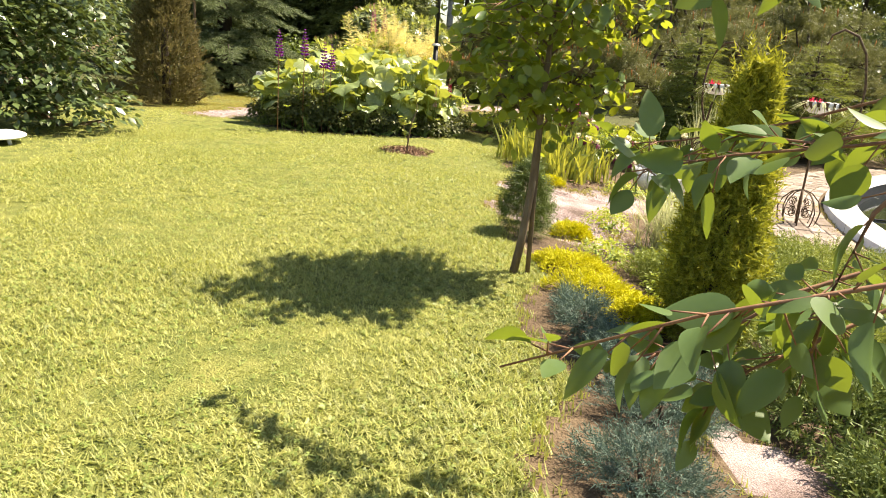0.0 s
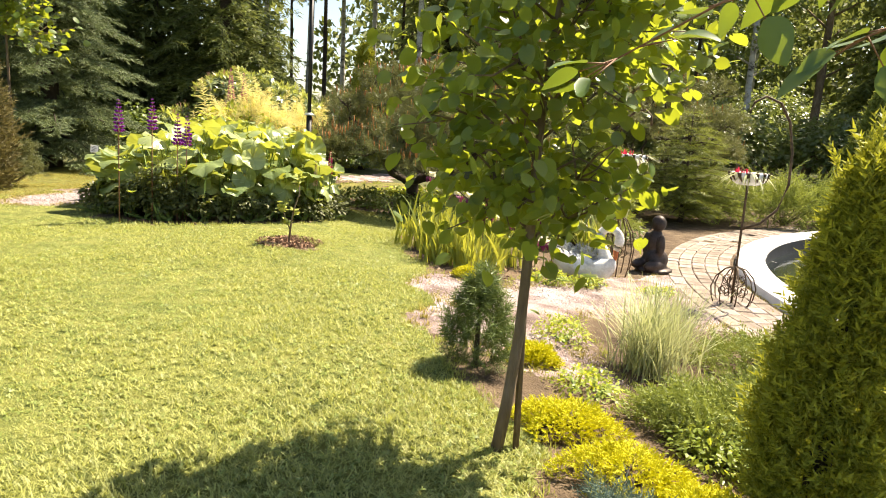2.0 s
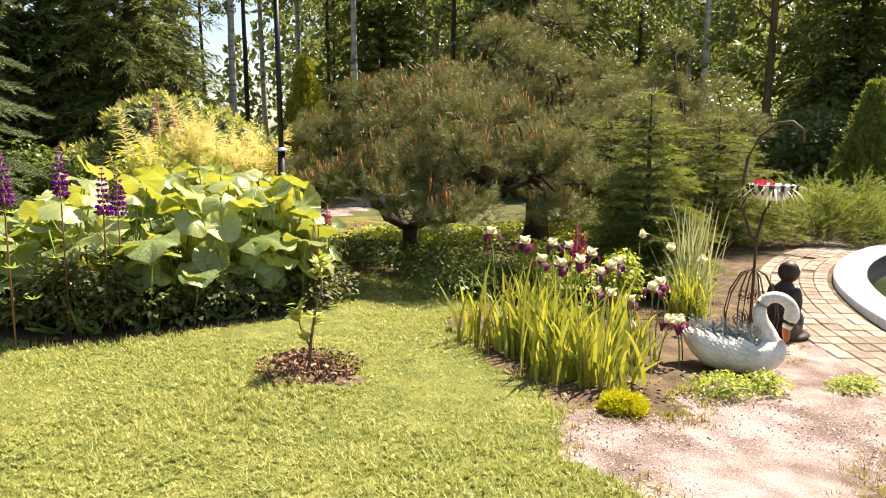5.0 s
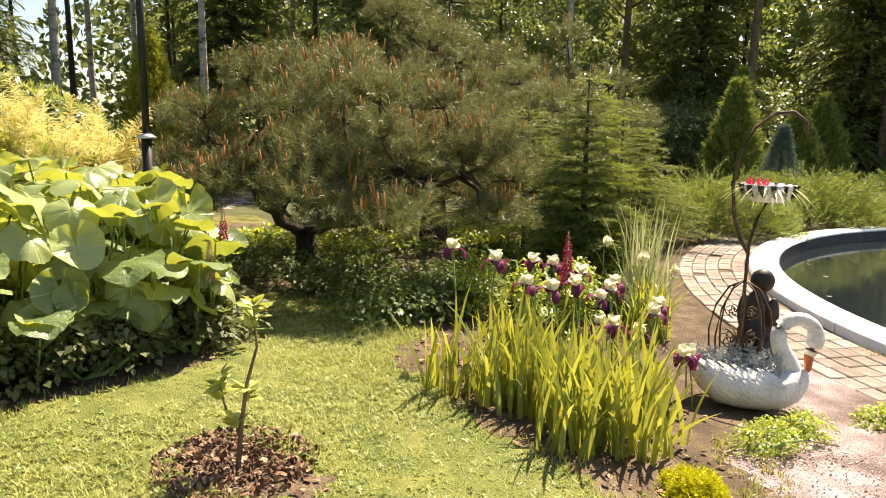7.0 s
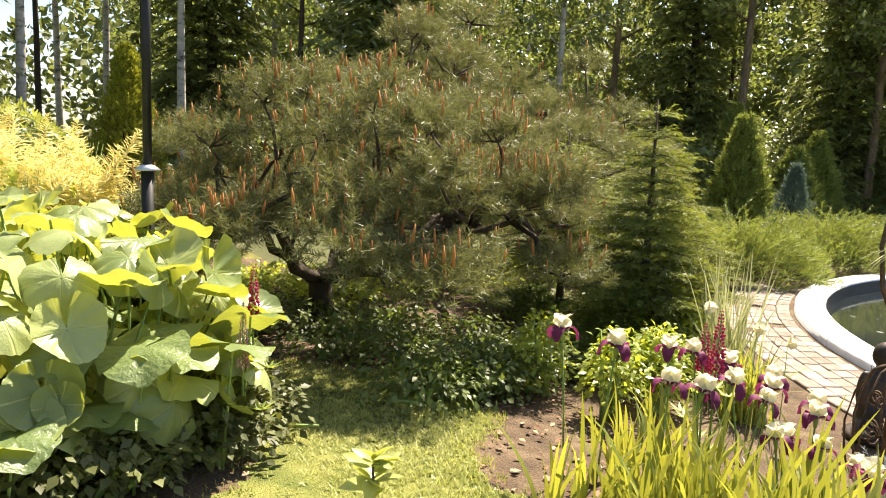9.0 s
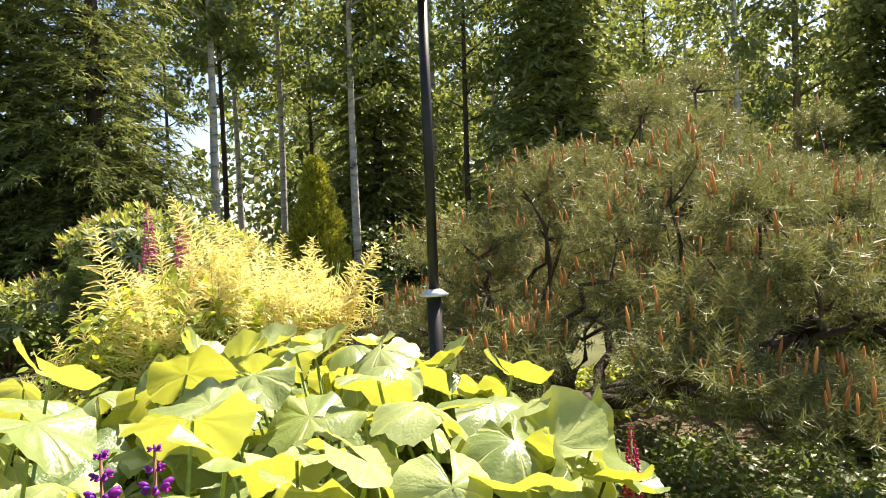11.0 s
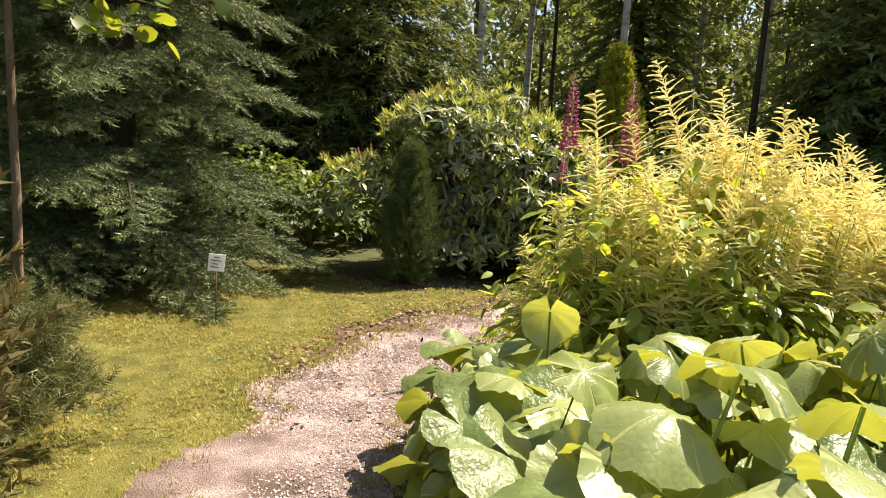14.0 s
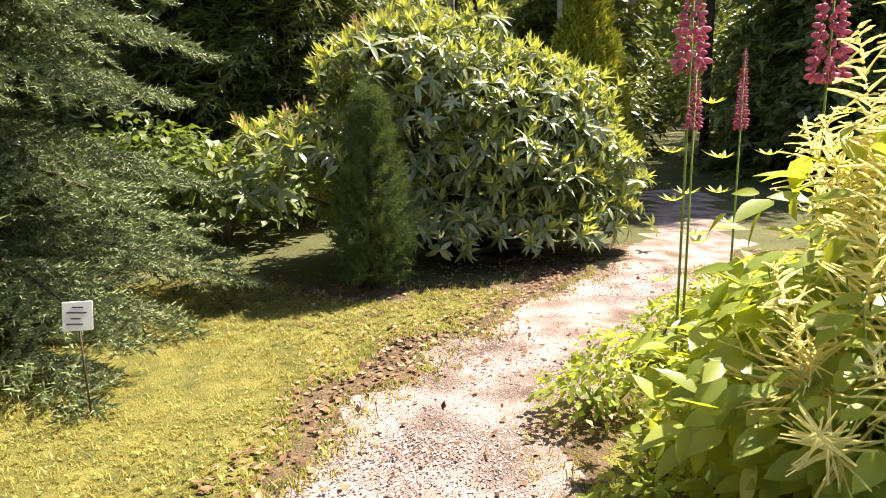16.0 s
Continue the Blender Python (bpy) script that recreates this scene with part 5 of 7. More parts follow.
for b in boughs:
    b = np.array(b) - base
    bl.append((b, np.linspace(0.005, 0.0015, 5)))
    for k in range(30):
        s = 1.0 + 3.0 * qn.uniform(0, 1) ** 0.75
        i = min(int(s), 3)
        p0 = b[i] + (b[i + 1] - b[i]) * (s - i)
        dr = b[i + 1] - b[i]
        dr /= np.linalg.norm(dr)
        dd = dr * 0.45 + np.array([qn.normal(0, 0.7), qn.normal(0, 0.7), qn.normal(-0.3, 0.5)])
        dd /= np.linalg.norm(dd)
        p1 = p0 + dd * qn.uniform(0.01, 0.07)
        bl.append((np.stack([p0, p1]), np.array([0.0016, 0.001])))
        P.append(p1)
        D.append(dd)
P, D = np.array(P), np.array(D)
up = np.array([0, 0, 1.0]) + qn.normal(0, 0.75, P.shape)
xd = np.cross(D, up)
xd /= np.linalg.norm(xd, axis=1, keepdims=True)
rot = np.stack([xd, D, np.cross(xd, D)], axis=2)
bv, bf = tubes(bl, 6)
part("bough_framework", mesh_of("bough_framework", bv, bf, [M_TWIG], smooth=True), near_tree, kind="stuff")
NL = leaf_shape(0.60, 9, 0.85, 0.10, 0.16)
leaf_meshes = [mesh_of("leaf", NL[0] * np.array([w, 1, c]), NL[1], [M_NEARLEAF], smooth=True) for w, c in ((1, 1), (0.85, 2.0), (1.1, -0.6))]
for k in range(len(P)):
    ob = part("leaf", leaf_meshes[k % 3], near_tree)
    s = 0.078 * qn.uniform(0.6, 1.2)
    ob.matrix_local = Matrix.Translation(P[k]) @ Matrix(rot[k].tolist()).to_4x4() @ Matrix.Diagonal((s, s, s, 1))

# ---- border along the lawn ----
column_conifer("golden_juniper_column", 1.46, 3.55, 1.38, 0.19, M_THUJA, "golden-tipped columnar conifer, dense to the ground", 91, n=6400, size=0.075, belly=0.3, lean=(0.07, 0.0), taper=0.62, tmpl=needle_twig(11, 1.0, 0.34, 0.11, 0.9, seed=13, flat=0.5), leaders=9)
column_conifer("small_pine", 0.755, 5.26, 0.47, 0.16, M_PINEGREEN, "small bushy mountain pine at the lawn's edge", 35, n=300, size=0.115, belly=0.3, taper=0.55, tmpl=BRUSH, leaders=3)
for i, (x, y, rx, ry, h) in enumerate([(1.06, 4.0, 0.27, 0.2, 0.17), (1.0, 4.5, 0.24, 0.18, 0.16), (1.16, 5.45, 0.14, 0.13, 0.14), (1.2, 3.72, 0.16, 0.14, 0.15), (1.35, 7.72, 0.12, 0.10, 0.09)]):
    creeping("yellow_sedum", x, y, "bright yellow flowering stonecrop mat", M_SEDUM, 110 + i, rx, ry, h, n=1300, size=0.035, tmpl=FROND, category="flower", group="stonecrop mats")
for i, (x, y, rx, ry, h) in enumerate([(0.86, 3.55, 0.09, 0.28, 0.13), (0.92, 3.08, 0.10, 0.22, 0.13), (0.98, 2.62, 0.18, 0.15, 0.14), (0.80, 2.2, 0.17, 0.17, 0.13), (1.16, 2.86, 0.16, 0.13, 0.13)]):
    creeping("blue_juniper", x, y, "low steel-blue creeping juniper at the lawn's edge", M_BLUEJUN, 120 + i, rx, ry, h, n=420, size=0.095, category="juniper", group="creeping blue junipers")
for i, (x, y, rx, ry, h) in enumerate([(1.85, 2.85, 0.38, 0.32, 0.36), (1.75, 2.2, 0.26, 0.22, 0.26), (2.1, 3.5, 0.55, 0.5, 0.40), (2.2, 4.4, 0.6, 0.5, 0.38), (3.0, 4.2, 0.8, 0.9, 0.50), (1.75, 4.5, 0.3, 0.35, 0.2), (3.2, 5.5, 0.7, 0.6, 0.3), (2.8, 2.9, 0.7, 0.6, 0.3)]):
    creeping("green_juniper", x, y, "low green creeping juniper covering the bed", M_DARKJUN if i in (0, 1, 7) else M_GREENJUN, 130 + i, rx, ry, h, n=int((1300 if i in (2, 3, 4, 6) else 1600) * rx / 0.5), size=0.125, tmpl=needle_twig(15, 1.0, 0.22, 0.062, 1.0, 0.1, seed=17, flat=0.5), category="juniper", group="creeping green junipers")


def grass_clump(name, x, y, label, mat, seed, n, h, r, w=0.006, arch=0.6, category="grass", group="", z=None):
    """Arching blades from one crown, four quads each."""
    q = np.random.default_rng(seed)
    ob = thing(name, x, y, label, category, group)
    V, F = [], []
    t = np.linspace(0, 1, 5)
    for k in range(n):
        a = q.uniform(0, 6.28)
        rr = r * q.uniform(0.15, 1.0)
        hh = h * q.uniform(0.55, 1.1)
        b0 = q.normal(0, r * 0.18, 2)
        px = b0[0] + math.cos(a) * rr * t ** (1 + arch)
        py = b0[1] + math.sin(a) * rr * t ** (1 + arch)
        pz = hh * (t - 0.32 * arch * t ** 3 * rr / r) - 0.01
        ww = w * (1 - t ** 2) + 0.0006
        sx2, sy2 = -math.sin(a), math.cos(a)
        k0 = len(V) * 1
        for j in range(5):
            V.append((px[j] - sx2 * ww[j], py[j] - sy2 * ww[j], pz[j]))
            V.append((px[j] + sx2 * ww[j], py[j] + sy2 * ww[j], pz[j]))
        for j in range(4):
            F.append((k0 + 2 * j, k0 + 2 * j + 1, k0 + 2 * j + 3, k0 + 2 * j + 2))
    part("blade_growth", mesh_of("blade_growth", np.array(V), np.array(F), [mat]), ob, kind="stuff")
    return ob


grass_clump("ornamental_grass", 1.95, 5.45, "pale feathery ornamental grass clump beside the gravel", M_PALEGRASS, 140, 420, 0.62, 0.52, 0.0035)
grass_clump("ornamental_grass", 2.35, 6.0, "pale feathery ornamental grass clump beside the gravel", M_PALEGRASS, 141, 320, 0.5, 0.45, 0.0035)
grass_clump("striped_grass", 3.9, 10.3, "tall striped ornamental grass behind the irises", M_PALEGRASS, 142, 90, 1.25, 0.40, 0.010, 0.5)
grass_clump("daylily_clump", 3.55, 9.9, "arching bright green daylily leaves", M_IRISLEAF, 143, 120, 0.65, 0.45, 0.011, 0.8, category="flower")
for i, (x, y, rx, ry, h) in enumerate([(1.55, 5.95, 0.22, 0.25, 0.14), (2.6, 8.0, 0.28, 0.16, 0.10), (3.4, 7.95, 0.25, 0.14, 0.08), (1.3, 4.95, 0.2, 0.3, 0.1), (1.55, 4.2, 0.2, 0.25, 0.14), (2.2, 7.95, 0.25, 0.16, 0.12)]):
    leafy("ground_cover", x, y, "low loose green ground cover at the gravel", M_ARULEAF, 150 + i, [(0, 0, h * 0.3, rx, ry, h), (rx * 0.4, ry * 0.3, h * 0.3, rx * 0.6, ry * 0.6, h * 0.9)], leaf=0.028, n=700, category="ground cover", group="ground cover", stems=4, bark=M_STEM)


# ---- swan planter, bronze figure, iron stands ----
def lathe_ellipse(stations, sides=18):
    """A closed body through elliptical sections (x, z centre, half width, half height)."""
    v = []
    for x, zc, w, h in stations:
        for k in range(sides):
            a = 2 * math.pi * k / sides
            v.append((x, w * math.cos(a), zc + h * math.sin(a)))
    f = []
    for i in range(len(stations) - 1):
        for k in range(sides):
            f.append((i * sides + k, i * sides + (k + 1) % sides, (i + 1) * sides + (k + 1) % sides, (i + 1) * sides + k))
    v = np.array(v)
    ends = [np.array([[0, k + 1, k] for k in range(1, sides - 1)]), np.array([[(len(stations) - 1) * sides, (len(stations) - 1) * sides + k, (len(stations) - 1) * sides + k + 1] for k in range(1, sides - 1)])]
    return v, [np.array(f), np.concatenate(ends)]


swan = thing("swan_planter", 2.80, 8.47, "weathered white concrete swan planter filled with silver foliage", "planter", z=g(2.80, 8.47), rz=-42)
swan.scale = (0.86, 0.86, 0.86)
sts = [(-0.46, 0.34, 0.02, 0.02), (-0.42, 0.32, 0.09, 0.05), (-0.34, 0.26, 0.17, 0.12), (-0.22, 0.20, 0.22, 0.17), (-0.05, 0.175, 0.235, 0.175), (0.12, 0.17, 0.215, 0.17), (0.26, 0.185, 0.17, 0.165), (0.35, 0.20, 0.11, 0.13), (0.40, 0.22, 0.05, 0.08), (0.42, 0.23, 0.01, 0.02)]
bv_, bf_ = lathe_ellipse(sts, 22)
# the bowl: the top of the back is sunk in
top = (bv_[:, 2] > 0.21) & (bv_[:, 0] > -0.36) & (bv_[:, 0] < 0.22) & (np.abs(bv_[:, 1]) < 0.15)
bv_[top, 2] = 0.20
side = (np.abs(bv_[:, 1]) > 0.05) & ~top
bv_[side, 1] *= 1 + 0.018 * np.sin(bv_[side, 0] * 38 + bv_[side, 2] * 30)
part("body", mesh_of("body", bv_, bf_, [M_SWAN], smooth=True), swan)
neck = np.array([(0.30, 0, 0.20), (0.27, 0, 0.34), (0.20, 0, 0.46), (0.175, 0, 0.57), (0.23, 0, 0.665), (0.335, 0, 0.685), (0.425, 0, 0.62), (0.435, 0, 0.52), (0.40, 0, 0.42)])
nr = np.array([0.105, 0.078, 0.060, 0.054, 0.050, 0.048, 0.050, 0.062, 0.036])
tt_ = np.linspace(0, 8, 26)
neck_f = np.stack([np.interp(tt_, np.arange(9), neck[:, c]) for c in range(3)], axis=1)
for _ in range(2):
    neck_f[1:-1] = (neck_f[:-2] + 2 * neck_f[1:-1] + neck_f[2:]) / 4
nv, nf = tubes([(neck_f, np.interp(tt_, np.arange(9), nr))], 12)
part("neck", mesh_of("neck", nv, nf, [M_SWAN], smooth=True), swan)
kv_, kf_ = tubes([(np.array([(0.402, 0, 0.44), (0.400, 0, 0.38), (0.405, 0, 0.32), (0.41, 0, 0.295)]), np.array([0.034, 0.032, 0.024, 0.010]))], 8)
part("beak", mesh_of("beak", kv_ * np.array([1, 1, 1]), kf_, [M_ORANGE], smooth=True), swan, "orange painted beak")
for sgn in (-1, 1):
    FE = leaf_shape(0.36, 6, 0.7, 0.0, 0.0)
    ridge = np.stack([FE[0][:, 0], FE[0][:, 1], 0.10 * (1 - (FE[0][:, 0] / 0.19) ** 2) * (1 - 0.5 * FE[0][:, 1])], axis=1)
    feathers = []
    sx_st, zc_st, w_st, h_st = (np.array([st[i] for st in sts]) for i in range(4))
    for r_ in range(4):
        for c_ in range(6):
            x0, ang = 0.22 - c_ * 0.085 - 0.04 * (r_ % 2), -0.35 + 0.30 * r_
            xs_ = np.clip(x0 - 0.5 * 0.16 * ridge[:, 1] * 2, -0.455, 0.36)
            th = ang + 0.55 * ridge[:, 1] + ridge[:, 0] * 0.9
            w_, h_, zc_ = np.interp(xs_, sx_st, w_st), np.interp(xs_, sx_st, h_st), np.interp(xs_, sx_st, zc_st)
            k_ = 1.0 + ridge[:, 2] * 0.55
            feathers.append((np.stack([xs_, sgn * w_ * k_ * np.cos(th), zc_ + h_ * k_ * np.sin(th)], axis=1), FE[1]))
    wv_, wf_ = join(feathers)
    wf_ = wf_[0]
    part("wing_plumage", mesh_of("wing_plumage", np.array(wv_), np.array(wf_), [M_SWAN], smooth=True), swan, "moulded wing feathers", kind="stuff")
qs = np.random.default_rng(5)
pn = 420
pp = np.stack([qs.uniform(-0.36, 0.20, pn), qs.normal(0, 0.07, pn), 0.24 + qs.uniform(0, 0.15, pn)], axis=1)
pv, pf = scatter(FROND[0], FROND[1], pp, frames_along(np.array([0, 0, 0.7]) + qs.normal(0, 0.6, (pn, 3)), qs.uniform(0, 6, pn)), 0.055 * qs.uniform(0.6, 1.3, pn))
lone("silver_ragwort", mesh_of("silver_ragwort", pv, pf, [M_SILVER]), "silver-grey foliage growing in the swan planter", "plant", m=pose(2.80, 8.47, g(2.80, 8.47), 0, 0, -42) @ Matrix.Scale(0.86, 4))

fig_z = g(4.1, 9.25)
bmf = bmesh.new()
for (cx_, cy_, cz_, rx_, ry_, rz2) in [(0, 0, 0.60, 0.085, 0.095, 0.10), (0, -0.02, 0.36, 0.11, 0.10, 0.17), (0, 0.0, 0.16, 0.16, 0.16, 0.14), (0.12, -0.08, 0.10, 0.20, 0.07, 0.07), (0.10, 0.10, 0.10, 0.20, 0.07, 0.07), (0.05, -0.11, 0.34, 0.05, 0.05, 0.15), (0.05, 0.11, 0.34, 0.05, 0.05, 0.15), (0, 0, 0.03, 0.24, 0.22, 0.05)]:
    ret = bmesh.ops.create_uvsphere(bmf, u_segments=14, v_segments=9, radius=1.0)
    bmesh.ops.scale(bmf, vec=(rx_, ry_, rz2), verts=ret["verts"])
    bmesh.ops.translate(bmf, vec=(cx_, cy_, cz_), verts=ret["verts"])
fig_me = bpy.data.meshes.new("garden_statue")
bmf.to_mesh(fig_me)
bmf.free()
fig_me.materials.append(M_BRONZE)
for p_ in fig_me.polygons:
    p_.use_smooth = True
fig = lone("garden_statue", fig_me, "small dark bronze seated garden figure beside the pond", "statue", m=pose(4.1, 9.25, fig_z, 0, 0, 200))
merge = fig.modifiers.new("merge", "REMESH")
merge.mode, merge.voxel_size, merge.use_smooth_shade = "VOXEL", 0.014, True


def spiral(cx, cz, r, turns, start, n=18):
    return [(cx + (r * (1 - 0.75 * k / n)) * math.cos(start + turns * 6.283 * k / n), 0.0, cz + (r * (1 - 0.75 * k / n)) * math.sin(start + turns * 6.283 * k / n)) for k in range(n + 1)]


def iron_stand(name, x, y, label, rz, bowl_z, fan_h, crook=None, bowl_x=0.0):
    """A plant stand: scrolled iron cage at the foot, a pole and a bowl with plants."""
    ob = thing(name, x, y, label, "plant stand", rz=rz)
    v, f = tubes([(np.array([(0, 0, -0.05), (0, 0, bowl_z - 0.32), (bowl_x * 0.4, 0, bowl_z - 0.12), (bowl_x, 0, bowl_z + 0.004)]), 0.012)], 8)
    part("pole", mesh_of("pole", v, f, [M_IRON], smooth=True), ob)
    for k in range(4):
        a = k * 45.0
        prof = np.array([(0.012, 0, fan_h), (0.10, 0, fan_h * 0.93), (0.18, 0, fan_h * 0.72), (0.215, 0, fan_h * 0.45), (0.20, 0, fan_h * 0.2), (0.17, 0, 0.0)])
        items = [(prof, 0.007), (prof * np.array([-1, 1, 1]), 0.007), (np.array(spiral(0.10, fan_h * 0.38, 0.065, 1.4, 1.6)), 0.005), (np.array(spiral(-0.10, fan_h * 0.38, 0.065, -1.4, 1.6)), 0.005),
                 (np.array(spiral(0.075, fan_h * 0.68, 0.045, 1.3, 4.5)), 0.004), (np.array(spiral(-0.075, fan_h * 0.68, 0.045, -1.3, 4.9)), 0.004)]
        v, f = tubes(items, 5)
        o2 = part("scrollwork", mesh_of("scrollwork", v, f, [M_IRON], smooth=True), ob, "scrolled rusty iron panel", kind="stuff")
        o2.matrix_local = pose(0, 0, 0, 0, 0, a)
    sec = [(0.02, 0.0), (0.10, 0.005), (0.15, 0.035), (0.175, 0.09), (0.18, 0.125), (0.168, 0.125), (0.16, 0.09), (0.02, 0.06)]
    n = 24
    bv2 = np.array([(bowl_x + r * math.cos(6.283 * k / n), r * math.sin(6.283 * k / n), bowl_z + z) for r, z in sec for k in range(n)])
    bf2 = np.array([(i * n + k, i * n + (k + 1) % n, (i + 1) * n + (k + 1) % n, (i + 1) * n + k) for i in range(len(sec) - 1) for k in range(n)])
    bowl = part("bowl", mesh_of("bowl", bv2, bf2, [M_WHITE], smooth=True), ob, "white bowl with dark arching stripes")
    for k in range(14):
        a = 6.283 * k / 14
        c, s = math.cos(a), math.sin(a)
        st = np.array([(bowl_x + 0.181 * c, 0.181 * s, bowl_z + 0.125), (bowl_x + 0.178 * c, 0.178 * s, bowl_z + 0.09), (bowl_x + 0.156 * math.cos(a + 0.12), 0.156 * math.sin(a + 0.12), bowl_z + 0.04)])
        v, f = tubes([(st, np.array([0.024, 0.016, 0.005]))], 5)
        part("stripe", mesh_of("stripe", v, f, [M_IRON], smooth=True), bowl)
    q = np.random.default_rng(int(x * 100))
    m = 60
    a = q.uniform(0, 6.28, m)
    d = np.stack([np.cos(a), np.sin(a), q.uniform(-0.2, 0.6, m)], axis=1)
    v, f = scatter(*leaf_shape(0.10, 5, 1, 0.05, -0.9), np.stack([bowl_x + 0.10 * np.cos(a), 0.10 * np.sin(a), np.full(m, bowl_z + 0.11)], axis=1), np.stack([np.stack([-np.sin(a), np.cos(a), np.zeros(m)], axis=1), d / np.linalg.norm(d, axis=1, keepdims=True), np.cross(np.stack([-np.sin(a), np.cos(a), np.zeros(m)], axis=1), d / np.linalg.norm(d, axis=1, keepdims=True))], axis=2), 0.17 * q.uniform(0.6, 1.2, m))
    part("trailing_plant", mesh_of("trailing_plant", v, f, [M_PALEGRASS], smooth=True), ob, "cream-striped trailing leaves", kind="stuff")
    m = 26
    a = q.uniform(0, 6.28, m)
    v, f = scatter(*leaf_shape(0.2, 5, 1, 0.05, 0.1), np.stack([bowl_x + 0.06 * np.cos(a) - 0.07, 0.06 * np.sin(a), np.full(m, bowl_z + 0.10)], axis=1), frames_along(np.array([0, 0, 1.0]) + q.normal(0, 0.3, (m, 3)), q.uniform(0, 6, m))[:, :, [0, 2, 1]], 0.075 * q.uniform(0.6, 1.2, m))
    part("red_flower", mesh_of("red_flower", v, f, [M_LUPRED], smooth=True), ob, "red flower spikes", kind="stuff")
    if crook is not None:
        v, f = tubes([(np.array(crook), 0.013)], 8)
        part("crook", mesh_of("crook", v, f, [M_IRON], smooth=True), ob, "tall bent iron crook")
    return ob


ck = np.array([(0.0, 0, 0.78), (0.16, 0, 0.85), (0.30, 0, 1.0), (0.37, 0, 1.25), (0.36, 0, 1.55), (0.30, 0, 1.85), (0.20, 0, 2.02), (0.06, 0, 2.08), (-0.04, 0, 2.02), (-0.07, 0, 1.92)])
crook_left = np.array([(0.0, 0, 0.90), (-0.05, 0, 0.98), (-0.11, 0, 1.14), (-0.14, 0, 1.38), (-0.115, 0, 1.60), (-0.03, 0, 1.78), (0.09, 0, 1.875), (0.20, 0, 1.885), (0.28, 0, 1.82), (0.29, 0, 1.72)])
iron_stand("plant_stand", 3.40, 8.94, "rusty iron plant stand with scrolled foot, crook and striped bowl", -60, 1.27, 0.70, crook=crook_left, bowl_x=0.09)
iron_stand("plant_stand", 4.12, 7.72, "rusty iron plant stand with crook, beside the pond rim", -25, 1.22, 0.40, crook=ck)

# ---- irises ----
def petal(w, l, bend, ruffle=0.0, rows=6, cols=5):
    v, f = [], []
    for i in range(rows):
        t = i / (rows - 1)
        ww = w * math.sin(math.pi * min(1, 0.12 + 0.80 * t)) ** 0.8
        for j in range(cols):
            s = j / (cols - 1) * 2 - 1
            z = l * (t * math.cos(bend * t))
            y = l * t * math.sin(bend * t) + 0.25 * w * s * s
            v.append((ww * s, y + ruffle * math.sin(s * 5 + t * 7), z))
    for i in range(rows - 1):
        for j in range(cols - 1):
            k = i * cols + j
            f.append((k, k + 1, k + cols + 1, k + cols))
    return np.array(v), np.array(f)


STD = petal(0.040, 0.085, -0.62, 0.007)
FALL = petal(0.030, 0.070, 2.2, 0.006)


def ring_of(T, n, off, tilt=0.0):
    out = []
    for k in range(n):
        a = off + 6.283 * k / n
        c, s = math.cos(a), math.sin(a)
        R_ = np.array([[c, -s, 0], [s, c, 0], [0, 0, 1]])
        out.append(((T[0] + np.array([0, 0.008, 0])) @ R_.T, T[1]))
    v, f = join(out)
    return v, f[0]


STD_ME = mesh_of("standard_whorl", *ring_of(STD, 3, 0.0), [M_IRISWHITE], smooth=True)
FALL_ME = mesh_of("fall_whorl", *ring_of(FALL, 3, 1.05), [M_IRISPURPLE], smooth=True)
BUD_V, BUD_F = tubes([(np.array([(0, 0, -0.05), (0, 0, -0.02), (0, 0, 0.008)]), np.array([0.006, 0.011, 0.008]))], 7)
BUD_ME = mesh_of("calyx", BUD_V, BUD_F, [M_STEM], smooth=True)


def iris_fan(x, y, seed, n=13, h=0.7, group="iris clumps"):
    q = np.random.default_rng(seed)
    ob = thing("iris_clump", x, y, "bearded iris clump with sword leaves yellowing at the tips", "iris", group)
    V, F = [], []
    t = np.linspace(0, 1, 6)
    for k in range(n):
        a = q.uniform(0, 6.28)
        ln = q.uniform(0.02, 0.26)
        hh = h * q.uniform(0.45, 1.05)
        b0 = q.normal(0, 0.06, 2)
        fa = q.uniform(0, 6.28)
        sx2, sy2 = math.cos(fa), math.sin(fa)
        k0 = len(V)
        bend = q.uniform(0, 0.25)
        for j in range(6):
            ww = 0.0125 * (1 - t[j] ** 3) + 0.001
            px, py = b0[0] + math.cos(a) * ln * t[j] ** 1.6, b0[1] + math.sin(a) * ln * t[j] ** 1.6
            pz = hh * (t[j] - bend * t[j] ** 4)
            V += [(px - sx2 * ww, py - sy2 * ww, pz), (px + sx2 * ww, py + sy2 * ww, pz)]
        F += [(k0 + 2 * j, k0 + 2 * j + 1, k0 + 2 * j + 3, k0 + 2 * j + 2) for j in range(5)]
    part("leaf_fan", mesh_of("leaf_fan", np.array(V), np.array(F), [M_IRISLEAF]), ob, kind="stuff")
    return ob


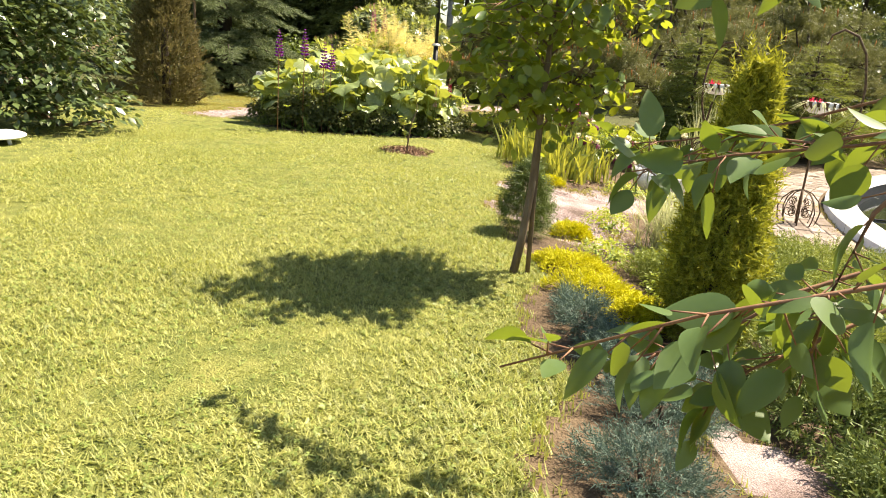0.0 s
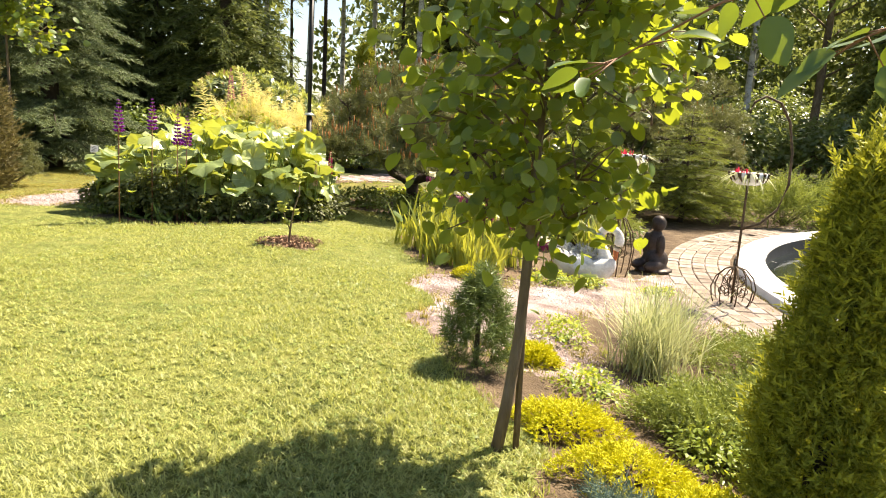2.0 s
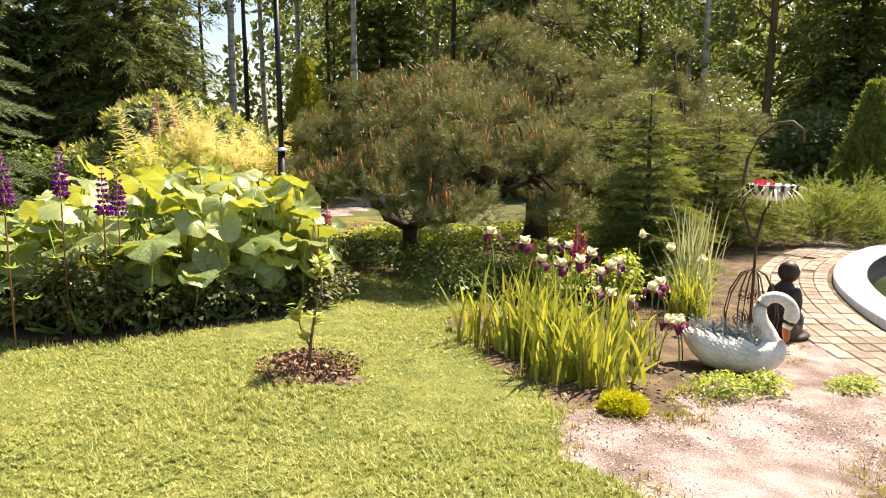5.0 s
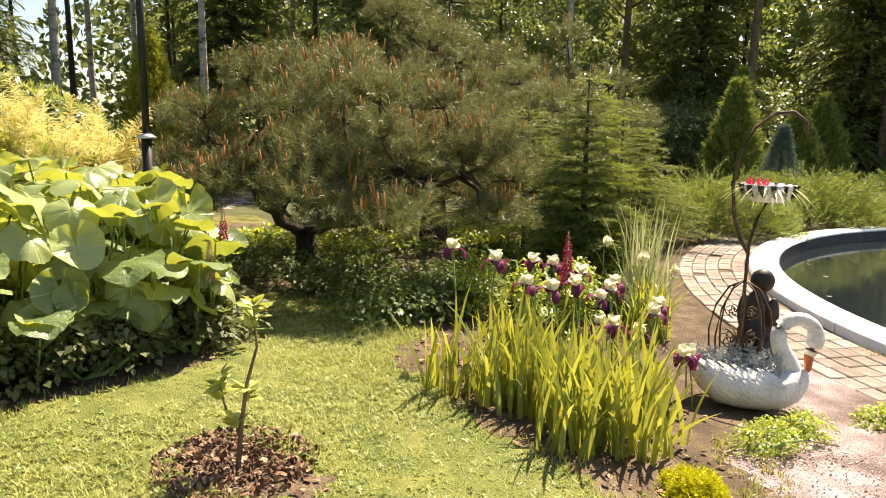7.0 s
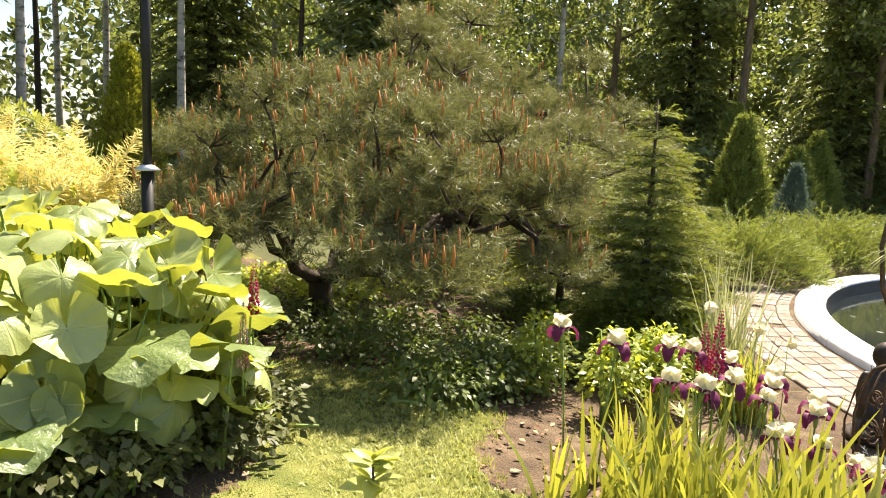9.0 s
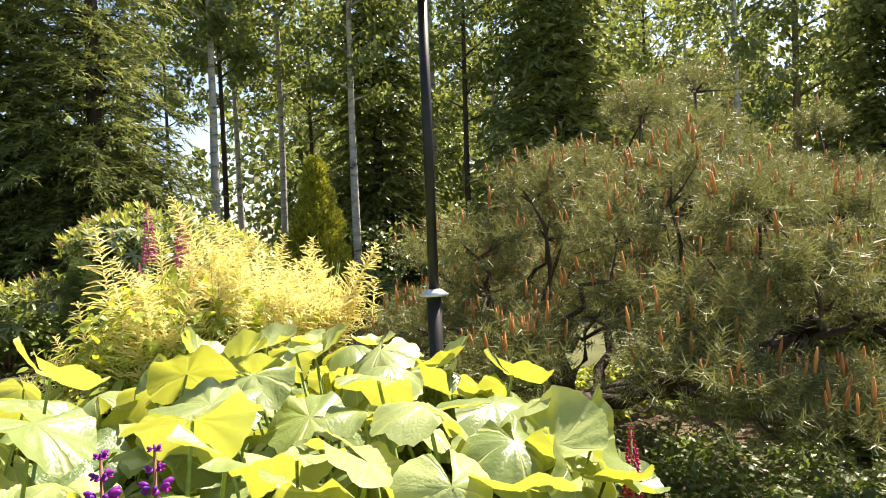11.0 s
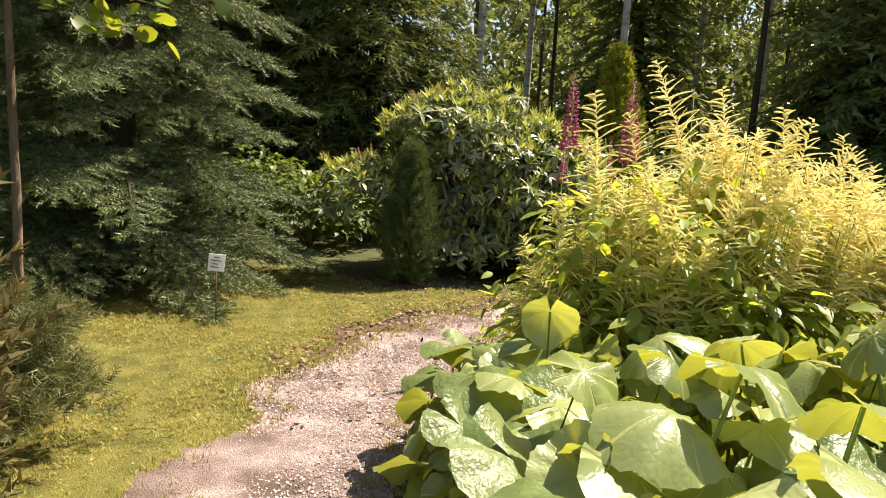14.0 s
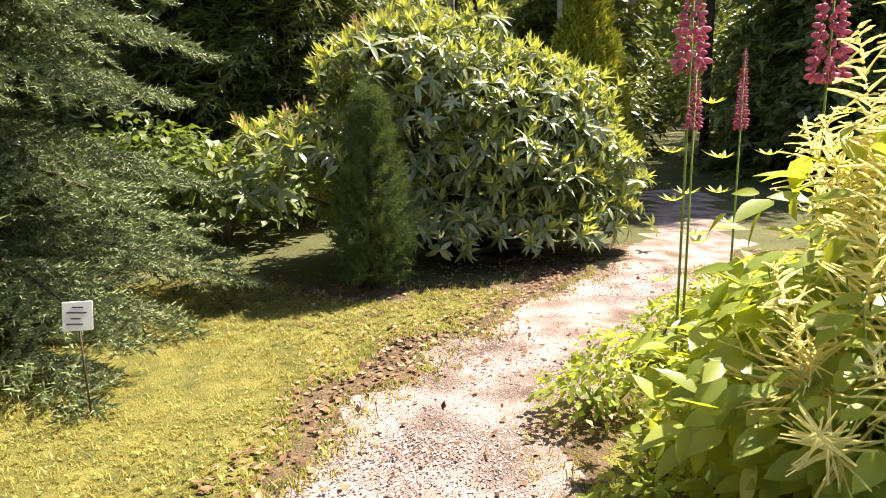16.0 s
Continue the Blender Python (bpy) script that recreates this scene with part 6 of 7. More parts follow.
def iris_flower(x, y, ztop, seed, scale=1.0):
    """One flowering stem, leaning a little, with a flower of three standards and three falls."""
    q = np.random.default_rng(seed)
    bx, by = x + q.normal(0, 0.05), y + q.normal(0, 0.05)
    ob = thing("iris_flower", bx, by, "white and maroon bearded iris on a tall stem", "iris", "iris flowers")
    hz = ztop - g(bx, by) - 0.05
    tip = np.array([x - bx, y - by, hz])
    v, f = tubes([(np.array([(0, 0, -0.02), tip * np.array([0.4, 0.4, 0.5]), tip]), np.array([0.006, 0.005, 0.0045]))], 6)
    part("stem", mesh_of("stem", v, f, [M_STEM], smooth=True), ob)
    fl = pose(tip[0], tip[1], tip[2], q.normal(0, 8), q.normal(0, 8), q.uniform(0, 120)) @ Matrix.Scale(1.08 * scale * q.uniform(0.85, 1.1), 4)
    for nm, me in (("calyx", BUD_ME), ("standard_whorl", STD_ME), ("fall_whorl", FALL_ME)):
        part(nm, me, ob).matrix_local = fl
    return ob


qi = np.random.default_rng(44)
for k in range(38):
    s = qi.uniform(0, 1)
    cx = 1.02 + 0.95 * s + qi.normal(0, 0.10)
    cy = 9.35 - 1.25 * qi.uniform(0, 1) - 0.25 * (1 - s) + 0.25 * s
    if k < 10:
        cx, cy = 0.98 + 0.07 * k * 0.8, 9.2 - 0.16 * k * 0.8
    iris_fan(cx, cy, 400 + k, n=13, h=0.70 if k % 3 else 0.54)
IRIS = [(1.334, 9.60, 0.67), (1.56, 9.45, 0.60), (1.70, 9.25, 0.62), (1.82, 9.2, 0.60), (1.62, 9.0, 0.50), (1.76, 8.95, 0.53), (1.95, 9.1, 0.55), (1.86, 8.85, 0.46), (2.0, 8.9, 0.48), (2.1, 8.95, 0.50), (1.8, 8.75, 0.34), (1.93, 8.78, 0.30), (2.0, 8.65, 0.28), (2.35, 8.85, 0.30), (2.45, 8.9, 0.32), (2.40, 8.6, 0.10), (2.50, 8.7, 0.06), (1.52, 9.1, 0.52), (2.28, 8.55, 0.13)]
for k, (x, y, z) in enumerate(IRIS):
    iris_flower(x, y, z, 500 + k)
for k, (x, y, z) in enumerate([(3.05, 9.6, 0.42), (3.35, 9.55, 0.30), (2.95, 9.9, 0.5)]):
    q = np.random.default_rng(540 + k)
    ob = thing("white_bellflower", x, y, "white bellflower on a thin stem behind the irises", "flower", "white bellflowers")
    hz = z - g(x, y)
    v, f = tubes([(np.array([(0, 0, 0), (0.01, 0, hz * 0.5), (0.02, 0.01, hz)]), np.array([0.004, 0.003, 0.0025]))], 5)
    part("stem", mesh_of("stem", v, f, [M_STEM], smooth=True), ob)
    part("bloom", STD_ME, ob).matrix_local = pose(0.02, 0.01, hz, 40, 0, 30 * k)


# ---- lupins ----
def floret(s=1.0):
    """A pea flower: a folded banner over a rounded keel, joined at the stalk; two material slots."""
    bmx = bmesh.new()
    r1 = bmesh.ops.create_uvsphere(bmx, u_segments=7, v_segments=5, radius=1.0)
    bmesh.ops.scale(bmx, vec=(0.34, 0.80, 0.44), verts=r1["verts"])
    bmesh.ops.translate(bmx, vec=(0, 0.75, -0.05), verts=r1["verts"])
    nf_ = len(bmx.faces)
    r2 = bmesh.ops.create_uvsphere(bmx, u_segments=7, v_segments=5, radius=1.0)
    bmesh.ops.scale(bmx, vec=(0.62, 0.24, 0.66), verts=r2["verts"])
    bmesh.ops.rotate(bmx, cent=(0, 0, 0), matrix=Matrix.Rotation(radians(-35), 3, "X"), verts=r2["verts"])
    bmesh.ops.translate(bmx, vec=(0, 0.45, 0.42), verts=r2["verts"])
    bmesh.ops.triangulate(bmx, faces=bmx.faces)
    bmx.verts.index_update()
    v = np.array([w.co for w in bmx.verts])
    f = np.array([[w.index for w in fc.verts] for fc in bmx.faces])
    cut = len(r1["verts"])
    slot = (f.min(axis=1) >= cut).astype(int)
    bmx.free()
    return v, f, slot


FLO = floret()


def lupin(x, y, ztop, spike, label, mats, seed, group, size=0.011, z_lean=(0, 0), leaves=6, spike_r=0.02):
    q = np.random.default_rng(seed)
    ob = thing("lupin", x, y, label, "lupin", group)
    h = ztop - g(x, y)
    top = np.array([z_lean[0], z_lean[1], h])
    v, f = tubes([(np.array([(0, 0, -0.02), top * np.array([0.4, 0.4, 0.5]), top]), np.array([0.007, 0.006, 0.003]))], 7)
    part("stem", mesh_of("stem", v, f, [M_STEM if mats[0] is not M_LUPPURPLE else M_TWIG], smooth=True), ob)
    wh = max(8, int(spike / (size * (1.25 if mats[0] is M_LUPPURPLE else 0.95))))
    P, Rm, S = [], [], []
    for i in range(wh):
        t = i / (wh - 1)
        zc = h - spike * (1 - t)
        c = np.array([z_lean[0] * zc / h, z_lean[1] * zc / h, zc])
        s = size * (1.0 - 0.66 * t ** 1.3) * q.uniform(0.75, 1.1)
        for k in range(6 if t < 0.75 else 5):
            a = 6.283 * k / 6 + i * 0.45 + q.normal(0, 0.15)
            up = -0.15 + 0.9 * t ** 2
            d = np.array([math.cos(a), math.sin(a), up])
            d /= np.linalg.norm(d)
            xx = np.array([-math.sin(a), math.cos(a), 0])
            Rm.append(np.stack([xx, d, np.cross(xx, d)], axis=1))
            P.append(c + d * spike_r * (1 - 0.8 * t))
            S.append(s * q.uniform(0.8, 1.15))
    v, f = scatter(FLO[0], FLO[1], np.array(P), np.array(Rm), np.array(S))
    part("flower_spike", mesh_of("flower_spike", v, f, list(mats), np.tile(FLO[2], len(P)), smooth=True), ob, kind="stuff")
    LT = leaf_shape(0.24, 5, 0.8, 0.12, 0.12)
    L = []
    for k in range(leaves):
        a = k * 2.4 + q.normal(0, 0.3)
        zc = (h - spike) * (0.25 + 0.7 * (k + 0.5) / max(leaves, 1))
        rr = q.uniform(0.06, 0.14)
        hub = np.array([math.cos(a) * rr, math.sin(a) * rr, zc + 0.03])
        for j in range(8):
            b = 6.283 * j / 8
            d = np.array([math.cos(b), math.sin(b), 0.25])
            d /= np.linalg.norm(d)
            xx = np.array([-math.sin(b), math.cos(b), 0])
            L.append((LT[0] * q.uniform(0.06, 0.085) @ np.stack([xx, d, np.cross(xx, d)], axis=1).T + hub, LT[1]))
    if L:
        v, f = join(L)
        part("palmate_leaves", mesh_of("palmate_leaves", v, f, [M_ARULEAF], smooth=True), ob, kind="stuff")
    return ob


PUR, RED, PNK, PAL = (M_LUPPURPLE, M_LUPMAG), (M_LUPRED, M_LUPMAG), (M_LUPPINK, M_LUPPINK), (M_LUPPALE, M_LUPPINK)
for k, (x, y, z) in enumerate([(-1.80, 9.96, 1.32), (-1.55, 10.05, 1.17), (-2.09, 9.72, 1.29), (-1.46, 10.12, 1.15)]):
    lupin(x, y, z, 0.30, "tall purple and magenta lupin at the edge of the leafy bed", PUR, 600 + k, "purple lupins", size=0.0265, z_lean=(0.02, 0.0), spike_r=0.030)
lupin(0.217, 10.77, 0.80, 0.26, "crimson lupin beside the large leaves", RED, 610, "red lupins", size=0.0155, spike_r=0.025)
lupin(0.02, 10.35, 0.72, 0.30, "fading pale pink lupin in front of the large leaves", PAL, 611, "pale lupins")
lupin(1.80, 9.06, 0.78, 0.30, "crimson lupin among the irises", RED, 612, "red lupins", leaves=3, size=0.0155, spike_r=0.025)
lupin(1.98, 9.25, 0.66, 0.22, "crimson lupin among the irises", RED, 613, "red lupins", leaves=3, size=0.014, spike_r=0.024)
lupin(-1.43, 15.77, 2.02, 0.55, "tall pink lupin beside the gravel path", PNK, 614, "pink lupins", size=0.029, spike_r=0.044)
lupin(-1.16, 15.31, 1.92, 0.50, "tall pink lupin among the cream plumes", PNK, 615, "pink lupins", size=0.029, spike_r=0.044)
lupin(-1.52, 15.60, 1.45, 0.22, "short pink lupin beside the gravel path", PNK, 616, "pink lupins", size=0.014)
lupin(-1.05, 15.9, 1.55, 0.35, "fading pink lupin with seed pods", PNK, 617, "pink lupins", size=0.013)


# ---- the leafy bed: large round leaves on stalks ----
# darker copy of the large leaf: shade of the lower storey put into the colour
M_LOWBIG = leaf_mat("lower_large_leaf_shade", (0.10, 0.16, 0.05), (0.30, 0.37, 0.14), (0.52, 0.53, 0.05), 0.32, 0.38, 0.6, 6, bump=0.7)
def big_leaf(seed, cup, wave, na=49, nr_=6, mat=M_BIGLEAF):
    """A rounded heart-shaped blade, wavy and toothed at the rim, with a notch at the stalk."""
    q = np.random.default_rng(seed)
    v, f, uv = [(0, 0, 0)], [], [(0, 0)]
    ph = q.uniform(0, 6.28, 3)
    for i in range(1, nr_ + 1):
        t = i / nr_
        for k in range(na):
            a = math.radians(-168 + 336 * k / (na - 1))
            notch = 1 - 0.18 * math.exp(-((abs(a) - math.pi) / 0.5) ** 2)
            tip = 1 + 0.06 * math.exp(-(a / 0.4) ** 2)
            r = t * notch * tip * (1 + (0.026 * (k % 2) if i == nr_ else 0) + 0.03 * t * math.sin(2.6 * a + ph[0]))
            x, y = 0.52 * r * math.sin(a), 0.52 * r * math.cos(a)
            z = cup * r * r * 0.22 + wave * t * t * (0.055 * math.sin(2 * a + ph[1]) + 0.034 * math.sin(5 * a + ph[2]) + 0.012 * math.sin(11 * a + ph[0])) - 0.012 * (1 + math.cos(9 * a)) * t * (1.15 - t) + (0.008 * q.normal() if 1 < i else 0) + 0.10 * t * t * (abs(a) / math.pi) ** 3
            v.append((x, y, z))
            uv.append((x / 0.52, y / 0.52))
    for k in range(na - 1):
        f.append((0, 1 + k + 1, 1 + k))
    quads = []
    for i in range(nr_ - 1):
        for k in range(na - 1):
            a0 = 1 + i * na + k
            quads.append((a0, a0 + 1, a0 + na + 1, a0 + na))
    return mesh_of("leaf", np.array(v), [np.array(f), np.array(quads)], [mat], smooth=True, uv=uv)


BIG = [big_leaf(700 + k, c, w) for k, (c, w) in enumerate([(-0.9, 1.2), (0.6, 1.3), (-1.2, 1.5), (-0.4, 1.8), (-1.4, 1.0), (0.8, 1.1), (-0.8, 1.9)])]
LEAFPATCH = [(-2.42, 10.2), (-1.9, 10.05), (-1.2, 9.95), (-0.15, 10.1), (0.25, 10.6), (0.34, 11.6), (0.28, 12.7), (-0.3, 13.3), (-1.2, 13.5), (-1.9, 13.9), (-2.1, 14.4), (-2.6, 14.2), (-2.82, 13.4), (-2.78, 12.6), (-2.68, 11.2)]
big = thing("large_leaved_plant", -1.1, 11.8, "dense stand of large round rough green leaves on tall stalks", "plant")
bz = g(-1.1, 11.8)
ql = np.random.default_rng(71)
stalks = []
made = 0
cand = []
while made < 300:
    x, y = ql.uniform(-2.75, 0.4), ql.uniform(9.9, 14.0)
    if not in_poly(np.array([x]), np.array([y]), LEAFPATCH)[0]:
        continue
    edge = min(math.hypot((x - ax - k_ * (bx - ax)), (y - ay - k_ * (by - ay))) for (ax, ay), (bx, by) in zip(LEAFPATCH, LEAFPATCH[1:] + LEAFPATCH[:1])
               for k_ in [min(1, max(0, ((x - ax) * (bx - ax) + (y - ay) * (by - ay)) / ((bx - ax) ** 2 + (by - ay) ** 2)))])
    if made % 2 and edge > 0.5:
        continue
    layer = ql.uniform(0, 1) * (0.75 if edge < 0.4 else 1.0)
    lowleft = 0.22 * float(sstep(-1.4, -2.6, x))
    topz = (0.50 + 0.60 * float(sstep(0.0, 0.75, edge)) - lowleft) * (1.0 if layer > 0.45 else ql.uniform(0.35, 0.85)) + ql.normal(0, 0.05)
    if edge < 0.45:
        topz = (0.62 + 0.48 * float(sstep(0.0, 0.45, edge)) - lowleft) * ql.uniform(0.42, 1.0)
    size = ql.uniform(0.21, 0.40) * (0.8 if edge < 0.15 else 1.0)
    if math.hypot(x + 2.0, y - 9.9) < 0.35:
        continue
    if any(math.hypot(x - c[0], y - c[1]) < 0.11 and abs(topz - c[2]) < 0.10 for c in cand):
        if ql.uniform() < 0.8:
            continue
    cand.append((x, y, topz))
    out = ql.uniform(0, 6.28) if edge > 0.4 else math.atan2(y - 11.8, (x + 1.1) * 1.3) + ql.normal(0, 0.4)
    tilt = ql.normal(12, 21) + 34 * (1 - float(sstep(0.15, 0.55, edge))) * (1.2 if layer < 0.5 else 0.8)
    tilt = min(64, max(-16, tilt))
    zb = g(x, y)
    ob = part("leaf", BIG[made % 7], big)
    ob.matrix_local = Matrix.Translation((x + 1.1, y - 11.8, zb + topz - bz)) @ Matrix.Rotation(out - math.pi / 2, 4, "Z") @ Matrix.Rotation(radians(-tilt), 4, "X") @ Matrix.Rotation(radians(ql.normal(0, 16)), 4, "Y") @ Matrix.Scale(size, 4)
    r0x, r0y = x + 1.1 - 0.12 * math.cos(out), y - 11.8 - 0.12 * math.sin(out)
    stalks.append((np.array([(r0x * 0.97, r0y * 0.97, zb - bz - 0.02), (r0x, r0y, (topz) * 0.6 + zb - bz), (x + 1.1, y - 11.8, zb + topz - bz - 0.004)]), np.array([0.009, 0.008, 0.006])))
    made += 1
# the shaded lower storey of smaller leaves, too dense to tell apart
lowP, lowR, lowS = [], [], []
LOW = big_leaf(690, -0.5, 1.6, 31, 4)
while len(lowP) < 320:
    x, y = ql.uniform(-2.75, 0.4), ql.uniform(9.9, 14.4)
    if not in_poly(np.array([x]), np.array([y]), LEAFPATCH)[0] or math.hypot(x + 2.0, y - 9.9) < 0.35:
        continue
    zt = g(x, y) + ql.uniform(0.15, 0.72) - bz
    m = Matrix.Rotation(ql.uniform(0, 6.28), 3, "Z") @ Matrix.Rotation(radians(-abs(ql.normal(14, 12))), 3, "X")
    lowP.append((x + 1.1, y - 11.8, zt))
    lowR.append(np.array(m))
    lowS.append(ql.uniform(0.24, 0.42))
    stalks.append((np.array([(x + 1.1 - 0.05, y - 11.8, g(x, y) - bz - 0.02), (x + 1.1, y - 11.8, zt - 0.004)]), np.array([0.008, 0.005])))
bm_v = np.array([w.co for w in LOW.vertices])
bm_f = []
for pg in LOW.polygons:
    ids = list(pg.vertices)
    bm_f.append(ids[:3])
    if len(ids) == 4:
        bm_f.append([ids[0], ids[2], ids[3]])
v, f = scatter(bm_v, np.array(bm_f), np.array(lowP), np.array(lowR), np.array(lowS))
part("lower_foliage", mesh_of("lower_foliage", v, f, [M_LOWBIG], smooth=True), big, kind="stuff")
v, f = tubes(stalks, 6)
part("stalk_growth", mesh_of("stalk_growth", v, f, [M_STEM], smooth=True), big, kind="stuff")

# lower growth at the foot of the bed; shade under the leaves is in its colour
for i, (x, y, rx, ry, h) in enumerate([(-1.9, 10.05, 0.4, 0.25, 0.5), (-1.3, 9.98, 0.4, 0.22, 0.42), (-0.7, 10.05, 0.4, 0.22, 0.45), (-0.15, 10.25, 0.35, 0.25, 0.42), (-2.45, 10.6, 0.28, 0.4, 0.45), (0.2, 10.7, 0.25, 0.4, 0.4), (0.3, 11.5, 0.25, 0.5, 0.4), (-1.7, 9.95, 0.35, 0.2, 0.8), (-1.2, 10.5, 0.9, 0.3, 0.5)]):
    leafy("leafy_perennial", x, y + 0.1, "green leafy perennial at the foot of the bed, shade put into its colour", M_FOOT_SHADE, 720 + i, [(0, 0, h * 0.4, rx, ry, h * 0.42), (rx * 0.5, 0, h * 0.25, rx * 0.6, ry, h * 0.32), (-rx * 0.5, 0, h * 0.35, rx * 0.6, ry, h * 0.4)], leaf=0.055, n=1000, category="plant", group="low leafy plants", stems=8, bark=M_STEM)


# ---- goat's beard: cream plumes over compound leaves ----
def plume(seed):
    """A branched panicle: a stem with arching side spikes, each two crossed ragged ribbons of tiny flowers."""
    q = np.random.default_rng(seed)
    V, F, k0 = [], [], 0
    ns, m = 60, 4
    for i in range(ns):
        t = i / (ns - 1)
        ln = (0.15 * (1 - t) ** 0.8 + 0.035) * q.uniform(0.75, 1.2)
        a = i * 2.4 + q.normal(0, 0.5)
        lf_ = q.uniform(0.15, 0.85)
        z0 = 0.52 * t
        side = np.array([-math.sin(a), math.cos(a), 0.0])
        up = np.array([-0.3 * math.cos(a), -0.3 * math.sin(a), 0.95])
        for w in (side, up):
            for j in range(m + 1):
                s = j / m
                c = np.array([math.cos(a) * ln * s, math.sin(a) * ln * s, z0 + ln * (lf_ * s - 0.22 * s * s) + 0.01])
                r = (0.0052 - 0.0026 * s) * q.uniform(0.45, 1.45)
                V += [c - w * r, c + w * r]
            F += [(k0 + 2 * j, k0 + 2 * j + 1, k0 + 2 * j + 3, k0 + 2 * j + 2) for j in range(m)]
            k0 += 2 * (m + 1)
    return mesh_of("plume", np.array(V), np.array(F), [M_ARUNCUS])


PLUMES = [plume(740 + k) for k in range(5)]
qa = np.random.default_rng(75)
aru = thing("goats_beard", -1.0, 14.5, "tall goat's beard with feathery cream plumes above green leaves", "plant")
az = g(-1.0, 14.5)
ast = []
for k in range(150):
    a, r = qa.uniform(0, 6.28), math.sqrt(qa.uniform(0, 1))
    x, y = 1.05 * r * math.cos(a), 0.72 * r * math.sin(a)
    if x < -0.45 and y > 0.25:
        x, y = x + 0.4, y - 0.3
    hz = 1.40 - 0.60 * r ** 2 + qa.normal(0, 0.16)
    hz = max(hz, 0.92 + 0.15 * qa.uniform()) - 0.17 * float(sstep(0.3, -0.6, x))
    if k >= 126:
        x, y, hz = 0.95 + qa.normal(0, 0.16), -0.25 + qa.normal(0, 0.2), 1.15 + qa.normal(0, 0.12)
    ob = part("plume", PLUMES[k % 5], aru, kind="stuff")
    ob.matrix_local = pose(x, y, hz - 0.12, qa.normal(0, 14) - 22 * y, qa.normal(0, 14) + 22 * x, qa.uniform(0, 360)) @ Matrix.Scale(qa.uniform(0.8, 1.25), 4)
    ast.append((np.array([(x * 0.6, y * 0.6, -0.02), (x * 0.85, y * 0.85, hz * 0.6), (x, y, hz + 0.3)]), np.array([0.006, 0.005, 0.002])))
v, f = tubes(ast, 5)
part("stem_growth", mesh_of("stem_growth", v, f, [M_STEM], smooth=True), aru, kind="stuff")
P, D = [], []
for c, rad, n in (((0, 0, 0.62), (1.15, 0.82, 0.62), 2600), ((-0.1, -0.1, 0.80), (1.05, 0.78, 0.78), 1500), ((-0.4, 0.5, 0.4), (0.6, 0.6, 0.42), 800), ((0.3, 0.9, 0.45), (0.7, 0.7, 0.45), 900), ((-0.4, -0.3, 0.4), (0.55, 0.5, 0.45), 900)):
    p_, d_ = blob_points(qa, n, c, rad, 0.45)
    P.append(p_)
    D.append(d_)
P, D = np.concatenate(P), np.concatenate(D)
ok = P[:, 2] > 0.03
P, D = P[ok], D[ok]
yd = D * np.array([1, 1, 0.2]) + np.array([0, 0, -0.35]) + qa.normal(0, 0.45, D.shape)
yd /= np.linalg.norm(yd, axis=1, keepdims=True)
xd = np.cross(yd, D * 0.4 + np.array([0, 0, 1.0]) + qa.normal(0, 0.3, D.shape))
xd /= np.linalg.norm(xd, axis=1, keepdims=True)
v, f = scatter(*leaf_shape(0.52, 5, 0.85, 0.12, 0.15), P, np.stack([xd, yd, np.cross(xd, yd)], axis=2), 0.115 * qa.uniform(0.6, 1.35, len(P)))
part("leaves", mesh_of("leaves", v, f, [M_ARULEAF], smooth=True), aru, kind="stuff")

# ---- rhododendron ----
def rosette(n, lift, width, curl, seed):
    """A whorl of long leaves round a shoot's tip, along z."""
    q = np.random.default_rng(seed)
    T = leaf_shape(width, 4, 0.8, 0.14, curl)
    out = []
    for k in range(n):
        a = 6.283 * k / n + q.normal(0, 0.2)
        e = lift + q.normal(0, 0.18)
        d = np.array([math.cos(a) * math.cos(e), math.sin(a) * math.cos(e), math.sin(e)])
        x = np.array([math.sin(a), -math.cos(a), 0.0])
        out.append((T[0] * q.uniform(0.75, 1.1) @ np.stack([x, d, np.cross(x, d)], axis=1).T, T[1]))
    v, f = join(out)
    return v, f[0]


rho = thing("rhododendron", -1.05, 20.2, "large rhododendron with glossy leaf whorls and bright young shoots", "rhododendron")
qr = np.random.default_rng(77)
lobes = [(-0.85, -0.5, 1.74, 0.70, 0.65, 0.60), (0, 0, 1.35, 1.25, 1.1, 1.05), (-0.45, -0.3, 1.65, 0.85, 0.8, 0.75), (0.75, -0.3, 1.2, 0.85, 0.8, 0.85), (-1.75, -0.75, 0.98, 0.68, 0.6, 0.52), (0.3, -0.8, 0.75, 0.9, 0.5, 0.7), (1.15, -0.4, 0.65, 0.75, 0.7, 0.65), (-0.2, -0.3, 0.5, 1.3, 0.9, 0.6), (1.0, -0.2, 1.2, 0.7, 0.7, 0.6), (-1.0, -0.6, 0.5, 0.6, 0.5, 0.4), (0.3, -0.9, 0.3, 0.9, 0.45, 0.32), (1.2, -0.7, 0.35, 0.6, 0.45, 0.35)]
P, D = [], []
for lb in lobes:
    p_, d_ = blob_points(qr, int(330 * lb[3] * lb[4] * lb[5]) + 60, lb[:3], lb[3:], 0.7)
    P.append(p_)
    D.append(d_)
P, D = np.concatenate(P), np.concatenate(D)
ok = P[:, 2] > 0.05
P, D = P[ok], D[ok]
ax = D * 0.8 + np.array([0, 0, 0.75]) + qr.normal(0, 0.25, D.shape)
roll = qr.uniform(0, 6.28, len(P))
new_ = (qr.uniform(0, 1, len(P)) < 0.75) & (D[:, 2] > -0.1)
kind_of = qr.integers(0, 3, len(P))
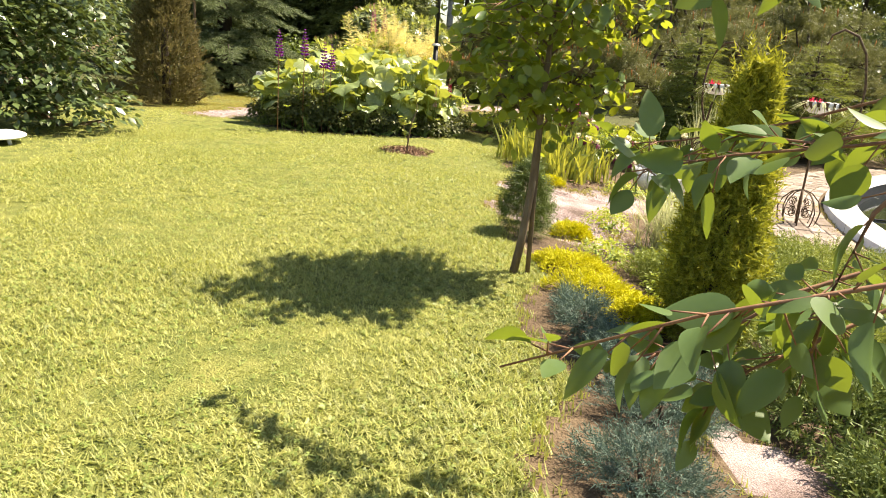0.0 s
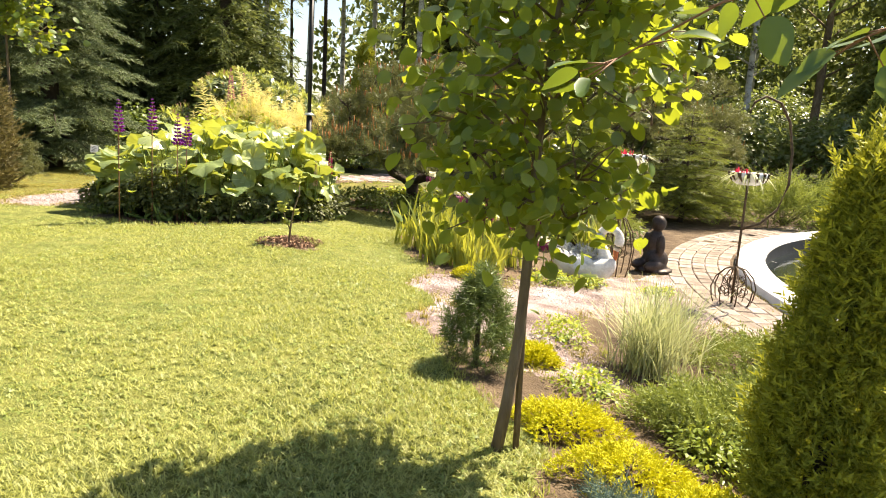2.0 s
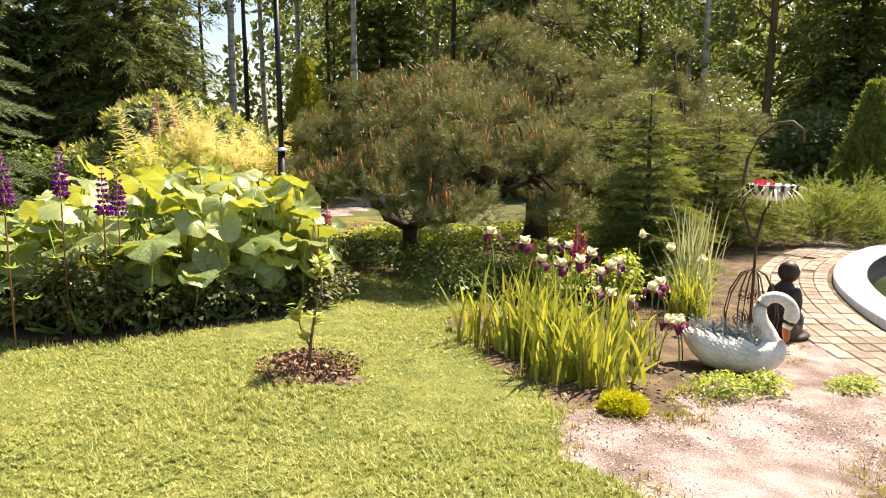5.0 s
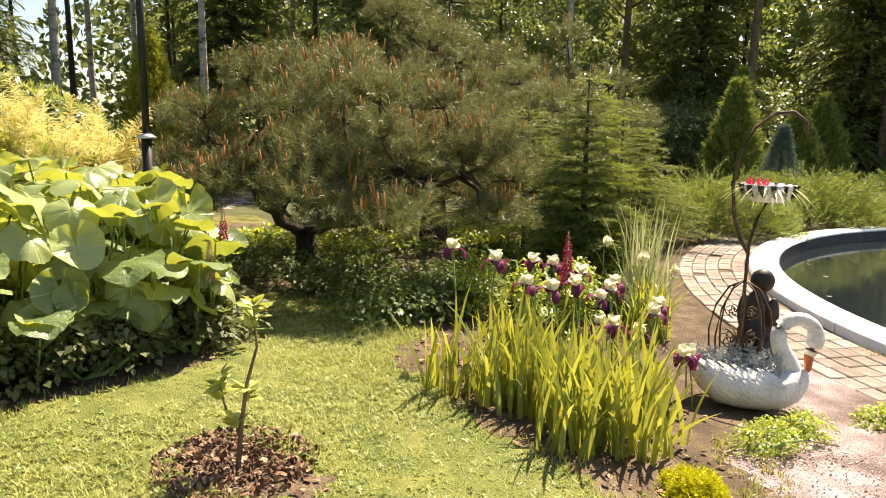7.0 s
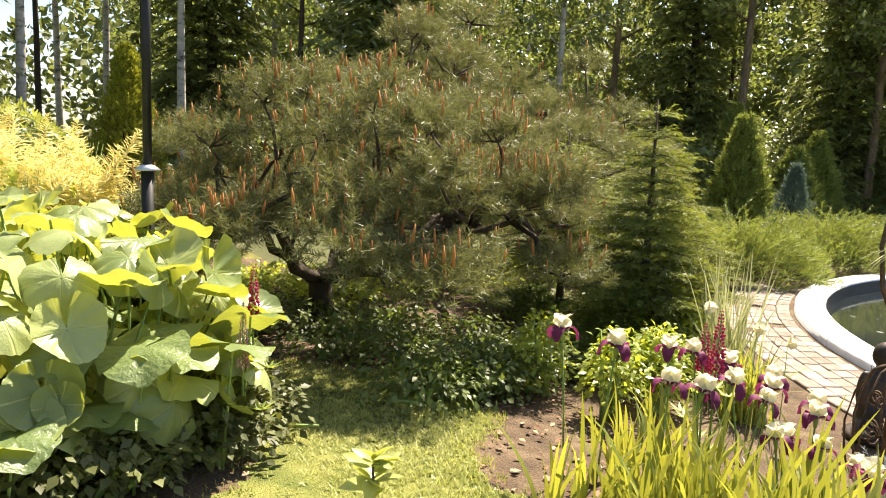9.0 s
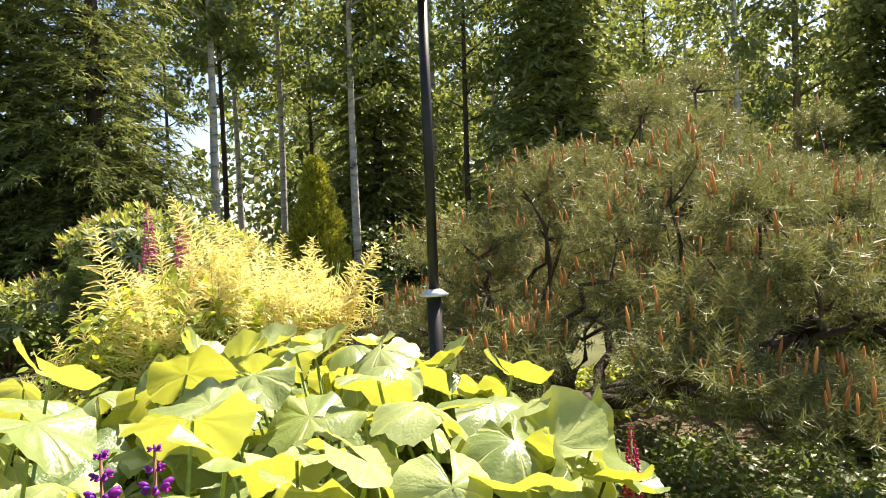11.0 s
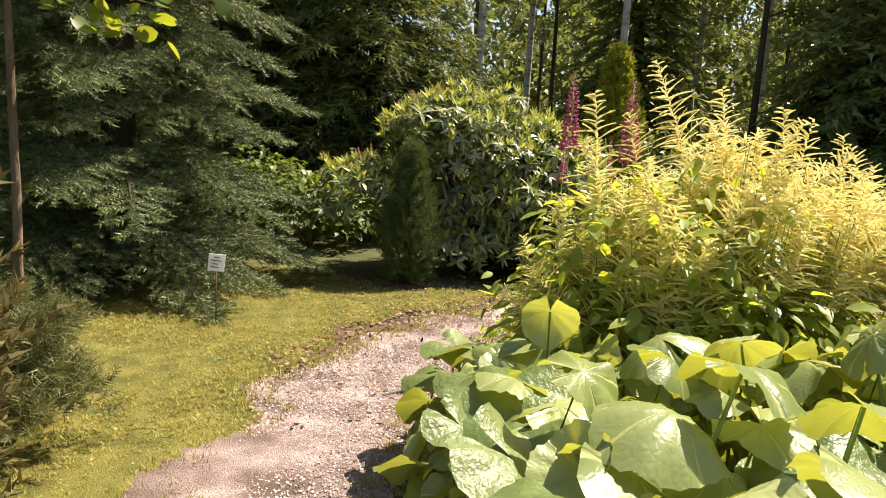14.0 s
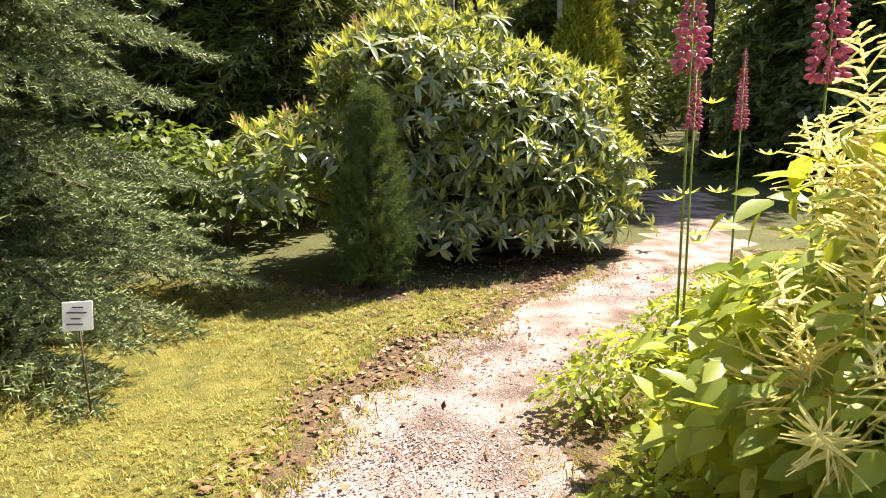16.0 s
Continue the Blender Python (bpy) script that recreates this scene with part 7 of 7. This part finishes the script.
old_sets = [rosette(9, 0.05, 0.27, 0.34, 1), rosette(6, -0.35, 0.30, 0.30, 3), rosette(7, 0.35, 0.25, 0.42, 4)]
new_sets = [rosette(7, 0.98, 0.24, 0.04, 2), rosette(5, 1.12, 0.26, 0.02, 5), rosette(6, 0.75, 0.22, 0.10, 6)]
for nm, want, sets, mat, sc, lab in (("leaves", np.ones(len(P), bool), old_sets, M_RHODO, 0.16, ""), ("new_leaves", new_, new_sets, M_RHODONEW, 0.15, "upright pale young leaves")):
    lot = []
    for k in range(3):
        pick = want & (kind_of == k)
        lift = ax[pick] / np.linalg.norm(ax[pick], axis=1, keepdims=True) * (0.03 if nm == "new_leaves" else 0)
        lot.append(scatter(*sets[k], P[pick] + lift, frames_along(ax[pick], roll[pick]), sc * qr.uniform(0.65, 1.25, pick.sum())))
    v, f = join(lot)
    part(nm, mesh_of(nm, v, f, [mat], smooth=True), rho, lab, kind="stuff")
sp = (P[:, 0] < -0.6) & (qr.uniform(0, 1, len(P)) < 0.30) & (D[:, 2] > 0.1)
v, f = scatter(FROND[0], FROND[1], P[sp] + np.array([0, 0, 0.05]), frames_along(ax[sp]), 0.10)
part("spent_bloom", mesh_of("spent_bloom", v, f, [M_SPENT]), rho, "faded brown-pink flower heads", kind="stuff")
st = [(np.array([(qr.normal(0, 0.12), qr.normal(0, 0.1), -0.05), np.array(lb[:3]) * np.array([0.6, 0.6, 0.5]) + qr.normal(0, 0.08, 3), np.array(lb[:3]) + qr.normal(0, 0.35, 3) * np.array(lb[3:])]), np.array([0.04, 0.028, 0.012])) for lb in lobes for k in range(4)]
v, f = tubes(st, 6)
part("branchwork", mesh_of("branchwork", v, f, [M_BARK_DARK], smooth=True), rho, kind="stuff")
leafy("evergreen_shrub", -4.55, 8.8, "dense dark glossy evergreen shrub at the lawn's edge", M_EVERGREEN, 78, [(0.3, -0.2, 0.2, 0.75, 0.7, 0.35), (-0.3, -0.7, 0.25, 0.7, 0.6, 0.4), (0, 0, 0.9, 0.85, 0.8, 0.95), (-0.7, 0.3, 1.1, 0.9, 0.9, 1.1), (0.2, -0.5, 0.4, 0.6, 0.5, 0.45), (-0.6, -0.8, 0.9, 0.8, 0.7, 0.9)], leaf=0.10, n=9000, stems=8)
column_conifer("brown_thuja", -4.95, 13.3, 2.6, 0.62, M_BROWNCON, "bushy olive-brown conifer at the lawn's edge", 79, n=3200, size=0.13, belly=0.3)
creeping("brown_juniper", -5.6, 12.9, "low straggly brown-green juniper", M_BROWNCON, 80, 0.7, 0.5, 0.6, n=900, size=0.14, category="juniper")
leafy("woodland_shrub", -7.5, 12.5, "dense dark shrub closing the garden's edge", M_RHODO, 84, [(0, 0, 1.4, 1.4, 1.8, 1.5), (-0.5, 2.2, 1.7, 1.5, 1.7, 1.8), (-0.6, 4.5, 1.8, 1.5, 1.7, 1.9)], leaf=0.16, n=3600, stems=12)

for i, (x, y, h) in enumerate([(-3.6, 21.3, 1.3), (-2.7, 22.3, 1.6), (-4.4, 22.0, 1.6), (0.9, 21.6, 0.9), (0.0, 23.5, 1.2)]):
    leafy("woodland_shrub", x, y, "dark shaded shrub behind the rhododendron", M_LOWLEAF, 950 + i, [(0, 0, h * 0.45, 0.8, 0.7, h * 0.5), (0.5, 0.2, h * 0.35, 0.6, 0.6, h * 0.4)], leaf=0.13, n=1400, group="shrubs behind the rhododendron", stems=6)

# shaded ground cover under the pine
qg = np.random.default_rng(85)
for i in range(34):
    x, y = qg.uniform(0.55, 4.8), qg.uniform(10.7, 13.6)
    if i < 6:
        x, y = 1.3 + 0.45 * i, 10.75 + 0.12 * i
    leafy("shade_plant", x, y, "low shade plants with fresh green leaves under the pine", M_LOWLEAF, 860 + i, [(0, 0, 0.10, 0.42, 0.36, 0.22), (0.25, 0.1, 0.10, 0.3, 0.3, 0.22)], leaf=0.055, n=620, category="ground cover", group="shade plants", stems=4, bark=M_STEM)
for i in range(7):
    x, y = 2.2 + 0.35 * i + qg.normal(0, 0.1), 9.9 + qg.normal(0.35, 0.2) + 0.1 * i
    leafy("tall_perennial", x, y, "feathery green perennial behind the irises", M_ARULEAF, 880 + i, [(0, 0, 0.25, 0.26, 0.24, 0.30), (0.08, 0.05, 0.42, 0.18, 0.18, 0.22)], leaf=0.05, n=620, category="plant", group="tall perennials", stems=8, bark=M_STEM)
for i in range(18):
    leafy("sunlit_ground_cover", 1.9 + 0.75 * (i % 9) + qg.normal(0, 0.2), 14.9 + 1.3 * (i // 9) + qg.normal(0, 0.3), "sunlit yellow-green ground cover beneath the pines", M_ARULEAF, 890 + i, [(0, 0, 0.06, 0.7, 0.6, 0.16)], leaf=0.08, n=420, category="ground cover", group="ground cover under pines", stems=2, bark=M_STEM)
for i, (x, y) in enumerate([(-1.85, 16.05), (-1.6, 15.5), (-2.15, 15.0), (-1.2, 16.5), (-0.5, 17.0), (0.2, 17.2)]):
    leafy("path_edge_plant", x + 0.15, y, "low green leaves spilling onto the path's edge", M_ARULEAF, 900 + i, [(0, 0, 0.12, 0.3, 0.26, 0.2), (0.2, 0.1, 0.2, 0.25, 0.25, 0.22)], leaf=0.055, n=520, category="plant", group="path edge plants", stems=5, bark=M_STEM)

# ---- sapling in its mulch ring ----
sap = thing("sapling", -0.287, 8.70, "thin sapling with few yellow-green leaves in a bare soil ring", "sapling")
v, f = tubes([(np.array([(0, 0, -0.03), (0.02, 0, 0.18), (0.05, 0.0, 0.36), (0.10, 0.02, 0.50), (0.09, 0.02, 0.66)]), np.array([0.012, 0.010, 0.008, 0.006, 0.003])), (np.array([(0.015, 0, 0.14), (-0.04, 0.0, 0.27), (-0.06, 0, 0.38)]), np.array([0.007, 0.005, 0.003]))], 7)
part("trunk", mesh_of("trunk", v, f, [M_BARK], smooth=True), sap)
SL = leaf_shape(0.5, 7, 0.85, 0.1, 0.15)
sap_leaf = mesh_of("leaf", SL[0], SL[1], [M_RHODONEW], smooth=True)
q = np.random.default_rng(93)
for k in range(64):
    c = [(0.09, 0.02, 0.62), (0.09, 0.02, 0.66), (-0.05, 0, 0.34), (0.05, 0, 0.32), (0.0, 0, 0.2), (-0.05, 0, 0.38)][k % 6]
    a = q.uniform(0, 360)
    ob = part("leaf", sap_leaf, sap)
    ob.matrix_local = pose(c[0], c[1], c[2] + q.normal(0, 0.02), 0, 0, a) @ pose(0, 0, 0, q.uniform(0, 60), q.normal(0, 20), 0) @ Matrix.Scale(q.uniform(0.05, 0.095), 4)
mn = 900
ma_, mr_ = q.uniform(0, 6.28, mn), 0.34 * np.sqrt(q.uniform(0, 1, mn))
mx_, my_ = -0.28 + mr_ * np.cos(ma_), 8.75 + mr_ * np.sin(ma_)
v, f = scatter(oct_v, oct_f, np.stack([mx_, my_, gz(mx_, my_) + 0.012], axis=1), frames_along(q.normal(0, 1, (mn, 3))), 0.016 * q.uniform(0.3, 1.4, (mn, 3)))
lone("mulch_ring", mesh_of("mulch_ring", v, f, [M_LITTER]), "crumbly dark brown mulch round the sapling", "mulch", kind="stuff")

# ---- lamp post ----
lamp = thing("garden_lamp", -0.035, 12.07, "black garden lamp post with hooded lantern and bright ring", "lamp")
lz = g(-0.035, 12.07)
v, f = tubes([(np.array([(0, 0, -0.1), (0, 0, 1.26 - lz)]), 0.040), (np.array([(0, 0, 1.24 - lz), (0, 0, 2.98 - lz)]), 0.028)], 14)
part("pole", mesh_of("pole", v, f, [M_BLACK], smooth=True), lamp)


def lathe(prof, n=22):
    v = np.array([(r * math.cos(6.283 * k / n), r * math.sin(6.283 * k / n), z) for r, z in prof for k in range(n)])
    f = np.array([(i * n + k, i * n + (k + 1) % n, (i + 1) * n + (k + 1) % n, (i + 1) * n + k) for i in range(len(prof) - 1) for k in range(n)])
    return v, f


v, f = lathe([(0.030, 0), (0.075, -0.004), (0.08, 0.006), (0.045, 0.03), (0.029, 0.035)])
part("ring", mesh_of("ring", v + np.array([0, 0, 1.255 - lz]), f, [M_CLIP], smooth=True), lamp, "bright metal ring")
arm = np.array([(0, 0, 2.90 - lz), (-0.05, -0.04, 2.99 - lz), (-0.13, -0.10, 3.02 - lz)])
v, f = tubes([(arm, 0.014)], 8)
part("arm", mesh_of("arm", v, f, [M_BLACK], smooth=True), lamp)
lan = part("lantern", mesh_of("lantern", *lathe([(0.004, 0.12), (0.02, 0.115), (0.03, 0.08), (0.06, 0.07), (0.075, 0.03), (0.19, -0.015), (0.195, -0.03), (0.07, -0.02), (0.06, -0.025)]), [M_BLACK], smooth=True), lamp, "black hooded lantern")
lan.matrix_local = pose(-0.14, -0.105, 2.97 - lz)
M_GLOBE = rough_mat("opal_glass", [(0.3, (0.55, 0.52, 0.36)), (0.7, (0.72, 0.68, 0.48))], 6, 0.25, 0.1, 40, 0.002)
gl = part("glass", mesh_of("glass", *lathe([(0.055, -0.02), (0.06, -0.06), (0.055, -0.13), (0.04, -0.165), (0.004, -0.18)]), [M_GLOBE], smooth=True), lan, "yellowish opal glass")
for k in range(3):
    part("guard_ring", mesh_of("guard_ring", *lathe([(0.064, -0.05 - 0.045 * k), (0.072, -0.055 - 0.045 * k), (0.064, -0.062 - 0.045 * k)]), [M_BLACK], smooth=True), lan)

# ---- plant label by the spruce ----
sign = thing("plant_sign", -4.16, 16.89, "small white handwritten plant label on a thin stake", "sign", rz=16)
sz = g(-4.16, 16.89)
v, f = tubes([(np.array([(0, 0.004, -0.05), (0, 0.004, 0.50)]), 0.006)], 6)
part("stake", mesh_of("stake", v, f, [M_IRON], smooth=True), sign)


def box_mesh(name, w, d, h, mat, bev=0.002):
    bmb = bmesh.new()
    bmesh.ops.create_cube(bmb, size=1.0)
    bmesh.ops.scale(bmb, vec=(w, d, h), verts=bmb.verts)
    bmesh.ops.bevel(bmb, geom=bmb.edges[:], offset=bev, segments=1, affect="EDGES")
    me = bpy.data.meshes.new(name)
    bmb.to_mesh(me)
    bmb.free()
    me.materials.append(mat)
    return me


pl = part("plate", box_mesh("plate", 0.14, 0.006, 0.15, M_WHITE), sign)
pl.matrix_local = pose(0, -0.005, 0.56, -8, 6, 0)
for k, (w, z) in enumerate([(0.05, 0.045), (0.09, 0.018), (0.045, -0.012), (0.075, -0.04)]):
    b = part("writing", box_mesh("writing", w, 0.002, 0.008, M_INK, 0.0004), pl)
    b.matrix_local = pose(-0.005 * k, -0.0042, z, 0, 4, 0)

# ---- white round table at the lawn's edge ----
tab = thing("garden_table", -4.45, 7.25, "low white round garden table on the lawn", "table")
v, f = lathe([(0.004, 0.10), (0.34, 0.10), (0.36, 0.09), (0.36, 0.075), (0.34, 0.07), (0.004, 0.07)], 32)
part("tabletop", mesh_of("tabletop", v, f, [M_WHITE], smooth=True), tab)
for k in range(3):
    a = 2.09 * k
    v, f = tubes([(np.array([(0.22 * math.cos(a), 0.22 * math.sin(a), 0.08), (0.25 * math.cos(a), 0.25 * math.sin(a), -0.02)]), 0.02)], 8)
    part("leg", mesh_of("leg", v, f, [M_WHITE], smooth=True), tab)

# sticks on the path
for k, (x, y, a) in enumerate([(-2.32, 15.88, 70), (-2.05, 15.55, 60), (-2.6, 15.1, 20)]):
    v, f = tubes([(np.array([(-0.06, 0, 0.008), (0, 0.006, 0.010), (0.06, 0, 0.008)]), np.array([0.006, 0.007, 0.004]))], 6)
    lone("stick", mesh_of("stick", v, f, [M_BARK], smooth=True), "short dry stick lying on the gravel", "stick", "sticks on the path", m=pose(x, y, g(x, y), 0, 0, a))
